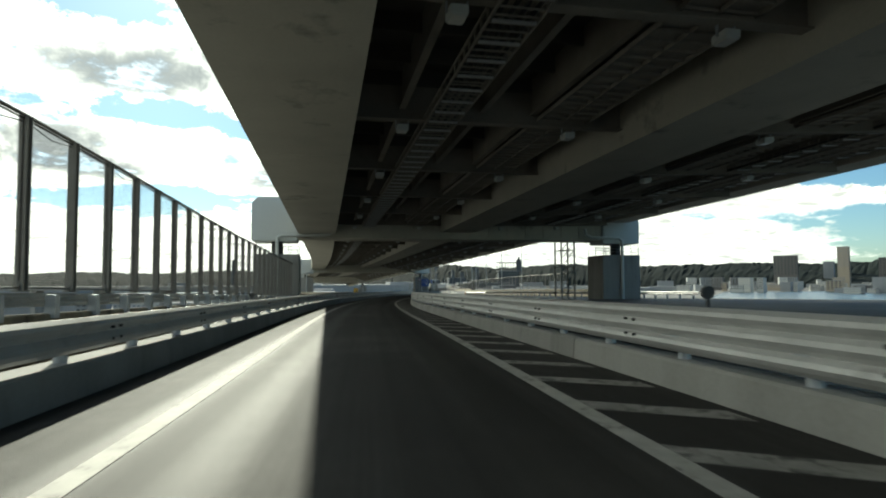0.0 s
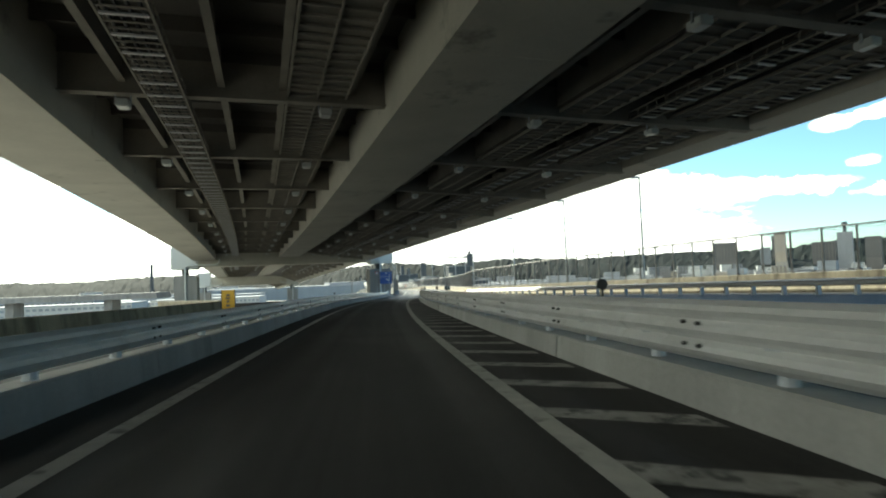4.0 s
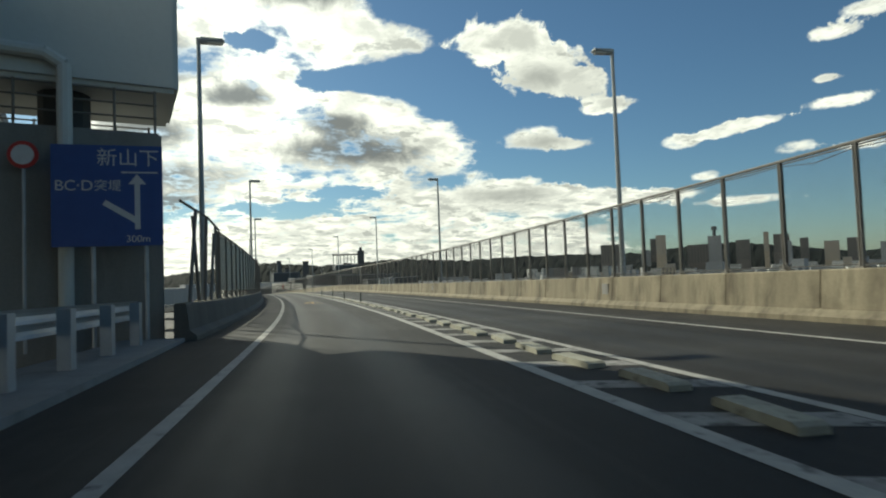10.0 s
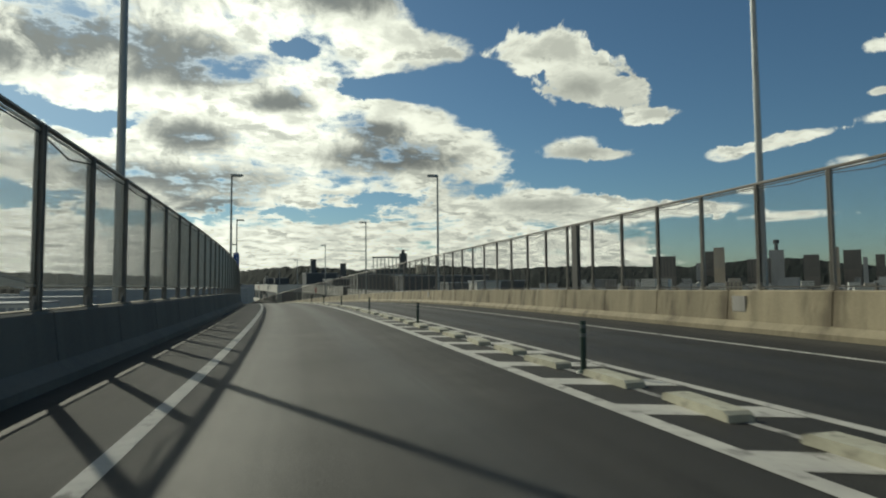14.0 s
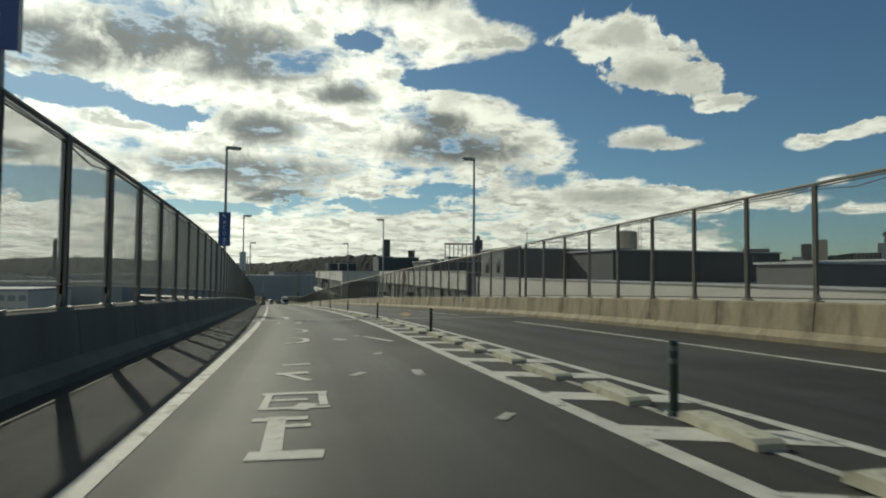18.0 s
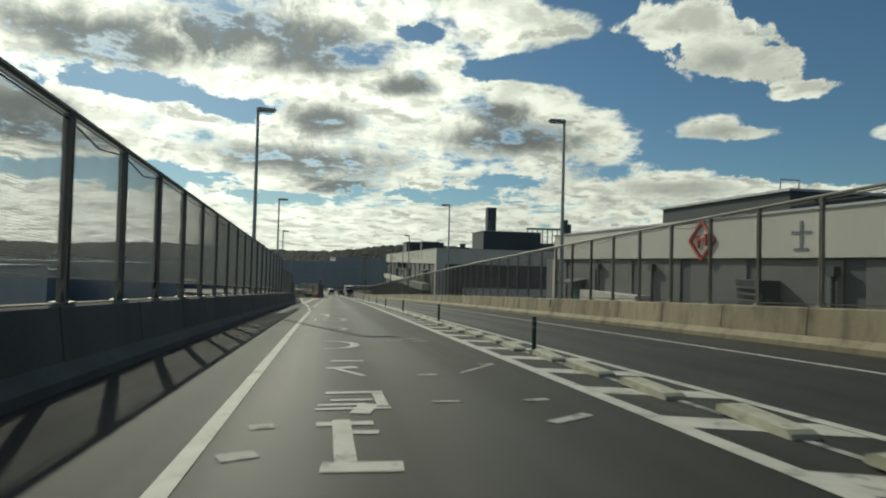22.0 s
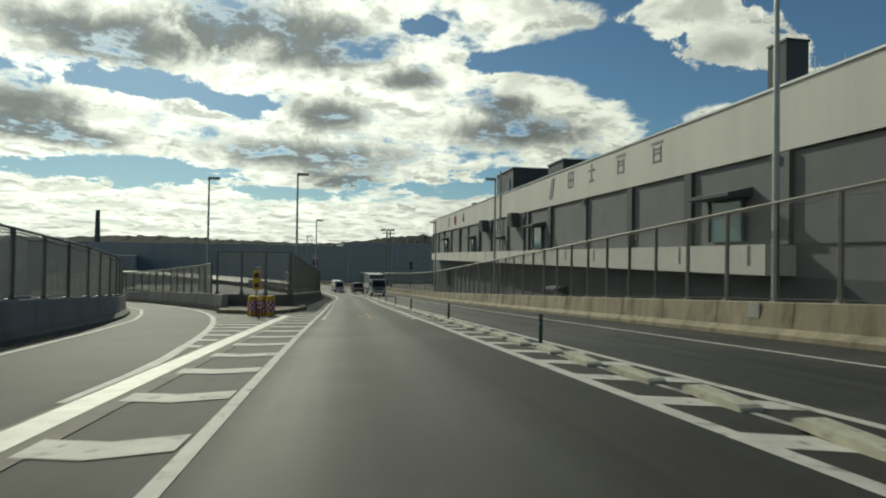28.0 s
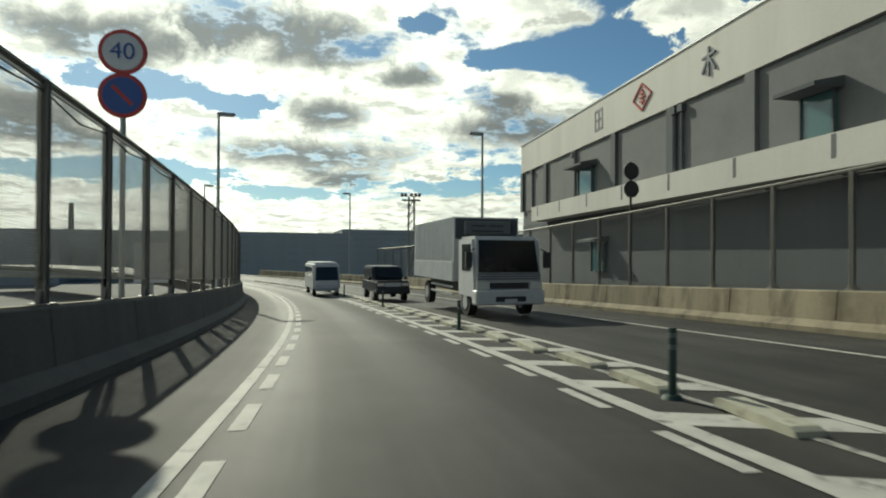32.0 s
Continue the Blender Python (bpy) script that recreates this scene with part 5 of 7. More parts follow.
def pier(yc, left, right, low, top, ped, ped_left, ped_right):
    p = tagged(new("viaduct_pier"), "pale steel portal pier with a white crossbeam on grey pedestals", "bridge pier", "piers of the viaduct")
    prof = [(0.0, low), (0.0, top - 0.7), (0.6, top - 0.05), (4.7, top), (4.7, low)]
    for q in ([(left + x, z) for x, z in prof], [(right - x, z) for x, z in prof][::-1]):
        bm = bmesh.new()
        rings = [[bm.verts.new((x, y, z)) for x, z in q] for y in (yc - 1.9, yc + 1.9)]
        for i in range(len(q)):
            bm.faces.new((rings[0][i], rings[0][(i + 1) % len(q)], rings[1][(i + 1) % len(q)], rings[1][i]))
        bm.faces.new(rings[0])
        bm.faces.new(rings[1][::-1])
        bmesh.ops.bevel(bm, geom=bm.edges[:], offset=0.12, segments=2, affect="EDGES")
        dlink("beam_end", bm, PIER, p, "white painted rounded beam end", False)
    dboxes("crossbeam", GIRDER, p, (left + 4.75, right - 4.75, yc - 1.5, yc + 1.5, low + 0.4, low + 3.6), label="pale stained crossbeam", bend=False)
    x = left + 6
    while x < right - 5:
        dboxes("stiffener", GIRDER, p, (x - 0.03, x + 0.03, yc - 1.62, yc - 1.5, low + 0.45, low + 3.5), bend=False)
        x += 2.2
    dboxes("flange", GIRDER, p, (left + 4.75, right - 4.75, yc - 1.75, yc + 1.75, low + 0.35, low + 0.4), bend=False)
    for x0, x1 in (ped_left, ped_right):
        xc = (x0 + x1) / 2
        dboxes("pedestal", CONCRETE_GREY, p, (x0, x1, yc - 1.9, yc + 2.2, -34, ped), label="grey concrete pedestal", bevel=0.06, bend=False)
        bm = bmesh.new()
        tube(bm, (xc - 0.1, yc - 0.6, ped), (xc - 0.1, yc - 0.6, low + 0.05), 0.62, 12)
        dlink("bearing_column", bm, DARK, p, "", False)
        for px in (x0 + 0.15, x0 + 1.1, xc, x1 - 1.1, x1 - 0.15):
            for py in (yc - 1.8, yc + 2.1):
                bm = bmesh.new()
                tube(bm, (px, py, ped), (px, py, ped + 1.15), 0.035, 6)
                dlink("rail_post", bm, FENCE, p, "", False)
        for z in (ped + 1.1, ped + 0.75, ped + 0.4):
            for py in (yc - 1.8, yc + 2.1):
                bm = bmesh.new()
                tube(bm, (x0 + 0.1, py, z), (x1 - 0.1, py, z), 0.025, 6)
                dlink("hand_rail", bm, FENCE, p, "", False)
        bm = bmesh.new()
        sgn = -1 if x0 < 0 else 1
        inner = left + 8.5 if x0 < 0 else right - 7.0
        pipe_x = xc
        pts = [(inner, yc - 1.9, low + 1.7), (inner + sgn * 0.1, yc - 2.0, low + 1.0), (inner + sgn * 0.7, yc - 2.0, low + 0.7), (pipe_x - sgn * 0.4, yc - 2.1, low + 0.6), (pipe_x, yc - 2.1, low + 0.35), (pipe_x, yc - 2.1, ped + 0.1), (pipe_x, yc - 2.1, -20)]
        for a, b in zip(pts, pts[1:]):
            tube(bm, a, b, 0.17, 10)
        dlink("drain_pipe", bm, PIER, p, "pale drain pipe", False)
    return p


pier(-13.0, -16.6, 27.8, -1.15, 3.6, -2.5, (-16.2, -11.7), (23.0, 27.8))
pier(111.0, -17.5, 24.3, -2.0, 2.6, -3.15, (-17.0, -13.0), (19.5, 23.85))
pier(232.0, -25.0, 12.5, -4.6, 1.0, -6.5, (-24.5, -20.5), (8.0, 12.0))
# ladder tower beside the first pier
tower = tagged(new("stair_tower"), "dark steel stair tower beside the viaduct pier", "stair tower")
for dx in (0, 1.6):
    for dy in (0, 1.8):
        dboxes("upright", FENCE, tower, (18.4 + dx - 0.08, 18.4 + dx + 0.08, -12.5 + dy - 0.08, -12.5 + dy + 0.08, -30, 0.8))
z = -8.0
while z < 0.5:
    dboxes("landing", FENCE, tower, (18.3, 20.1, -12.6, -10.6, z, z + 0.05))
    bm = bmesh.new()
    tube(bm, (18.5, -12.4, z), (19.9, -12.4, z + 1.9), 0.05, 5)
    tube(bm, (18.5, -12.4, z + 1.0), (19.9, -12.4, z + 2.8), 0.03, 5)
    dlink("stair_flight", bm, FENCE, tower)
    z += 2.0

# ---- the blue road sign beside the second pier ----
def letters(text, size, material, parent, m, name="lettering", label=""):
    cu = bpy.data.curves.new(name, "FONT")
    cu.body, cu.size, cu.align_x, cu.align_y, cu.extrude = text, size, "CENTER", "CENTER", 0.004
    tmp = new("tmp", cu)
    me = bpy.data.meshes.new_from_object(tmp.evaluated_get(bpy.context.evaluated_depsgraph_get()))
    bpy.data.objects.remove(tmp)
    bpy.data.curves.remove(cu)
    ob = new(name, me)
    me.materials.clear()
    me.materials.append(material)
    ob.parent = parent
    ob.matrix_local = m
    if label:
        ob["label"] = label
    return ob


FACE = Matrix.Rotation(radians(90), 4, "X")      # lettering upright, facing back along the road
sign = tagged(new("road_sign"), "blue road sign with white arrows on two posts", "road sign")
sign.matrix_world = spot(188.5, -4.75, -0.08, 4)
boxes("board", BLUE, sign, (-1.2, 1.2, 0, 0.05, 2.5, 4.95), label="blue sign board")
for x in (-0.35, 0.8):
    bm = bmesh.new()
    tube(bm, (x, 0.1, 0.0), (x, 0.1, 4.8), 0.05, 8)
    link("post", bm, STEEL, sign)
letters("新山下", 0.46, SIGN_WHITE, sign, Matrix.Translation((0.45, -0.012, 4.62)) @ FACE)
letters("300m", 0.24, SIGN_WHITE, sign, Matrix.Translation((0.65, -0.012, 2.66)) @ FACE)
boxes("arrow", SIGN_WHITE, sign, (0.58, 0.70, -0.01, -0.004, 2.9, 4.05), (0.30, 1.1, -0.01, -0.004, 4.27, 4.31))
bm = bmesh.new()
bm.faces.new([bm.verts.new((x, -0.008, z)) for x, z in ((0.44, 4.0), (0.84, 4.0), (0.64, 4.25))])
bm.faces.new([bm.verts.new((x, -0.008, z)) for x, z in ((0.58, 3.05), (0.58, 3.22), (-0.05, 3.62), (-0.12, 3.5))])
link("arrow", bm, SIGN_WHITE, sign)
letters("BC·D", 0.36, SIGN_WHITE, sign, Matrix.Translation((-0.72, -0.012, 3.95)) @ FACE)
letters("突堤", 0.30, SIGN_WHITE, sign, Matrix.Translation((0.0, -0.012, 3.95)) @ FACE)
ring = tagged(new("round_sign"), "round white sign with a red ring", "road sign")
ring.matrix_world = spot(188.6, -6.6, 4.65)
bm = bmesh.new()
tube(bm, (0, 0, 0), (0, 0.03, 0), 0.33, 24)
link("plate", bm, RED, ring)
bm = bmesh.new()
tube(bm, (0, -0.012, 0), (0, 0.0, 0), 0.24, 24)
link("face", bm, SIGN_WHITE, ring)
bm = bmesh.new()
tube(bm, (0, 0.05, -4.7), (0, 0.05, 0.3), 0.04, 8)
link("post", bm, STEEL, ring)


# ---- street lamps ----
def street_lamp(m, side, label, tall=10.1, sign=None):
    lamp = tagged(new("street_lamp"), label, "street lamp", "street lamps along the ramp")
    bm = bmesh.new()
    tube(bm, (0, 0, 0.0), (0, 0, tall - 0.15), 0.11, 10, 0.065)
    link("pole", bm, POLE, lamp)
    boxes("base_plate", STEEL, lamp, (-0.2, 0.2, -0.2, 0.2, 0.0, 0.04))
    bm = bmesh.new()
    v = box(bm, 0.02, 0.86, -0.17, 0.17, tall - 0.17, tall + 0.03)
    for i in (1, 3):
        v[i].co.z += 0.05
    for i in (5, 7):
        v[i].co.z -= 0.02
    bmesh.ops.bevel(bm, geom=bm.edges[:], offset=0.05, segments=2, affect="EDGES")
    bmesh.ops.scale(bm, vec=(side, 1, 1), verts=bm.verts)
    bmesh.ops.recalc_face_normals(bm, faces=bm.faces)
    link("head", bm, POLE, lamp, "grey lamp head")
    bm = bmesh.new()
    box(bm, *sorted((side * 0.3, side * 0.78)), -0.12, 0.12, tall - 0.17, tall - 0.13)
    link("lens", bm, LAMP_GLASS, lamp)
    bm = bmesh.new()
    tube(bm, (0, 0, tall - 0.2), (0, 0, tall + 0.02), 0.08, 10)
    link("collar", bm, POLE, lamp)
    if sign:
        face, ink = (BLUE, SIGN_WHITE) if sign == "blue" else (SIGN_WHITE, BARS)
        boxes("banner_board", face, lamp, (-0.34, 0.3, -0.17, -0.12, 4.05, 6.1), label="tall lettered board on the pole")
        boxes("banner_rim", STEEL, lamp, (-0.36, -0.34, -0.175, -0.115, 4.03, 6.12), (0.3, 0.32, -0.175, -0.115, 4.03, 6.12))
        for letter, z in (("B", 5.47), ("C", 5.17), ("D", 4.8)):
            letters(letter, 0.30, ink, lamp, Matrix.Translation((-0.02, -0.178, z)) @ FACE)
        boxes("lettering_bar", ink, lamp, (-0.12, 0.1, -0.178, -0.172, 4.45, 4.48), (-0.03, 0.01, -0.178, -0.172, 4.35, 4.58), (-0.12, 0.1, -0.178, -0.172, 4.36, 4.39))
        boxes("lettering_bar", ink, lamp, (-0.12, 0.1, -0.178, -0.172, 4.24, 4.27), (-0.03, 0.01, -0.178, -0.172, 4.1, 4.28), (-0.12, 0.1, -0.178, -0.172, 4.12, 4.15))
        bm = bmesh.new()
        bm.faces.new([bm.verts.new((x, -0.178, z)) for x, z in ((-0.16, 5.98), (0.0, 5.95), (-0.04, 5.9), (0.08, 5.78), (0.04, 5.74), (-0.08, 5.86), (-0.12, 5.82))])
        link("banner_arrow", bm, ink, lamp)
    lamp.matrix_world = m
    return lamp


RIGHT_LAMPS = (119.5, 132.4, 146.9, 164.7, 193.5, 221.0, 249.6, 280.6, 309.5, 338.4, 369.1, 398.2, 427.6, 458.8, 488.4, 518.6, 548.9, 579, 609)
first = street_lamp(spot(164.7, 11.55, 0.0), -1, "tall grey street lamp behind the sunlit parapet")
for s in RIGHT_LAMPS:
    if s != 164.7:
        copy_thing(first, spot(s, wall_r(s) + (0.85 if s < 380 else 0.7)))
first = street_lamp(spot(194.5, -3.62), 1, "tall grey street lamp behind the shaded parapet")
for s in (222.5, 250.8, 284.0, 399.9, 549.8, 579, 609):
    copy_thing(first, spot(s, -3.62))
copy_thing(first, spot(428.5, -5.05))
copy_thing(first, spot(458.2, exit_left(458.2) - 1.7))
copy_thing(first, spot(519.5, -3.6))
copy_thing(first, spot(522.4, -10.65))
banner = street_lamp(spot(339.7, -3.62), 1, "tall grey street lamp with a dark blue lettered board", sign="blue")
copy_thing(banner, spot(310.5, -3.62))
street_lamp(spot(369.7, -3.62), 1, "tall grey street lamp with a pale lettered board", sign="pale")

# square cover plates in the parapet below the lamps
wall = bpy.data.objects["wall_right"]
bm = bmesh.new()
box(bm, -0.02, 0.02, -0.22, 0.22, 0.0, 0.4)
plate_me = link("cover_plate", bm, CONCRETE_GREY, wall)
plate_me.matrix_local = spot(164.7, wall_r(164.7) + 0.05, 0.5)
for s in RIGHT_LAMPS:
    if s != 164.7:
        shared("cover_plate", plate_me.data, wall, spot(s, wall_r(s) + 0.05, 0.5))

# ---- lane blocks and marker posts in the hatched strip ----
bm = bmesh.new()
prof = ((-0.52, 0.0), (0.52, 0.0), (0.51, 0.065), (0.45, 0.09), (-0.45, 0.09), (-0.51, 0.065))
rings = [[bm.verts.new((x, y * 1.0, z)) for y, z in prof] for x in (-0.13, 0.13)]
for i in range(6):
    bm.faces.new((rings[0][i], rings[0][(i + 1) % 6], rings[1][(i + 1) % 6], rings[1][i]))
bm.faces.new(rings[0][::-1])
bm.faces.new(rings[1])
bmesh.ops.recalc_face_normals(bm, faces=bm.faces)
block = tagged(link("lane_block", bm, RUBBER), "worn cream resin block fixed in the hatched strip", "lane divider", "blocks between the lanes")
s, blocks_at = 154.5, []
while s < 620:
    if not 326.8 < s < 329.8 and not 173.3 < s < 176.0:
        blocks_at.append(s)
    s += 1.75
block.matrix_world = spot(blocks_at[0], 3.62 + STRIP(blocks_at[0]), 0.006)
for k, s in enumerate(blocks_at[1:]):
    copy_thing(block, spot(s, 3.62 + STRIP(s) + 0.05 * math.sin(k * 2.4), 0.006, 4 * math.sin(k * 1.7)))


def marker(m):
    p = tagged(new("marker_post"), "dark green flexible marker post standing between the blocks", "marker post", "marker posts between the lanes")
    bm = bmesh.new()
    tube(bm, (0, 0, 0.03), (0, 0, 0.72), 0.042, 10)
    link("post", bm, GREEN, p)
    bm = bmesh.new()
    tube(bm, (0, 0, 0.0), (0, 0, 0.045), 0.11, 12, 0.08)
    link("foot", bm, GREEN, p)
    for z in (0.5, 0.62):
        bm = bmesh.new()
        tube(bm, (0, 0, z), (0, 0, z + 0.05), 0.045, 10)
        link("band", bm, plain("band_grey", (0.10, 0.12, 0.12)), p)
    p.matrix_world = m
    return p


first = marker(spot(213.0, 3.70 + STRIP(213.0), 0.0))
for s in (551.0, 559.3, 570.0, 581.0, 592.0):
    copy_thing(first, spot(s, 3.5, 0, 40 * s))
s = 223.5
while s < 542:
    copy_thing(first, spot(s + (1.4 if 500 < s < 525 else 0), 3.70 + STRIP(s) + 0.06 * math.sin(s), 0, 40 * s))
    s += 10.5

# small round reflectors on the guard rails
def reflector(s, d, h):
    r = tagged(new("reflector"), "small dark round reflector on a stem on the guard rail", "reflector", "reflectors on the guard rails")
    bm = bmesh.new()
    tube(bm, (0, -0.02, 0.13), (0, 0.03, 0.13), 0.075, 12)
    link("disc", bm, DARK, r)
    bm = bmesh.new()
    tube(bm, (0, 0, -0.06), (0, 0, 0.1), 0.025, 6)
    link("stem", bm, DARK, r)
    r.matrix_world = spot(s, d, h)


for s in (6, 30, 54, 78, 102, 126, 149):
    reflector(s, KERB_R(s) + 0.22, 1.0)
for s in (18, 66, 114, 150):
    reflector(s, -3.42, 0.9)

km = tagged(new("distance_sign"), "small dark plate with number 39 behind the guard rail", "road sign")
km.matrix_world = spot(111.0, 4.72, -0.14)
boxes("plate", mat("plate_green", (0.02, 0.06, 0.08), None, 0.5), km, (-0.2, 0.2, -0.02, 0.02, 1.09, 1.33))
bm = bmesh.new()
tube(bm, (0, 0.05, 0), (0, 0.05, 1.62), 0.035, 8)
link("post", bm, DARK, km)
km2 = tagged(new("distance_sign"), "small dark plate on a post at the rail end", "road sign")
km2.matrix_world = spot(151.8, 3.62, 0.0)
boxes("plate", DARK, km2, (-0.19, 0.19, -0.02, 0.02, 1.12, 1.32))
boxes("plate_face", mat("plate_blue", (0.02, 0.05, 0.09), None, 0.5), km2, (-0.15, 0.15, -0.026, -0.021, 1.15, 1.29))
bm = bmesh.new()
tube(bm, (0, 0.05, 0), (0, 0.05, 1.45), 0.03, 8)
link("post", bm, DARK, km2)
letters("39", 0.2, SIGN_WHITE, km, Matrix.Translation((0, -0.03, 1.21)) @ FACE)


def drum_group(m, label, n=3):
    g = tagged(new("crash_cushion"), label, "crash cushion")
    for i in range(n):
        x = (i - (n - 1) / 2) * 0.40
        bm = bmesh.new()
        lift = 0.05 * (i % 2)
        bm = bmesh.new()
        tube(bm, (x, lift, 0), (x, lift, 0.9), 0.195, 20, 0.19)
        drum = link("drum", bm, YELLOW, g, "yellow resin drum")
        bm = bmesh.new()
        tube(bm, (x, lift, 0.9), (x, lift, 0.95), 0.17, 16, 0.12)
        part("cap", bm, YELLOW, drum)
        bm = bmesh.new()
        tube(bm, (x, lift, 0.2), (x, lift, 0.72), 0.199, 20, 0.199)
        part("white_band", bm, SIGN_WHITE, drum, "white reflecting band")
        for r in range(4):
            for c in range(12):
                if (r + c) % 2 == 0:
                    bm = bmesh.new()
                    ring = [[bm.verts.new((x + q * math.sin(math.tau * (c + u) / 12), lift - q * math.cos(math.tau * (c + u) / 12), 0.2 + 0.13 * (r + v))) for u, v in ((0, 0), (0.5, 0), (1, 0), (1, 1), (0.5, 1), (0, 1))] for q in (0.196, 0.2035)]
                    bm.faces.new((ring[1][0], ring[1][1], ring[1][4], ring[1][5]))
                    bm.faces.new((ring[1][1], ring[1][2], ring[1][3], ring[1][4]))
                    for a in range(6):
                        bm.faces.new((ring[0][a], ring[0][(a + 1) % 6], ring[1][(a + 1) % 6], ring[1][a]))
                    part("check", bm, RED, drum)
    g.matrix_world = m
    return g


drum_group(spot(501.9, -3.74), "yellow drums with red and white checks before the wall", 3)
drum_group(spot(502.4, -3.78), "second row of yellow drums before the dividing wall", 3)
drum_group(spot(158.8, 9.9), "yellow drum with red checks at the end of a guard rail", 1)
warn = tagged(new("warning_board"), "yellow warning board with worn dark marks beside the carriageway", "warning board")
boxes("board", YELLOW, warn, (-0.4, 0.4, -0.04, 0.04, 0.3, 1.75), label="yellow board", bevel=0.02)
boxes("rim", DARK, warn, (-0.44, -0.4, -0.05, 0.05, 0.28, 1.78), (0.4, 0.44, -0.05, 0.05, 0.28, 1.78), (-0.44, 0.44, -0.05, 0.05, 1.75, 1.79))
for z0, z1, w in ((1.38, 1.5, 0.12), (1.2, 1.3, 0.16), (0.98, 1.12, 0.1), (0.72, 0.86, 0.14), (0.5, 0.58, 0.1)):
    boxes("worn_mark", CONCRETE_SHADE_AND_MARK, warn, (-w, w * 0.8, -0.046, -0.041, z0, z1))
for x in (-0.5, 0.5):
    boxes("weight", YELLOW, warn, (x - 0.2, x + 0.2, -0.25, 0.25, 0.0, 0.3), bevel=0.03)
warn.matrix_world = spot(108.8, -9.6, -0.25)
blink = tagged(new("warning_lamp"), "yellow warning lamp on a post behind the drums", "warning lamp")
boxes("lamp_box", YELLOW, blink, (-0.17, 0.17, -0.1, 0.1, 1.02, 1.95), bevel=0.03)
for z in (1.24, 1.72):
    bm = bmesh.new()
    tube(bm, (0, -0.1, z), (0, -0.14, z), 0.13, 16, 0.12)
    link("lens", bm, DARK, blink, "dark round lamp lens")
boxes("solar_panel", DARK, blink, (-0.2, 0.2, -0.16, 0.16, 2.07, 2.1))
bm = bmesh.new()
tube(bm, (0, 0.02, 0), (0, 0.02, 2.08), 0.05, 8)
link("post", bm, POLE, blink)
blink.matrix_world = spot(503.6, -4.2, 0.2)
cone = tagged(new("marker_post"), "dark red marker post with white bands before the drums", "marker post", "marker posts before the drums")
bm = bmesh.new()
tube(bm, (0, 0, 0.03), (0, 0, 0.8), 0.045, 12)
link("post", bm, mat("post_red", (0.22, 0.04, 0.03), (0.12, 0.03, 0.025), 0.6), cone)
bm = bmesh.new()
tube(bm, (0, 0, 0), (0, 0, 0.03), 0.15, 14, 0.13)
link("base", bm, PAINT_OLD, cone)
for z in (0.45, 0.62):
    bm = bmesh.new()
    tube(bm, (0, 0, z), (0, 0, z + 0.07), 0.048, 12)
    link("reflective_band", bm, SIGN_WHITE, cone)
cone.matrix_world = spot(498.9, -3.4)
copy_thing(cone, spot(500.2, -3.47))


def round_signs(m, label):
    g = tagged(new("traffic_signs"), label, "traffic sign")
    bm = bmesh.new()
    tube(bm, (0, 0.06, 0), (0, 0.06, 6.1), 0.055, 8)
    link("post", bm, POLE, g)
    for z, colour, face in ((5.65, RED, SIGN_WHITE), (4.8, RED, BLUE)):
        bm = bmesh.new()
        tube(bm, (0, 0.0, z), (0, 0.025, z), 0.44, 28)
        plate = link("sign_plate", bm, colour, g)
        bm = bmesh.new()
        tube(bm, (0, -0.012, z), (0, 0.0, z), 0.36, 28)
        part("sign_face", bm, face, plate)
    letters("40", 0.46, BLUE, g, Matrix.Translation((0, -0.02, 5.65)) @ FACE)
    bm = bmesh.new()
    for sgn in (-1,):
        v = [bm.verts.new(p) for p in ((-0.2, -0.016, 4.95), (-0.15, -0.016, 5.0), (0.2, -0.016, 4.65), (0.15, -0.016, 4.6))]
        bm.faces.new(v)
    link("red_bar", bm, RED, g)
    g.matrix_world = m


round_signs(spot(558.2, -3.66, 0.06), "speed limit 40 sign above a blue round sign")
back = tagged(new("traffic_signs"), "two round signs seen from behind on a dark post", "traffic sign")
bm = bmesh.new()
tube(bm, (0, 0, 0.6), (0, 0, 5.4), 0.045, 8)
link("post", bm, DARK, back)
for z in (5.05, 4.4):
    bm = bmesh.new()
    tube(bm, (0, -0.05, z), (0, -0.03, z), 0.31, 24)
    link("sign_plate", bm, DARK, back)
back.matrix_world = spot(564, 11.4)
mini = tagged(new("notice_board"), "small white notice board beside the lane", "sign")
boxes("board", SIGN_WHITE, mini, (-0.35, 0.35, -0.02, 0.02, 1.2, 2.1))
boxes("post", STEEL, mini, (-0.04, 0.04, 0.02, 0.08, 0, 2.0))
mini.matrix_world = spot(560, -3.5)


# ---- warehouses ----
def building(name, label, corner, turn, length, depth, z_top, z_bot, material, group=""):
    """Its origin is the near corner on the road's side; y runs along the road, x away from it."""
    b = tagged(new(name), label, "warehouse", group)
    b.matrix_world = Matrix.Translation((corner[0], corner[1], 0)) @ Matrix.Rotation(radians(turn), 4, "Z")
    boxes("wall", material, b, (0.0, depth, 0.0, length, z_bot, z_top - 0.25), label="painted main walls")
    boxes("roof", DARK_WALL, b, (0.3, depth - 0.3, 0.3, length - 0.3, z_top - 0.25, z_top - 0.15))
    return b


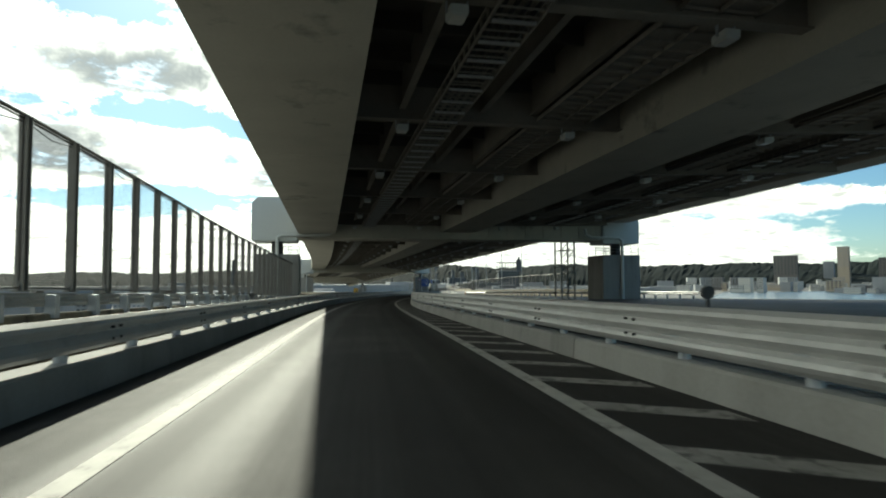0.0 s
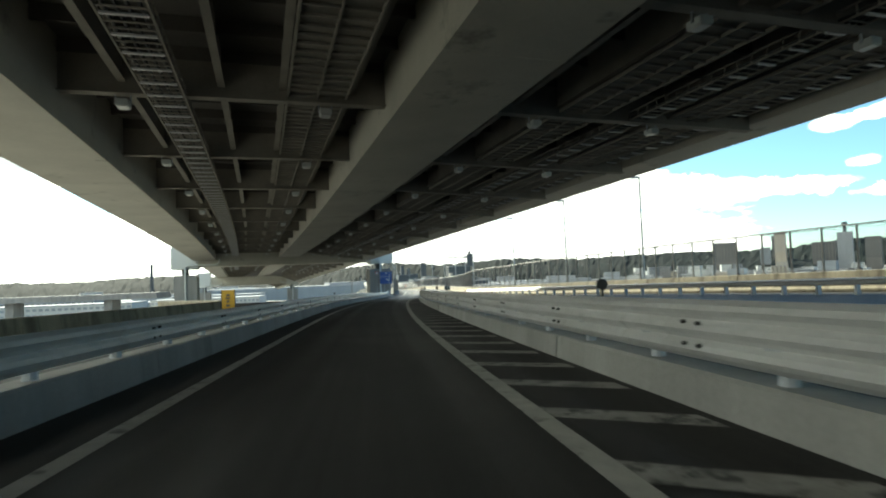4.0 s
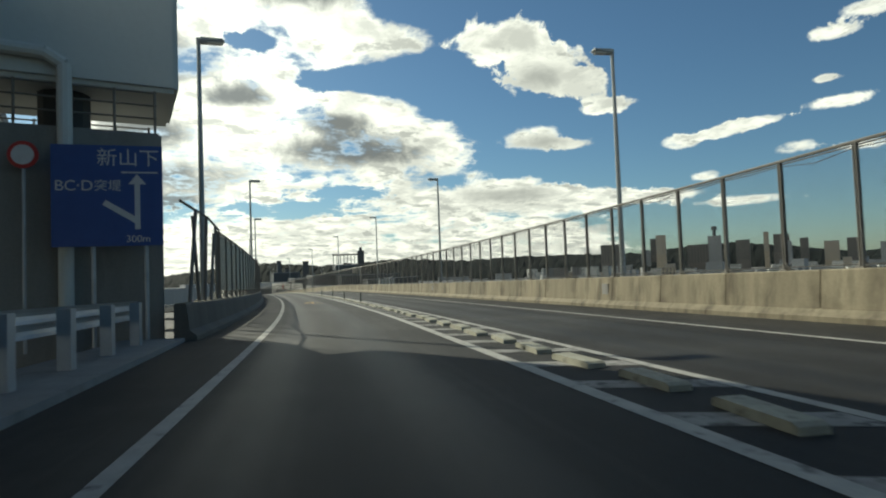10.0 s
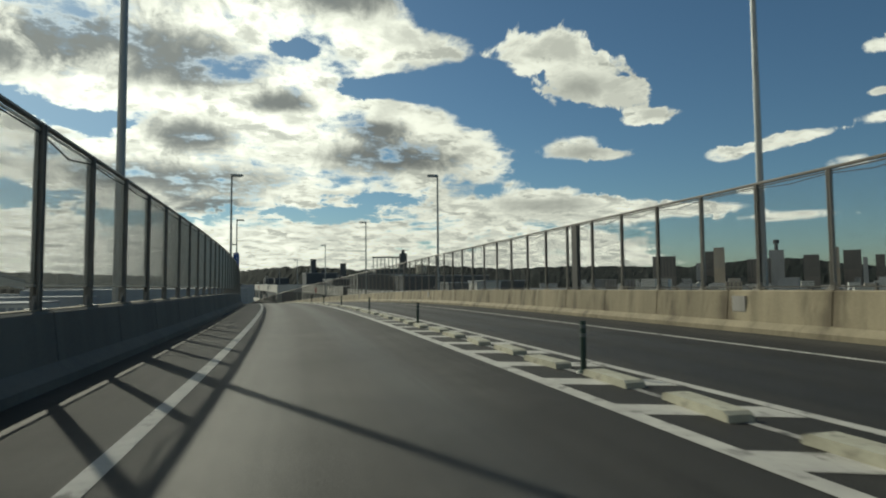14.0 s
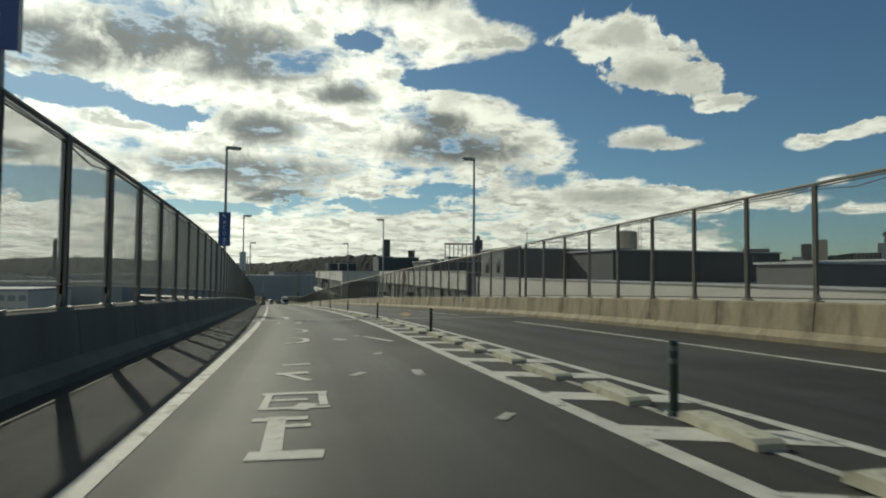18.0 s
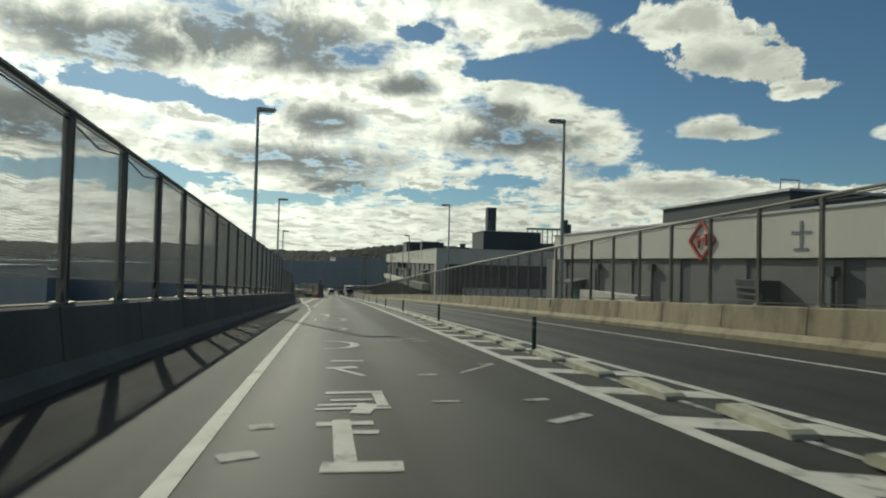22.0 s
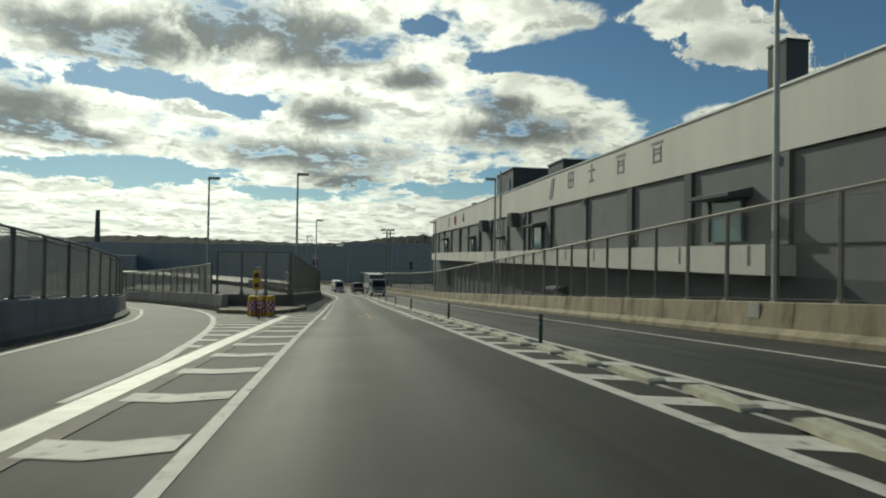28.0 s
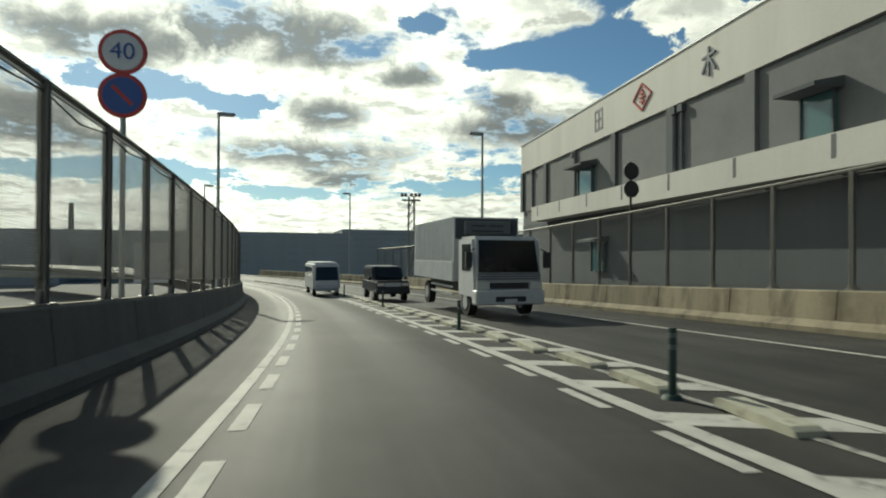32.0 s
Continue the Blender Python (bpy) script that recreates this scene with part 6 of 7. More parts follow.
def glyph_bars(parent, material, y, z, size, kind, x=-0.03):
    """Wall lettering as plain bars of its size and colour."""
    sets = {
        "a": ((-0.4, 0.4, 0.36, 0.46), (-0.4, 0.4, -0.46, -0.36), (-0.4, -0.3, -0.4, 0.4), (0.3, 0.4, -0.4, 0.4), (-0.3, 0.3, -0.05, 0.05), (-0.05, 0.05, -0.4, 0.4)),
        "b": ((-0.06, 0.06, -0.42, 0.5), (-0.4, 0.4, 0.08, 0.18), (-0.28, 0.28, -0.46, -0.36)),
        "c": ((-0.45, 0.45, 0.3, 0.4), (-0.3, 0.3, 0.05, 0.13), (-0.3, 0.3, -0.12, -0.04), (-0.32, -0.22, -0.46, 0.2), (0.22, 0.32, -0.46, 0.2), (-0.3, 0.3, -0.46, -0.38)),
    }
    boxes("lettering_bar", material, parent, *[(x, 0.0, y - b * size, y - a * size, z + c * size, z + d * size) for a, b, c, d in sets[kind]])


def downpipe(parent, y, z0, z1, x=-0.22):
    bm = bmesh.new()
    tube(bm, (x, y, z0), (x, y, z1), 0.11, 8)
    tube(bm, (x, y, z1), (0.05, y, z1 + 0.15), 0.13, 8)
    pipe = link("downpipe", bm, DARK_WALL, parent)
    bm = bmesh.new()
    box(bm, x - 0.22, 0.0, y - 0.25, y + 0.25, z1 + 0.0, z1 + 0.45)
    part("hopper", bm, DARK_WALL, pipe)


def canopy(parent, y, z, w=2.6, shutter=True):
    bm = bmesh.new()
    v = box(bm, -1.6, 0.0, y - w / 2, y + w / 2, z, z + 0.18)
    for i in (5, 7):
        v[i].co.z += 0.35
    roof = link("canopy", bm, DARK_WALL, parent, "dark sloping door canopy")
    if shutter:
        bm = bmesh.new()
        box(bm, -0.35, -0.02, y - w * 0.36, y + w * 0.36, z - 2.4, z - 0.02)
        part("shutter_housing", bm, TEAL_GLASS, roof, "teal shutter below the canopy")
        for q in (-0.38, 0.38):
            bm = bmesh.new()
            box(bm, -0.45, -0.35, y + w * (q - 0.02), y + w * (q + 0.02), z - 2.4, z)
            part("jamb", bm, DARK_WALL, roof)


def vent_box(parent, y, z):
    bm = bmesh.new()
    v = box(bm, -1.25, 0.0, y - 0.9, y + 0.9, z, z + 1.7)
    for i in (0, 2):
        v[i].co.x += 0.25
    hood = link("vent_hood", bm, DARK_WALL, parent, "dark projecting vent hood")
    bm = bmesh.new()
    for k in range(4):
        box(bm, -1.27, -1.2, y - 0.8, y + 0.8, z + 0.3 + k * 0.32, z + 0.36 + k * 0.32)
    part("louvre", bm, GREY_WALL, hood)


def small_window(parent, y, z, w=1.0, h=1.2):
    bm = bmesh.new()
    box(bm, -0.15, 0.0, y - w / 2, y + w / 2, z, z + h)
    win = link("window", bm, STEEL, parent)
    bm = bmesh.new()
    box(bm, -0.17, -0.15, y - w / 2 + 0.08, y + w / 2 - 0.08, z + 0.08, z + h - 0.08)
    part("pane", bm, GLASS, win)


# the long white and grey warehouse
W3 = building("warehouse", "long grey warehouse with a white fascia and loading ledge", (-53.0, 487.5), 13.4, 122, 45, -5.4, -32, GREY_WALL, "warehouses beside the ramp")
boxes("fascia", WHITE_WALL, W3, (-0.28, -0.0, 0.0, 122, -8.6, -5.4), (-0.28, 45.3, -0.28, 0.0, -8.6, -5.4), label="weathered white fascia")
boxes("coping", STEEL, W3, (-0.36, 0.1, -0.36, 122.2, -5.4, -5.28), (0.1, 45.3, -0.36, 0.1, -5.4, -5.28))
boxes("corner_pier", WHITE_WALL, W3, (-0.30, 1.7, -0.30, 1.7, -32, -8.6), label="white corner column")
boxes("corner_pier", WHITE_WALL, W3, (43.6, 45.35, -0.30, 1.6, -32, -8.6))
# Thin sheet in the darker wall tone, between the corner columns.
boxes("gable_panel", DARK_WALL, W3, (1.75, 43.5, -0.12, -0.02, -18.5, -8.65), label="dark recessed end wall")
boxes("gable_ledge", WHITE_WALL, W3, (5.5, 44.0, -1.6, -0.1, -15.2, -13.6))
W3_BAYS = (1.7, 9.2, 17.2, 24.7, 33.0, 41.9, 49.2, 58.0, 66.5, 74.0, 82.5, 90.0, 98.0, 106.0, 113.5, 121.5)
for k, (a, b) in enumerate(zip(W3_BAYS, W3_BAYS[1:])):
    boxes("wall_bay", GREY_WALL, W3, (-0.10, -0.02, a + 0.75, b - 0.15, -13.2, -8.7), label="weathered grey wall bay")
    boxes("pilaster", DARK_WALL if k % 3 else GREY_WALL, W3, (-0.34, -0.02, b - 0.10, b + 0.65, -13.2, -8.65))
for y in (10.0, 33.3, 50.2, 51.0, 73.4, 74.2, 89.0, 89.8, 106.4, 118.0):
    downpipe(W3, y, -13.2, -9.2)
boxes("ledge", WHITE_WALL, W3, (-1.7, 0.0, 9.0, 114, -14.75, -13.25), label="streaked white concrete loading ledge")
# Thin sheet in the darker wall tone, below the ledge.
boxes("ledge_wall", DARK_WALL, W3, (-0.06, -0.01, 2.0, 122, -32, -14.8))
for y in range(10, 114, 6):
    boxes("ledge_stain", GREY_WALL, W3, (-1.706, -1.70, y, y + 0.25, -14.3, -13.3))
for y in (13.8, 45.8, 103.5):
    canopy(W3, y, -10.6, 3.8)
canopy(W3, 78.4, -11.0, 2.4)
canopy(W3, 60.0, -11.6, 1.4, False)
for y in (54.0, 69.4):
    vent_box(W3, y, -10.2)
for y, z in ((64.6, -10.2), (58.2, -10.2)):
    small_window(W3, y, z, 1.8, 1.5)
for y in (17.0, 39.0, 101.0):
    for z in range(0, 1):
        canopy(W3, y, -17.2, 3.0)
for y, k in ((21.2, "c"), (26.5, "c"), (31.9, "b"), (36.6, "a")):
    glyph_bars(W3, BARS, y, -6.55, 1.7, k, -0.31)
glyph_bars(W3, BARS, 100.9, -7.0, 1.9, "a", -0.31)
for p in ((-0.6, 0.3, 0.6, 0.4), (0, -0.85, 0, 0.85), (0.05, 0.35, -0.6, -0.6), (-0.05, 0.35, 0.6, -0.6)):
    bm = bmesh.new()
    tube(bm, (-0.31, 86.2 - p[0], -6.95 + p[1]), (-0.31, 86.2 - p[2], -6.95 + p[3]), 0.1, 4)
    link("lettering_bar", bm, BARS, W3)
bm = bmesh.new()
for p in ((-1.25, 0, 0, 0.95), (0, 0.95, 1.25, 0), (1.25, 0, 0, -0.95), (0, -0.95, -1.25, 0), (-0.3, 0.3, 0.3, 0.3), (-0.4, 0.0, 0.4, 0.0), (-0.3, -0.3, 0.3, -0.3), (0, -0.55, 0, 0.55)):
    a, b = Vector((-0.31, 93.8 + p[0], -7.0 + p[1])), Vector((-0.31, 93.8 + p[2], -7.0 + p[3]))
    tube(bm, a, b, 0.09, 4)
link("emblem", bm, RED_BARS, W3, "red diamond outline emblem")
bm = bmesh.new()
v = box(bm, -0.32, -0.285, 41.5, 42.4, -7.9, -5.8)
for i in (4, 5, 6, 7):
    v[i].co.y -= 0.7
link("emblem", bm, BARS, W3, "slanted dark emblem bar")
for k, (x, y, z) in enumerate(((5.0, 24.0, "b"), (20.0, 0, "c"), (30.0, 0, "a"), (36.0, 0, "c"))):
    if k:
        bm = bmesh.new()
        for a, b, c, d in ((-0.8, 0.8, 0.6, 0.8), (-0.1, 0.1, -0.8, 0.8), (-0.8, 0.8, -0.8, -0.6)):
            box(bm, x + a, x + b, -0.31, -0.285, -7.0 + c, -7.0 + d)
        link("lettering_bar", bm, BARS, W3)


def penthouse(parent, x0, x1, y0, y1, z0, z1, material=DARK_WALL, windows=()):
    box_ob = boxes("penthouse", material, parent, (x0, x1, y0, y1, z0, z1), label="dark roof house")
    bm = bmesh.new()
    box(bm, x0 - 0.15, x1 + 0.15, y0 - 0.15, y1 + 0.15, z1, z1 + 0.15)
    part("roof_edge", bm, STEEL, box_ob)
    for y, z, w, h in windows:
        bm = bmesh.new()
        box(bm, x0 - 0.04, x0 - 0.01, y - w / 2, y + w / 2, z, z + h)
        part("pane", bm, GLASS, box_ob)


penthouse(W3, 0.4, 12.0, 57.9, 66.0, -5.4, -2.2, DARK_WALL, ((60.0, -4.9, 1.0, 1.5), (64.0, -4.9, 1.0, 1.5)))
penthouse(W3, 4.0, 9.0, 49.5, 54.5, -5.4, -2.3)
penthouse(W3, 15.0, 30.0, 20.0, 32.0, -5.4, -0.2)
penthouse(W3, 33.5, 44.0, 8.0, 20.0, -5.4, -2.4, GREY_WALL)
boxes("roof_box", DARK_WALL, W3, (1.5, 3.0, 86, 87.6, -5.4, -4.2), (2.0, 3.2, 36, 37.2, -5.4, -4.6))
chimney = boxes("chimney", DARK_WALL, W3, (19.2, 21.6, 32.2, 34.6, -5.4, 6.8), label="square dark chimney")
bm = bmesh.new()
box(bm, 19.1, 21.7, 32.1, 34.7, 6.8, 7.0)
part("chimney_cap", bm, DARK, chimney)
bm = bmesh.new()
for x, y in ((17.5, 24.0), (17.5, 26.5), (15.9, 25.2)):
    tube(bm, (x, y, -0.2), (x, y, 2.6), 0.04, 4)
link("aerial", bm, STEEL, W3)
bm = bmesh.new()
tube(bm, (-0.35, 61.4, -30), (-0.35, 61.4, -2.2), 0.12, 8)
link("white_pipe", bm, WHITE_WALL, W3, "white vertical pipe")

# the nearer warehouse with an emblem on its fascia
W2 = building("warehouse", "low warehouse with a white fascia and dark grey wall", (-23.6, 371.0), 14.4, 55.0, 34, -5.5, -32, DARK_WALL, "warehouses beside the ramp")
boxes("fascia", WHITE_WALL, W2, (-0.28, 0.0, 0.0, 55.0, -7.75, -5.5), label="weathered white fascia")
boxes("coping", STEEL, W2, (-0.36, 0.1, 0.0, 55.3, -5.5, -5.38))
boxes("corner_pier", WHITE_WALL, W2, (-0.30, 1.2, 54.3, 55.3, -32, -7.75), label="white corner column")
boxes("gable_wall", WHITE_WALL, W2, (0, 34, 55.05, 55.3, -9.0, -5.5))
for y in range(4, 54, 6):
    boxes("wall_bay", GREY_WALL, W2, (-0.08, -0.02, y + 0.5, y + 5.4, -14.5, -7.85))
for y in (7.0, 10.5, 22.9, 37.5, 45.5):
    downpipe(W2, y, -14.5, -8.6)
for y in (12.5, 49.5):
    canopy(W2, y, -10.0, 3.0)
vent_box(W2, 27.0, -10.6)
boxes("ledge", WHITE_WALL, W2, (-1.2, 0.0, 38.0, 47.0, -11.2, -10.4), label="short white concrete ledge")
glyph_bars(W2, BARS, 24.6, -6.75, 1.5, "b", -0.31)
glyph_bars(W2, BARS, 17.8, -6.8, 1.5, "a", -0.31)
bm = bmesh.new()
for p in ((-1.15, 0, 0, 1.15), (0, 1.15, 1.15, 0), (1.15, 0, 0, -1.15), (0, -1.15, -1.15, 0), (-0.35, -0.3, -0.35, 0.4), (0.35, -0.4, 0.35, 0.3), (-0.35, 0.1, 0.35, 0.1)):
    tube(bm, (-0.31, 32.0 + p[0], -6.7 + p[1]), (-0.31, 32.0 + p[2], -6.7 + p[3]), 0.13, 4)
link("emblem", bm, RED_BARS, W2, "red diamond emblem on the fascia")
penthouse(W2, 4.0, 16.0, 30.0, 43.0, -5.5, -3.7)
bm = bmesh.new()
for x, y in ((6, 33), (7.4, 33)):
    tube(bm, (x, y, -3.7), (x, y, -2.5), 0.05, 4)
tube(bm, (6, 33, -2.5), (7.4, 33, -2.5), 0.05, 4)
link("roof_ladder", bm, STEEL, W2)

# the first low building with the tank
W1 = building("warehouse", "low dark grey building with a white parapet and roof houses", (-7.6, 300.0), 12.0, 71.5, 45, -6.2, -32, WHITE_WALL, "warehouses beside the ramp")
boxes("parapet", WHITE_WALL, W1, (-0.3, 0.0, 0.0, 71.5, -10.0, -6.2), label="long white parapet wall")
boxes("coping", STEEL, W1, (-0.36, 0.05, 0.0, 71.5, -6.2, -6.08))
penthouse(W1, 0.3, 14.0, 63.4, 71.2, -6.4, -3.0, GREY_WALL, ((65.3, -5.6, 1.1, 1.5), (69.0, -5.6, 1.1, 1.5)))
penthouse(W1, 7.6, 27.0, 53.9, 63.0, -6.4, -3.4)
penthouse(W1, 10.0, 17.0, 34.0, 39.0, -6.4, -4.9, GREY_WALL)
penthouse(W1, 18.0, 26.0, 36.0, 44.0, -6.4, -4.6)
penthouse(W1, 9.0, 13.0, 20.0, 23.0, -6.4, -4.8, PALE_WALL)
bm = bmesh.new()
tube(bm, (4.0, 66.0, -3.0), (4.0, 66.0, -0.9), 0.04, 5)
tube(bm, (3.2, 66.0, -1.1), (4.8, 66.0, -1.1), 0.03, 4)
for k in range(5):
    tube(bm, (3.3 + 0.35 * k, 65.7, -1.1), (3.3 + 0.35 * k, 66.3, -1.1), 0.02, 4)
link("aerial", bm, STEEL, W1)
tank = tagged(new("water_tank"), "rusty cylindrical water tank on legs on the roof", "water tank")
tank.matrix_world = Matrix.Translation((-6.4, 364.0, -3.15)) @ Matrix.Scale(0.72, 4)
bm = bmesh.new()
tube(bm, (0, 0, 0.5), (0, 0, 3.1), 1.6, 24)
link("drum", bm, RUST, tank)
bm = bmesh.new()
tube(bm, (0, 0, 3.1), (0, 0, 3.4), 1.65, 24, 0.4)
link("lid", bm, RUST, tank)
for a in range(4):
    x, y = 1.3 * math.cos(a * 1.57 + 0.8), 1.3 * math.sin(a * 1.57 + 0.8)
    bm = bmesh.new()
    tube(bm, (x, y, -0.2), (x, y, 0.55), 0.09, 6)
    link("leg", bm, DARK, tank)
bm = bmesh.new()
tube(bm, (1.9, 0, 0), (1.9, 0, 3.9), 0.05, 5)
tube(bm, (2.3, 0, 0), (2.3, 0, 3.9), 0.05, 5)
link("ladder", bm, DARK, tank)

# ---- light mast and the long cladded building beyond the bend ----
mast = tagged(new("light_mast"), "dark lattice light mast with lamps on a top platform", "light mast")
mast.matrix_world = Matrix.Translation((-101.5, 664.0, -24))
for x in (-0.9, 0.9):
    for y in (-0.9, 0.9):
        bm = bmesh.new()
        tube(bm, (x, y, -5), (x * 0.6, y * 0.6, 18.5), 0.13, 6)
        link("leg", bm, FENCE, mast)
z = -4
while z < 18:
    bm = bmesh.new()
    for x in (-0.8, 0.8):
        tube(bm, (x, -0.8, z), (x * 0.95, 0.8, z + 2), 0.07, 4)
        tube(bm, (-0.8, x, z), (0.8, x * 0.95, z + 2), 0.07, 4)
    link("brace", bm, FENCE, mast)
    z += 2
boxes("platform", FENCE, mast, (-2.0, 2.0, -1.4, 1.4, 17.6, 17.8), (-2.0, 2.0, -1.4, -1.35, 18.7, 18.8), (-2.0, 2.0, 1.35, 1.4, 18.7, 18.8))
for x in (-1.9, -1.1, 0.2, 1.1, 1.9):
    bm = bmesh.new()
    box(bm, x - 0.3, x + 0.3, -1.7, -1.3, 18.4, 19.1)
    link("floodlight", bm, DARK, mast)


def far_building(x, y, turn, w, d, z_top, material, label, floors=0, cols=0, name="building", win=None):
    b = tagged(new(name), label, "building")
    b.matrix_world = Matrix.Translation((x, y, 0)) @ Matrix.Rotation(radians(turn), 4, "Z")
    boxes("wall", material, b, (-w / 2, w / 2, -d / 2, d / 2, -30, z_top))
    boxes("roof_edge", FAR_HAZE_GREY, b, (-w / 2 - 0.2, w / 2 + 0.2, -d / 2 - 0.2, d / 2 + 0.2, z_top, z_top + 0.6))
    if floors:
        bm = bmesh.new()
        for f in range(floors):
            z = z_top - 2.6 - f * 3.4
            if z < -26:
                break
            for c in range(cols):
                u = -w / 2 + w * (c + 0.5) / cols
                box(bm, u - w / cols * 0.32, u + w / cols * 0.32, -d / 2 - 0.15, -d / 2, z, z + 1.5)
            box(bm, -w / 2 - 0.15, -w / 2, -d * 0.42, d * 0.42, z, z + 1.5)
        tagged(link("window_set", bm, win or GLASS, b), kind="stuff")
    return b


far_building(-182, 812, 22, 240, 60, -9.5, BLUE_WALL, "long blue-grey cladded warehouse beyond the bend", 4, 34, win=FAR_HAZE_GREY)
far_building(-128, 850, 20, 70, 40, -6.5, FAR_HAZE_GREY, "dark flat building behind the long warehouse")
far_building(-330, 700, 30, 200, 60, -16, FAR_HAZE_GREY, "long pale shed with rows of windows", 3, 40, win=FAR_HAZE_GREY)
far_building(-260, 560, 20, 120, 40, -15, FAR_HAZE_GREY, "low dark shed beside the yard", 2, 24)
far_building(-420, 640, 10, 150, 60, -13, FAR_HAZE_GREY, "wide dark terminal building", 3, 30)
far_building(15, 849, 8, 30, 20, 9, DARK_WALL, "dark building with a roof frame", 6, 8)
frame_top = tagged(new("roof_frame"), "open dark steel frame on a distant roof", "roof frame")
frame_top.matrix_world = Matrix.Translation((15, 849, 9.6))
for x in range(-16, 17, 4):
    boxes("strut", FENCE, frame_top, (x - 0.4, x + 0.4, -8, -7, 0, 11))
boxes("top_beam", FENCE, frame_top, (-17, 17, -8.5, -6.5, 11, 12.6))
boxes("turret", DARK_WALL, frame_top, (12, 19, -9, 4, 0, 16), (14, 17, -5, 0, 16, 20))
for x, y, h, r in ((-33, 900, 16, 3.4), (-55, 905, 9, 2.6)):
    st = tagged(new("chimney"), "distant dark square chimney", "chimney")
    boxes("shaft", DARK_WALL, st, (x - r, x + r, y - r, y + r, -30, h))
    boxes("cap", DARK, st, (x - r - 0.4, x + r + 0.4, y - r - 0.4, y + r + 0.4, h, h + 1))
st = tagged(new("chimney"), "tall thin distant chimney", "chimney")
bm = bmesh.new()
tube(bm, (-560, 1180, -30), (-560, 1180, 40), 4, 10, 2.5)
link("shaft", bm, DARK_WALL, st)

# left of the viaduct: an elevated road on piers and pale sheds
high = tagged(new("elevated_road"), "distant pale elevated road on concrete piers", "bridge")
for k in range(9):
    a = Vector((-460 + 40 * k, 320 - 3 * k, -6))
    bm = bmesh.new()
    box(bm, a.x - 20, a.x + 20, a.y - 6, a.y + 6, a.z, a.z + 2.2)
    link("span", bm, CONCRETE_GREY, high)
    bm = bmesh.new()
    box(bm, a.x - 1.6, a.x + 1.6, a.y - 3, a.y + 3, -30, a.z)
    link("pillar", bm, CONCRETE_GREY, high)
for x, y, w, h, m in ((-240, 420, 90, -11, PALE_WALL), (-170, 470, 70, -11.5, PALE_WALL), (-330, 380, 80, -8, FAR_HAZE_GREY), (-230, 600, 110, -12, FAR_HAZE_GREY), (-420, 430, 80, -6, PALE_WALL)):
    far_building(x, y, 6, w, 24, h, m, "pale low harbour shed with window rows", 4, 26, win=FAR_HAZE_GREY)
for x, y in ((-110, 330), (-180, 320), (-255, 345)):
    far_building(x, y, 10, 16, 12, -14, FAR_HAZE_GREY, "small grey shed in the yard", 2, 5)

# parked vehicles in the yard
def parked_car(material):
    c = tagged(new("car"), "dark parked car in the yard below the ramp", "car", "cars parked in the yard")
    bm = bmesh.new()
    v = box(bm, -0.85, 0.85, -2.1, 2.1, 0.35, 0.85)
    w = box(bm, -0.75, 0.75, -1.3, 1.5, 0.85, 1.45)
    for i in (4, 5):
        w[i].co.y += 0.5
    for i in (6, 7):
        w[i].co.y -= 0.4
    bmesh.ops.bevel(bm, geom=bm.edges[:], offset=0.08, segments=1, affect="EDGES")
    link("body", bm, material, c)
    for x in (-0.8, 0.8):
        for y in (-1.3, 1.35):
            bm = bmesh.new()
            tube(bm, (x - 0.1, y, 0.32), (x + 0.1, y, 0.32), 0.32, 12)
            link("wheel", bm, TYRE, c)
    return c


car = parked_car(CAR_DARK)
car.matrix_world = Matrix.Translation((-135, 600, -29))
for k in range(44):
    copy_thing(car, Matrix.Translation((-140 - 2.9 * (k % 11) - 2 * (k // 11), 575 + 11 * (k // 11) + 1.2 * (k % 11), -29)) @ Matrix.Rotation(radians(20), 4, "Z"))
silver = parked_car(CAR_SILVER)
silver["label"] = "silver parked car in the yard below the ramp"
silver.matrix_world = Matrix.Translation((-131, 588, -29))
for k in range(16):
    copy_thing(silver, Matrix.Translation((-150 - 3.1 * k, 540 + 1.1 * k, -29)) @ Matrix.Rotation(radians(20), 4, "Z"))


# ---- oncoming vehicles ----
def wheel(parent, x, y, r, w=0.26):
    bm = bmesh.new()
    tube(bm, (x - w / 2, y, r), (x + w / 2, y, r), r, 18)
    t = link("wheel", bm, TYRE, parent)
    bm = bmesh.new()
    tube(bm, (x - w / 2 - 0.02, y, r), (x + w / 2 + 0.02, y, r), r * 0.55, 14)
    part("rim", bm, STEEL, t)


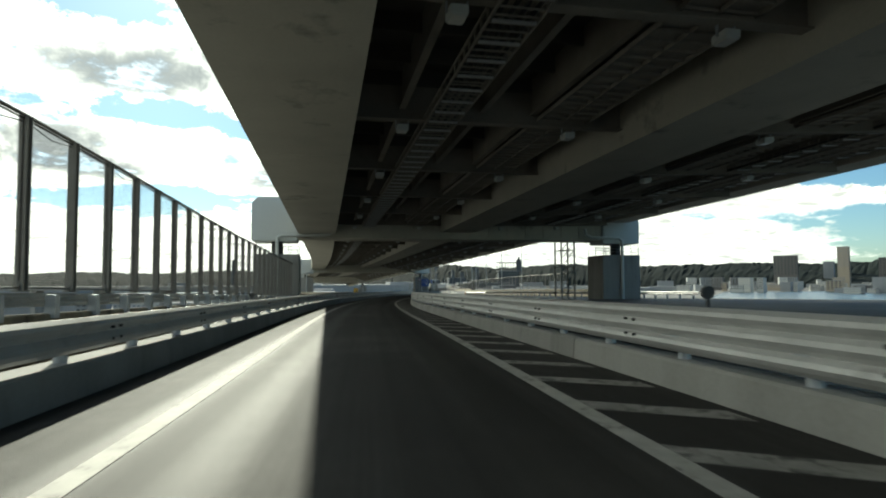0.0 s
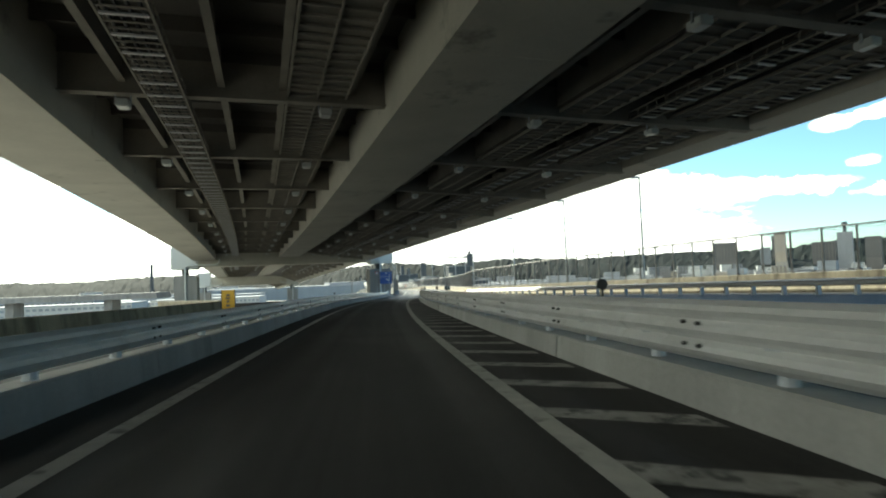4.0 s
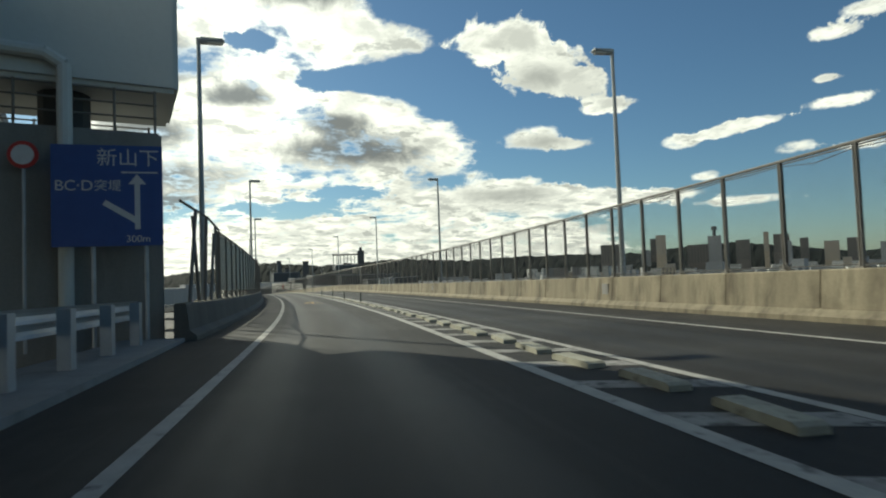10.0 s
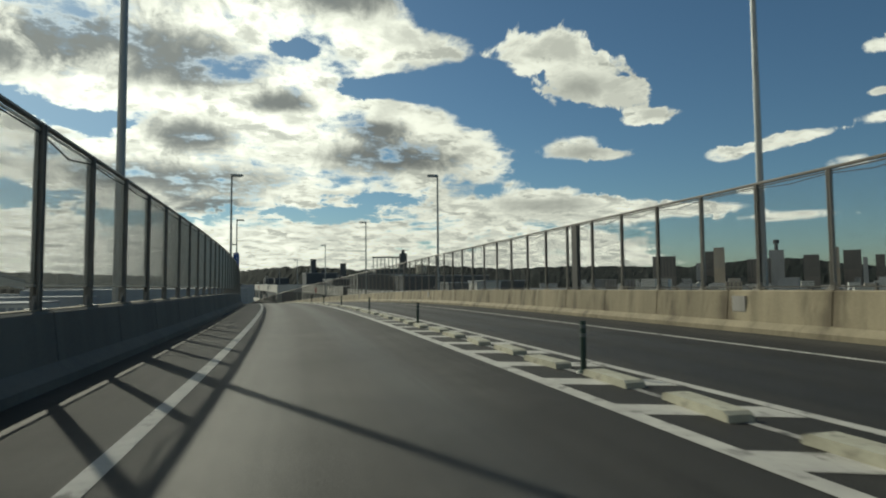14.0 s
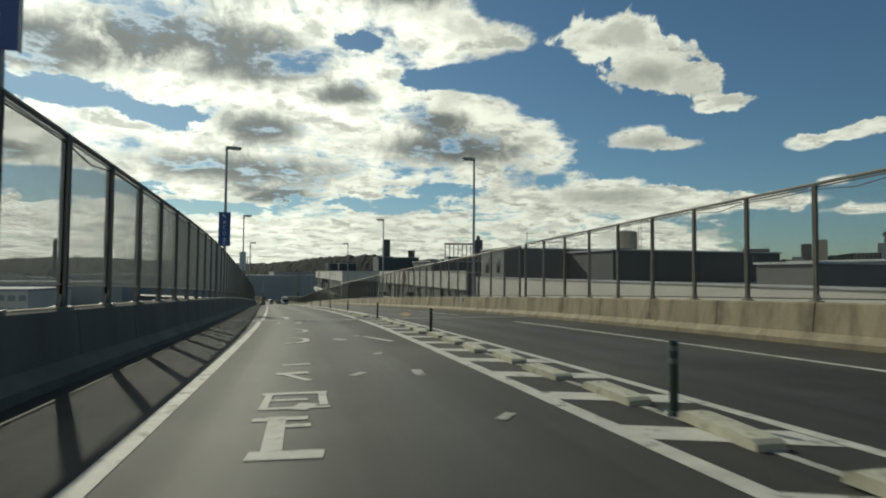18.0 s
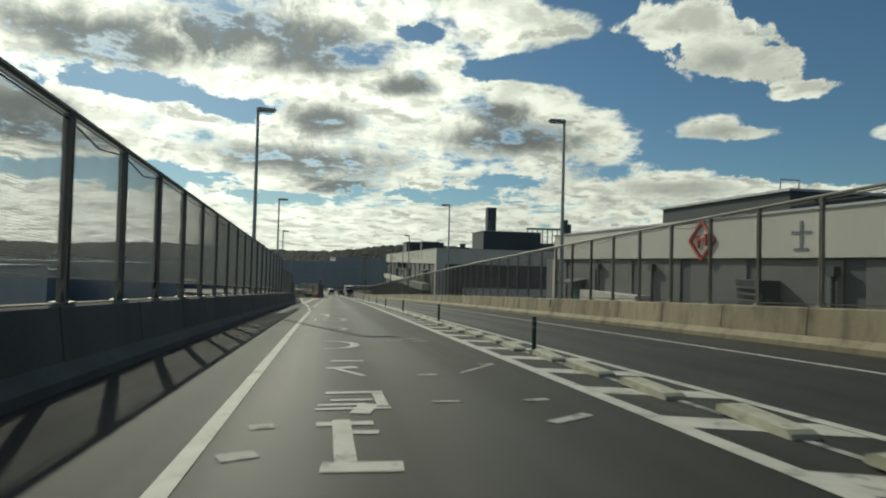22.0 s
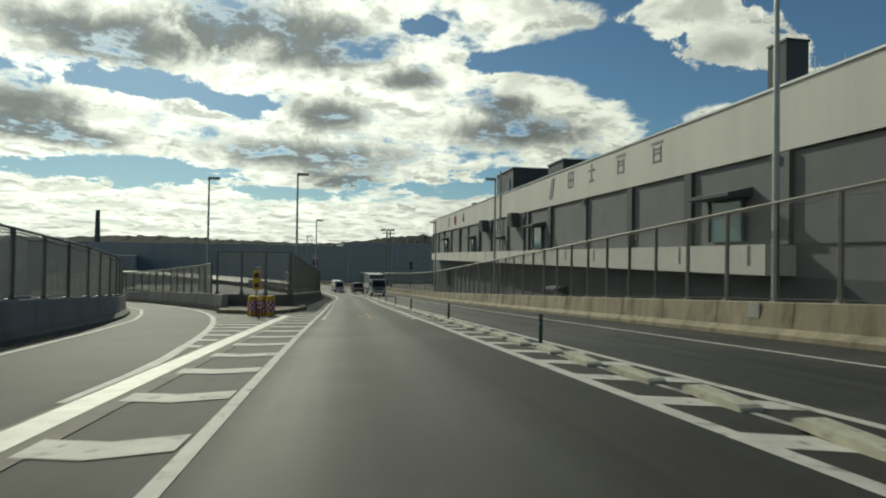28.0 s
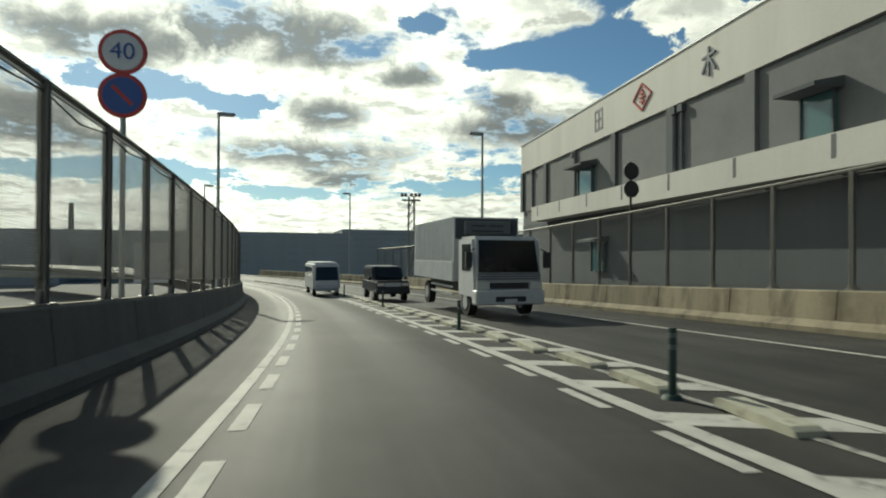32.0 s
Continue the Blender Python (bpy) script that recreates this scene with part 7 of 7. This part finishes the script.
def truck(m):
    """Its nose is at y = 0 and points to -y."""
    t = tagged(new("truck"), "white and grey box truck with a dark windscreen", "truck")
    bm = bmesh.new()
    v = box(bm, -1.12, 1.12, 0.0, 1.85, 0.55, 2.55)
    for i in (4, 5):
        v[i].co.y += 0.28
    bmesh.ops.bevel(bm, geom=bm.edges[:], offset=0.1, segments=2, affect="EDGES")
    cab = link("cab", bm, TRUCK_WHITE, t, "white cab")
    bm = bmesh.new()
    v = [bm.verts.new(p) for p in ((-1.0, 0.062, 1.42), (1.0, 0.062, 1.42), (0.94, 0.235, 2.42), (-0.94, 0.235, 2.42))]
    bm.faces.new(v)
    bmesh.ops.solidify(bm, geom=bm.faces[:], thickness=0.02)
    part("windscreen", bm, TINT, cab, "dark windscreen")
    for x in (-0.5, 0.35):
        bm = bmesh.new()
        tube(bm, (x, 0.045, 1.44), (x - 0.42, 0.08, 1.58), 0.012, 4)
        part("wiper", bm, DARK, cab)
    for z0, z1 in ((1.20, 1.23), (1.28, 1.31), (1.35, 1.38)):
        bm = bmesh.new()
        box(bm, -1.05, 1.05, -0.012, 0.04, z0, z1)
        part("stripe", bm, BARS, cab)
    bm = bmesh.new()
    box(bm, -0.62, 0.62, -0.03, 0.05, 0.92, 1.10)
    part("grille", bm, DARK, cab)
    bm = bmesh.new()
    box(bm, -0.5, 0.5, -0.132, -0.1, 0.52, 0.68)
    part("lower_grille", bm, DARK, cab)
    for x in (-1.125, 1.125):
        bm = bmesh.new()
        box(bm, x - 0.01, x + 0.01, 0.45, 1.35, 1.45, 2.3)
        part("side_window", bm, TINT, cab)
    bm = bmesh.new()
    box(bm, -1.14, 1.14, -0.12, 0.3, 0.42, 0.88)
    bmesh.ops.bevel(bm, geom=bm.edges[:], offset=0.04, segments=1, affect="EDGES")
    part("bumper", bm, TRUCK_WHITE, cab)
    for x in (-0.88, 0.88):
        bm = bmesh.new()
        box(bm, x - 0.2, x + 0.2, -0.03, 0.05, 0.9, 1.12)
        part("headlight", bm, LAMP_GLASS, cab)
    bm = bmesh.new()
    box(bm, -0.2, 0.2, -0.15, -0.132, 0.5, 0.6)
    part("front_plate", bm, SIGN_WHITE, cab)
    for x in (-1.3, 1.3):
        bm = bmesh.new()
        box(bm, x - 0.1, x + 0.1, 0.05, 0.18, 1.55, 2.05)
        tube(bm, (x * 0.85, 0.15, 2.15), (x, 0.12, 2.05), 0.02, 5)
        link("mirror", bm, DARK, t)
    boxes("cargo_box", TRUCK_WHITE, t, (-1.18, 1.18, 2.15, 8.2, 1.05, 3.25), label="pale ribbed cargo box")
    for k in range(26):
        boxes("side_rib", STEEL, t, (-1.2, -1.18, 2.3 + k * 0.225, 2.36 + k * 0.225, 1.75, 3.25))
    boxes("box_front", DARK_WALL, t, (-1.12, 1.12, 2.11, 2.15, 2.5, 3.2))
    boxes("cooling_unit", GREY_WALL, t, (-0.85, 0.85, 1.95, 2.11, 2.62, 3.12), bevel=0.05)
    boxes("cooling_slot", DARK, t, (-0.6, -0.1, 1.94, 1.952, 2.92, 2.97), (0.05, 0.55, 1.94, 1.952, 2.92, 2.97), (-0.6, 0.55, 1.94, 1.952, 2.74, 2.79))
    boxes("side_gate", STEEL, t, (-1.21, -1.18, 2.2, 8.15, 1.05, 1.7), (1.18, 1.21, 2.2, 8.15, 1.05, 1.7))
    boxes("chassis", DARK, t, (-0.5, 0.5, 0.4, 8.1, 0.6, 1.0))
    boxes("side_guard", STEEL, t, (-1.1, -1.05, 2.6, 5.6, 0.55, 0.62), (-1.1, -1.05, 2.6, 5.6, 0.8, 0.87))
    for x in (-0.95, 0.95):
        for y in (1.1, 6.3):
            wheel(t, x, y, 0.45)
    t.matrix_world = m


def suv(m):
    t = tagged(new("car"), "dark four-wheel-drive car with chrome grille", "car")
    bm = bmesh.new()
    box(bm, -0.92, 0.92, 0.1, 4.6, 0.45, 1.12)
    w = box(bm, -0.86, 0.86, 1.2, 4.5, 1.12, 1.88)
    for i in (4, 5):
        w[i].co.y += 0.55
    bmesh.ops.bevel(bm, geom=bm.edges[:], offset=0.09, segments=2, affect="EDGES")
    link("body", bm, CAR_DARK, t)
    bm = bmesh.new()
    bm.faces.new([bm.verts.new(p) for p in ((-0.76, 1.24, 1.2), (0.76, 1.24, 1.2), (0.70, 1.66, 1.80), (-0.70, 1.66, 1.80))])
    bmesh.ops.solidify(bm, geom=bm.faces[:], thickness=0.02)
    link("windscreen", bm, GLASS, t)
    boxes("grille", STEEL, t, (-0.45, 0.45, 0.06, 0.1, 0.82, 1.02))
    boxes("bumper", CAR_DARK, t, (-0.93, 0.93, 0.0, 0.3, 0.42, 0.72), bevel=0.05)
    for x in (-0.68, 0.68):
        boxes("headlight", LAMP_GLASS, t, (x - 0.18, x + 0.18, 0.05, 0.1, 0.85, 1.0))
        boxes("mirror", CAR_DARK, t, (x * 1.5 - 0.1, x * 1.5 + 0.1, 1.35, 1.5, 1.15, 1.3))
    for x in (-0.8, 0.8):
        for y in (0.95, 3.7):
            wheel(t, x, y, 0.37, 0.24)
    t.matrix_world = m


def minibus(m):
    t = tagged(new("minibus"), "small white bus with a rounded roof", "bus")
    bm = bmesh.new()
    v = box(bm, -1.0, 1.0, 0.0, 6.2, 0.4, 2.55)
    for i in (4, 5):
        v[i].co.y += 0.45
    bmesh.ops.bevel(bm, geom=bm.edges[:], offset=0.18, segments=3, affect="EDGES")
    link("body", bm, TRUCK_WHITE, t)
    bm = bmesh.new()
    bm.faces.new([bm.verts.new(p) for p in ((-0.85, 0.14, 1.2), (0.85, 0.14, 1.2), (0.8, 0.36, 2.2), (-0.8, 0.36, 2.2))])
    bmesh.ops.solidify(bm, geom=bm.faces[:], thickness=0.03)
    link("windscreen", bm, GLASS, t)
    for k in range(5):
        boxes("side_window", GLASS, t, (-1.02, -0.99, 1.0 + k, 1.85 + k, 1.45, 2.15))
    for x in (-0.75, 0.75):
        boxes("headlight", LAMP_GLASS, t, (x - 0.15, x + 0.15, -0.02, 0.03, 0.72, 0.92))
    for x in (-0.85, 0.85):
        for y in (1.0, 4.8):
            wheel(t, x, y, 0.38, 0.24)
    t.matrix_world = m


truck(spot(562.5, 6.11))
suv(spot(574.0, 4.85) @ Matrix.Scale(0.93, 4))
minibus(spot(581.5, 2.55) @ Matrix.Scale(0.82, 4))

# ---- city across the harbour: bearing, width and top in degrees as seen from the ramp ----
EYE = Vector((-25, 272, -4))
TOWERS = [
    (-30.6, 2.7, 2.16),
    (-33.7, 1.1, 1.46),
    (-34.4, 1.0, 2.52),
    (-35.3, 1.2, 2.84),
    (-38.4, 2.4, 1.74),
    (-39.7, 1.5, 2.48),
    (-42.4, 1.5, 1.99),
    (-44.1, 0.5, 2.58),
    (-45.1, 1.6, 2.30),
    (-46.1, 0.4, 1.67),
    (-47.0, 0.8, 1.86),
    (-48.8, 1.4, 1.48),
    (-50.8, 1.3, 1.66),
    (-53.0, 1.8, 1.20),
]
rnd = random.Random(5)
WALLS = (PALE_WALL, TAN_WALL, FAR_HAZE_GREY, PALE_WALL, FAR_HAZE_GREY)
for k, (az, wide, el) in enumerate(TOWERS):
    far = 1500 + 120 * (k % 3)
    p = EYE + toward(az, 0) * far
    far_building(p.x, p.y, az, 1.5 * far * math.tan(radians(wide / 2)), 30, EYE.z + far * math.tan(radians(el)), (CITY_DARK, FAR_HAZE_GREY, CITY_DARK, TAN_WALL)[k % 4], "distant city tower block", 14, 7, win=FAR_HAZE_GREY if k % 2 else GLASS)
p = EYE + toward(TOWERS[5][0], 0) * 1740
spire = tagged(new("roof_mast"), "round observation mast on a distant tower roof", "roof mast")
z0 = EYE.z + 1740 * math.tan(radians(TOWERS[5][2]))
bm = bmesh.new()
tube(bm, (p.x, p.y, z0), (p.x, p.y, z0 + 18), 5, 10, 4)
link("shaft", bm, DARK_WALL, spire)
bm = bmesh.new()
tube(bm, (p.x, p.y, z0 + 18), (p.x, p.y, z0 + 28), 8, 12, 7)
link("cabin", bm, DARK_WALL, spire)
for k in range(170):
    az = -23 - 45 * rnd.random()
    far = 950 + 500 * rnd.random()
    p = EYE + toward(az, 0) * far
    far_building(p.x, p.y, az + rnd.uniform(-20, 20), rnd.uniform(8, 27), rnd.uniform(10, 20), -29 + rnd.choice((7, 9, 11, 12, 14, 17, 20, 26)), rnd.choice(WALLS + (CITY_DARK,)), "distant pale city block", 6, rnd.randint(3, 8), win=FAR_HAZE_GREY if rnd.random() < 0.6 else GLASS)
for k in range(60):
    az = -22 + 62 * rnd.random()
    far = 800 + 650 * rnd.random()
    p = EYE + toward(az, 0) * far
    far_building(p.x, p.y, az + rnd.uniform(-15, 15), rnd.uniform(25, 80), rnd.uniform(15, 30), -29 + rnd.choice((7, 9, 12, 15, 18)), rnd.choice(WALLS), "distant low harbour building", 3, rnd.randint(5, 12), win=FAR_HAZE_GREY)


# ---- wooded hills on the skyline ----
def ridge(name, label, az0, az1, far, top, seed):
    bm = bmesh.new()
    n = 420
    rows = []
    for i in range(n + 1):
        az = az0 + (az1 - az0) * i / n
        end = min(1.0, 6 * i / n, 6 * (n - i) / n)
        h = top * (0.70 + 0.55 * noise.noise((az * 0.09, seed, 0))) + 4.5 * noise.noise((az * 1.1, seed, 3)) + 3.5 * noise.noise((az * 4.2, seed, 5)) + 2.5 * noise.noise((az * 11.0, seed, 7))
        h *= min(max(1.0 - 0.018 * az, 0.58), 1.3)
        col = []
        for j in range(7):
            f = j / 6
            q = EYE + toward(az, 0) * (far - 260 * (1 - f) + 14 * noise.noise((az * 3, f * 4, seed)))
            bump = 4 * noise.noise((az * 6, f * 9, seed + 2)) if 0 < j else 0
            col.append(bm.verts.new((q.x, q.y, -30 + (h * end + 30) * (f ** 0.7) + bump)))
        rows.append(col)
    for a, b in zip(rows, rows[1:]):
        for j in range(6):
            bm.faces.new((a[j], b[j], b[j + 1], a[j + 1]))
    tagged(link(name, bm, HILL), label, "wooded hill", kind="stuff")


ridge("hill", "dark wooded hills on the skyline", 75, -38, 1750, 50, 1.0)
ridge("hill", "dark wooded hills behind the city", 20, -70, 2900, 66, 7.0)
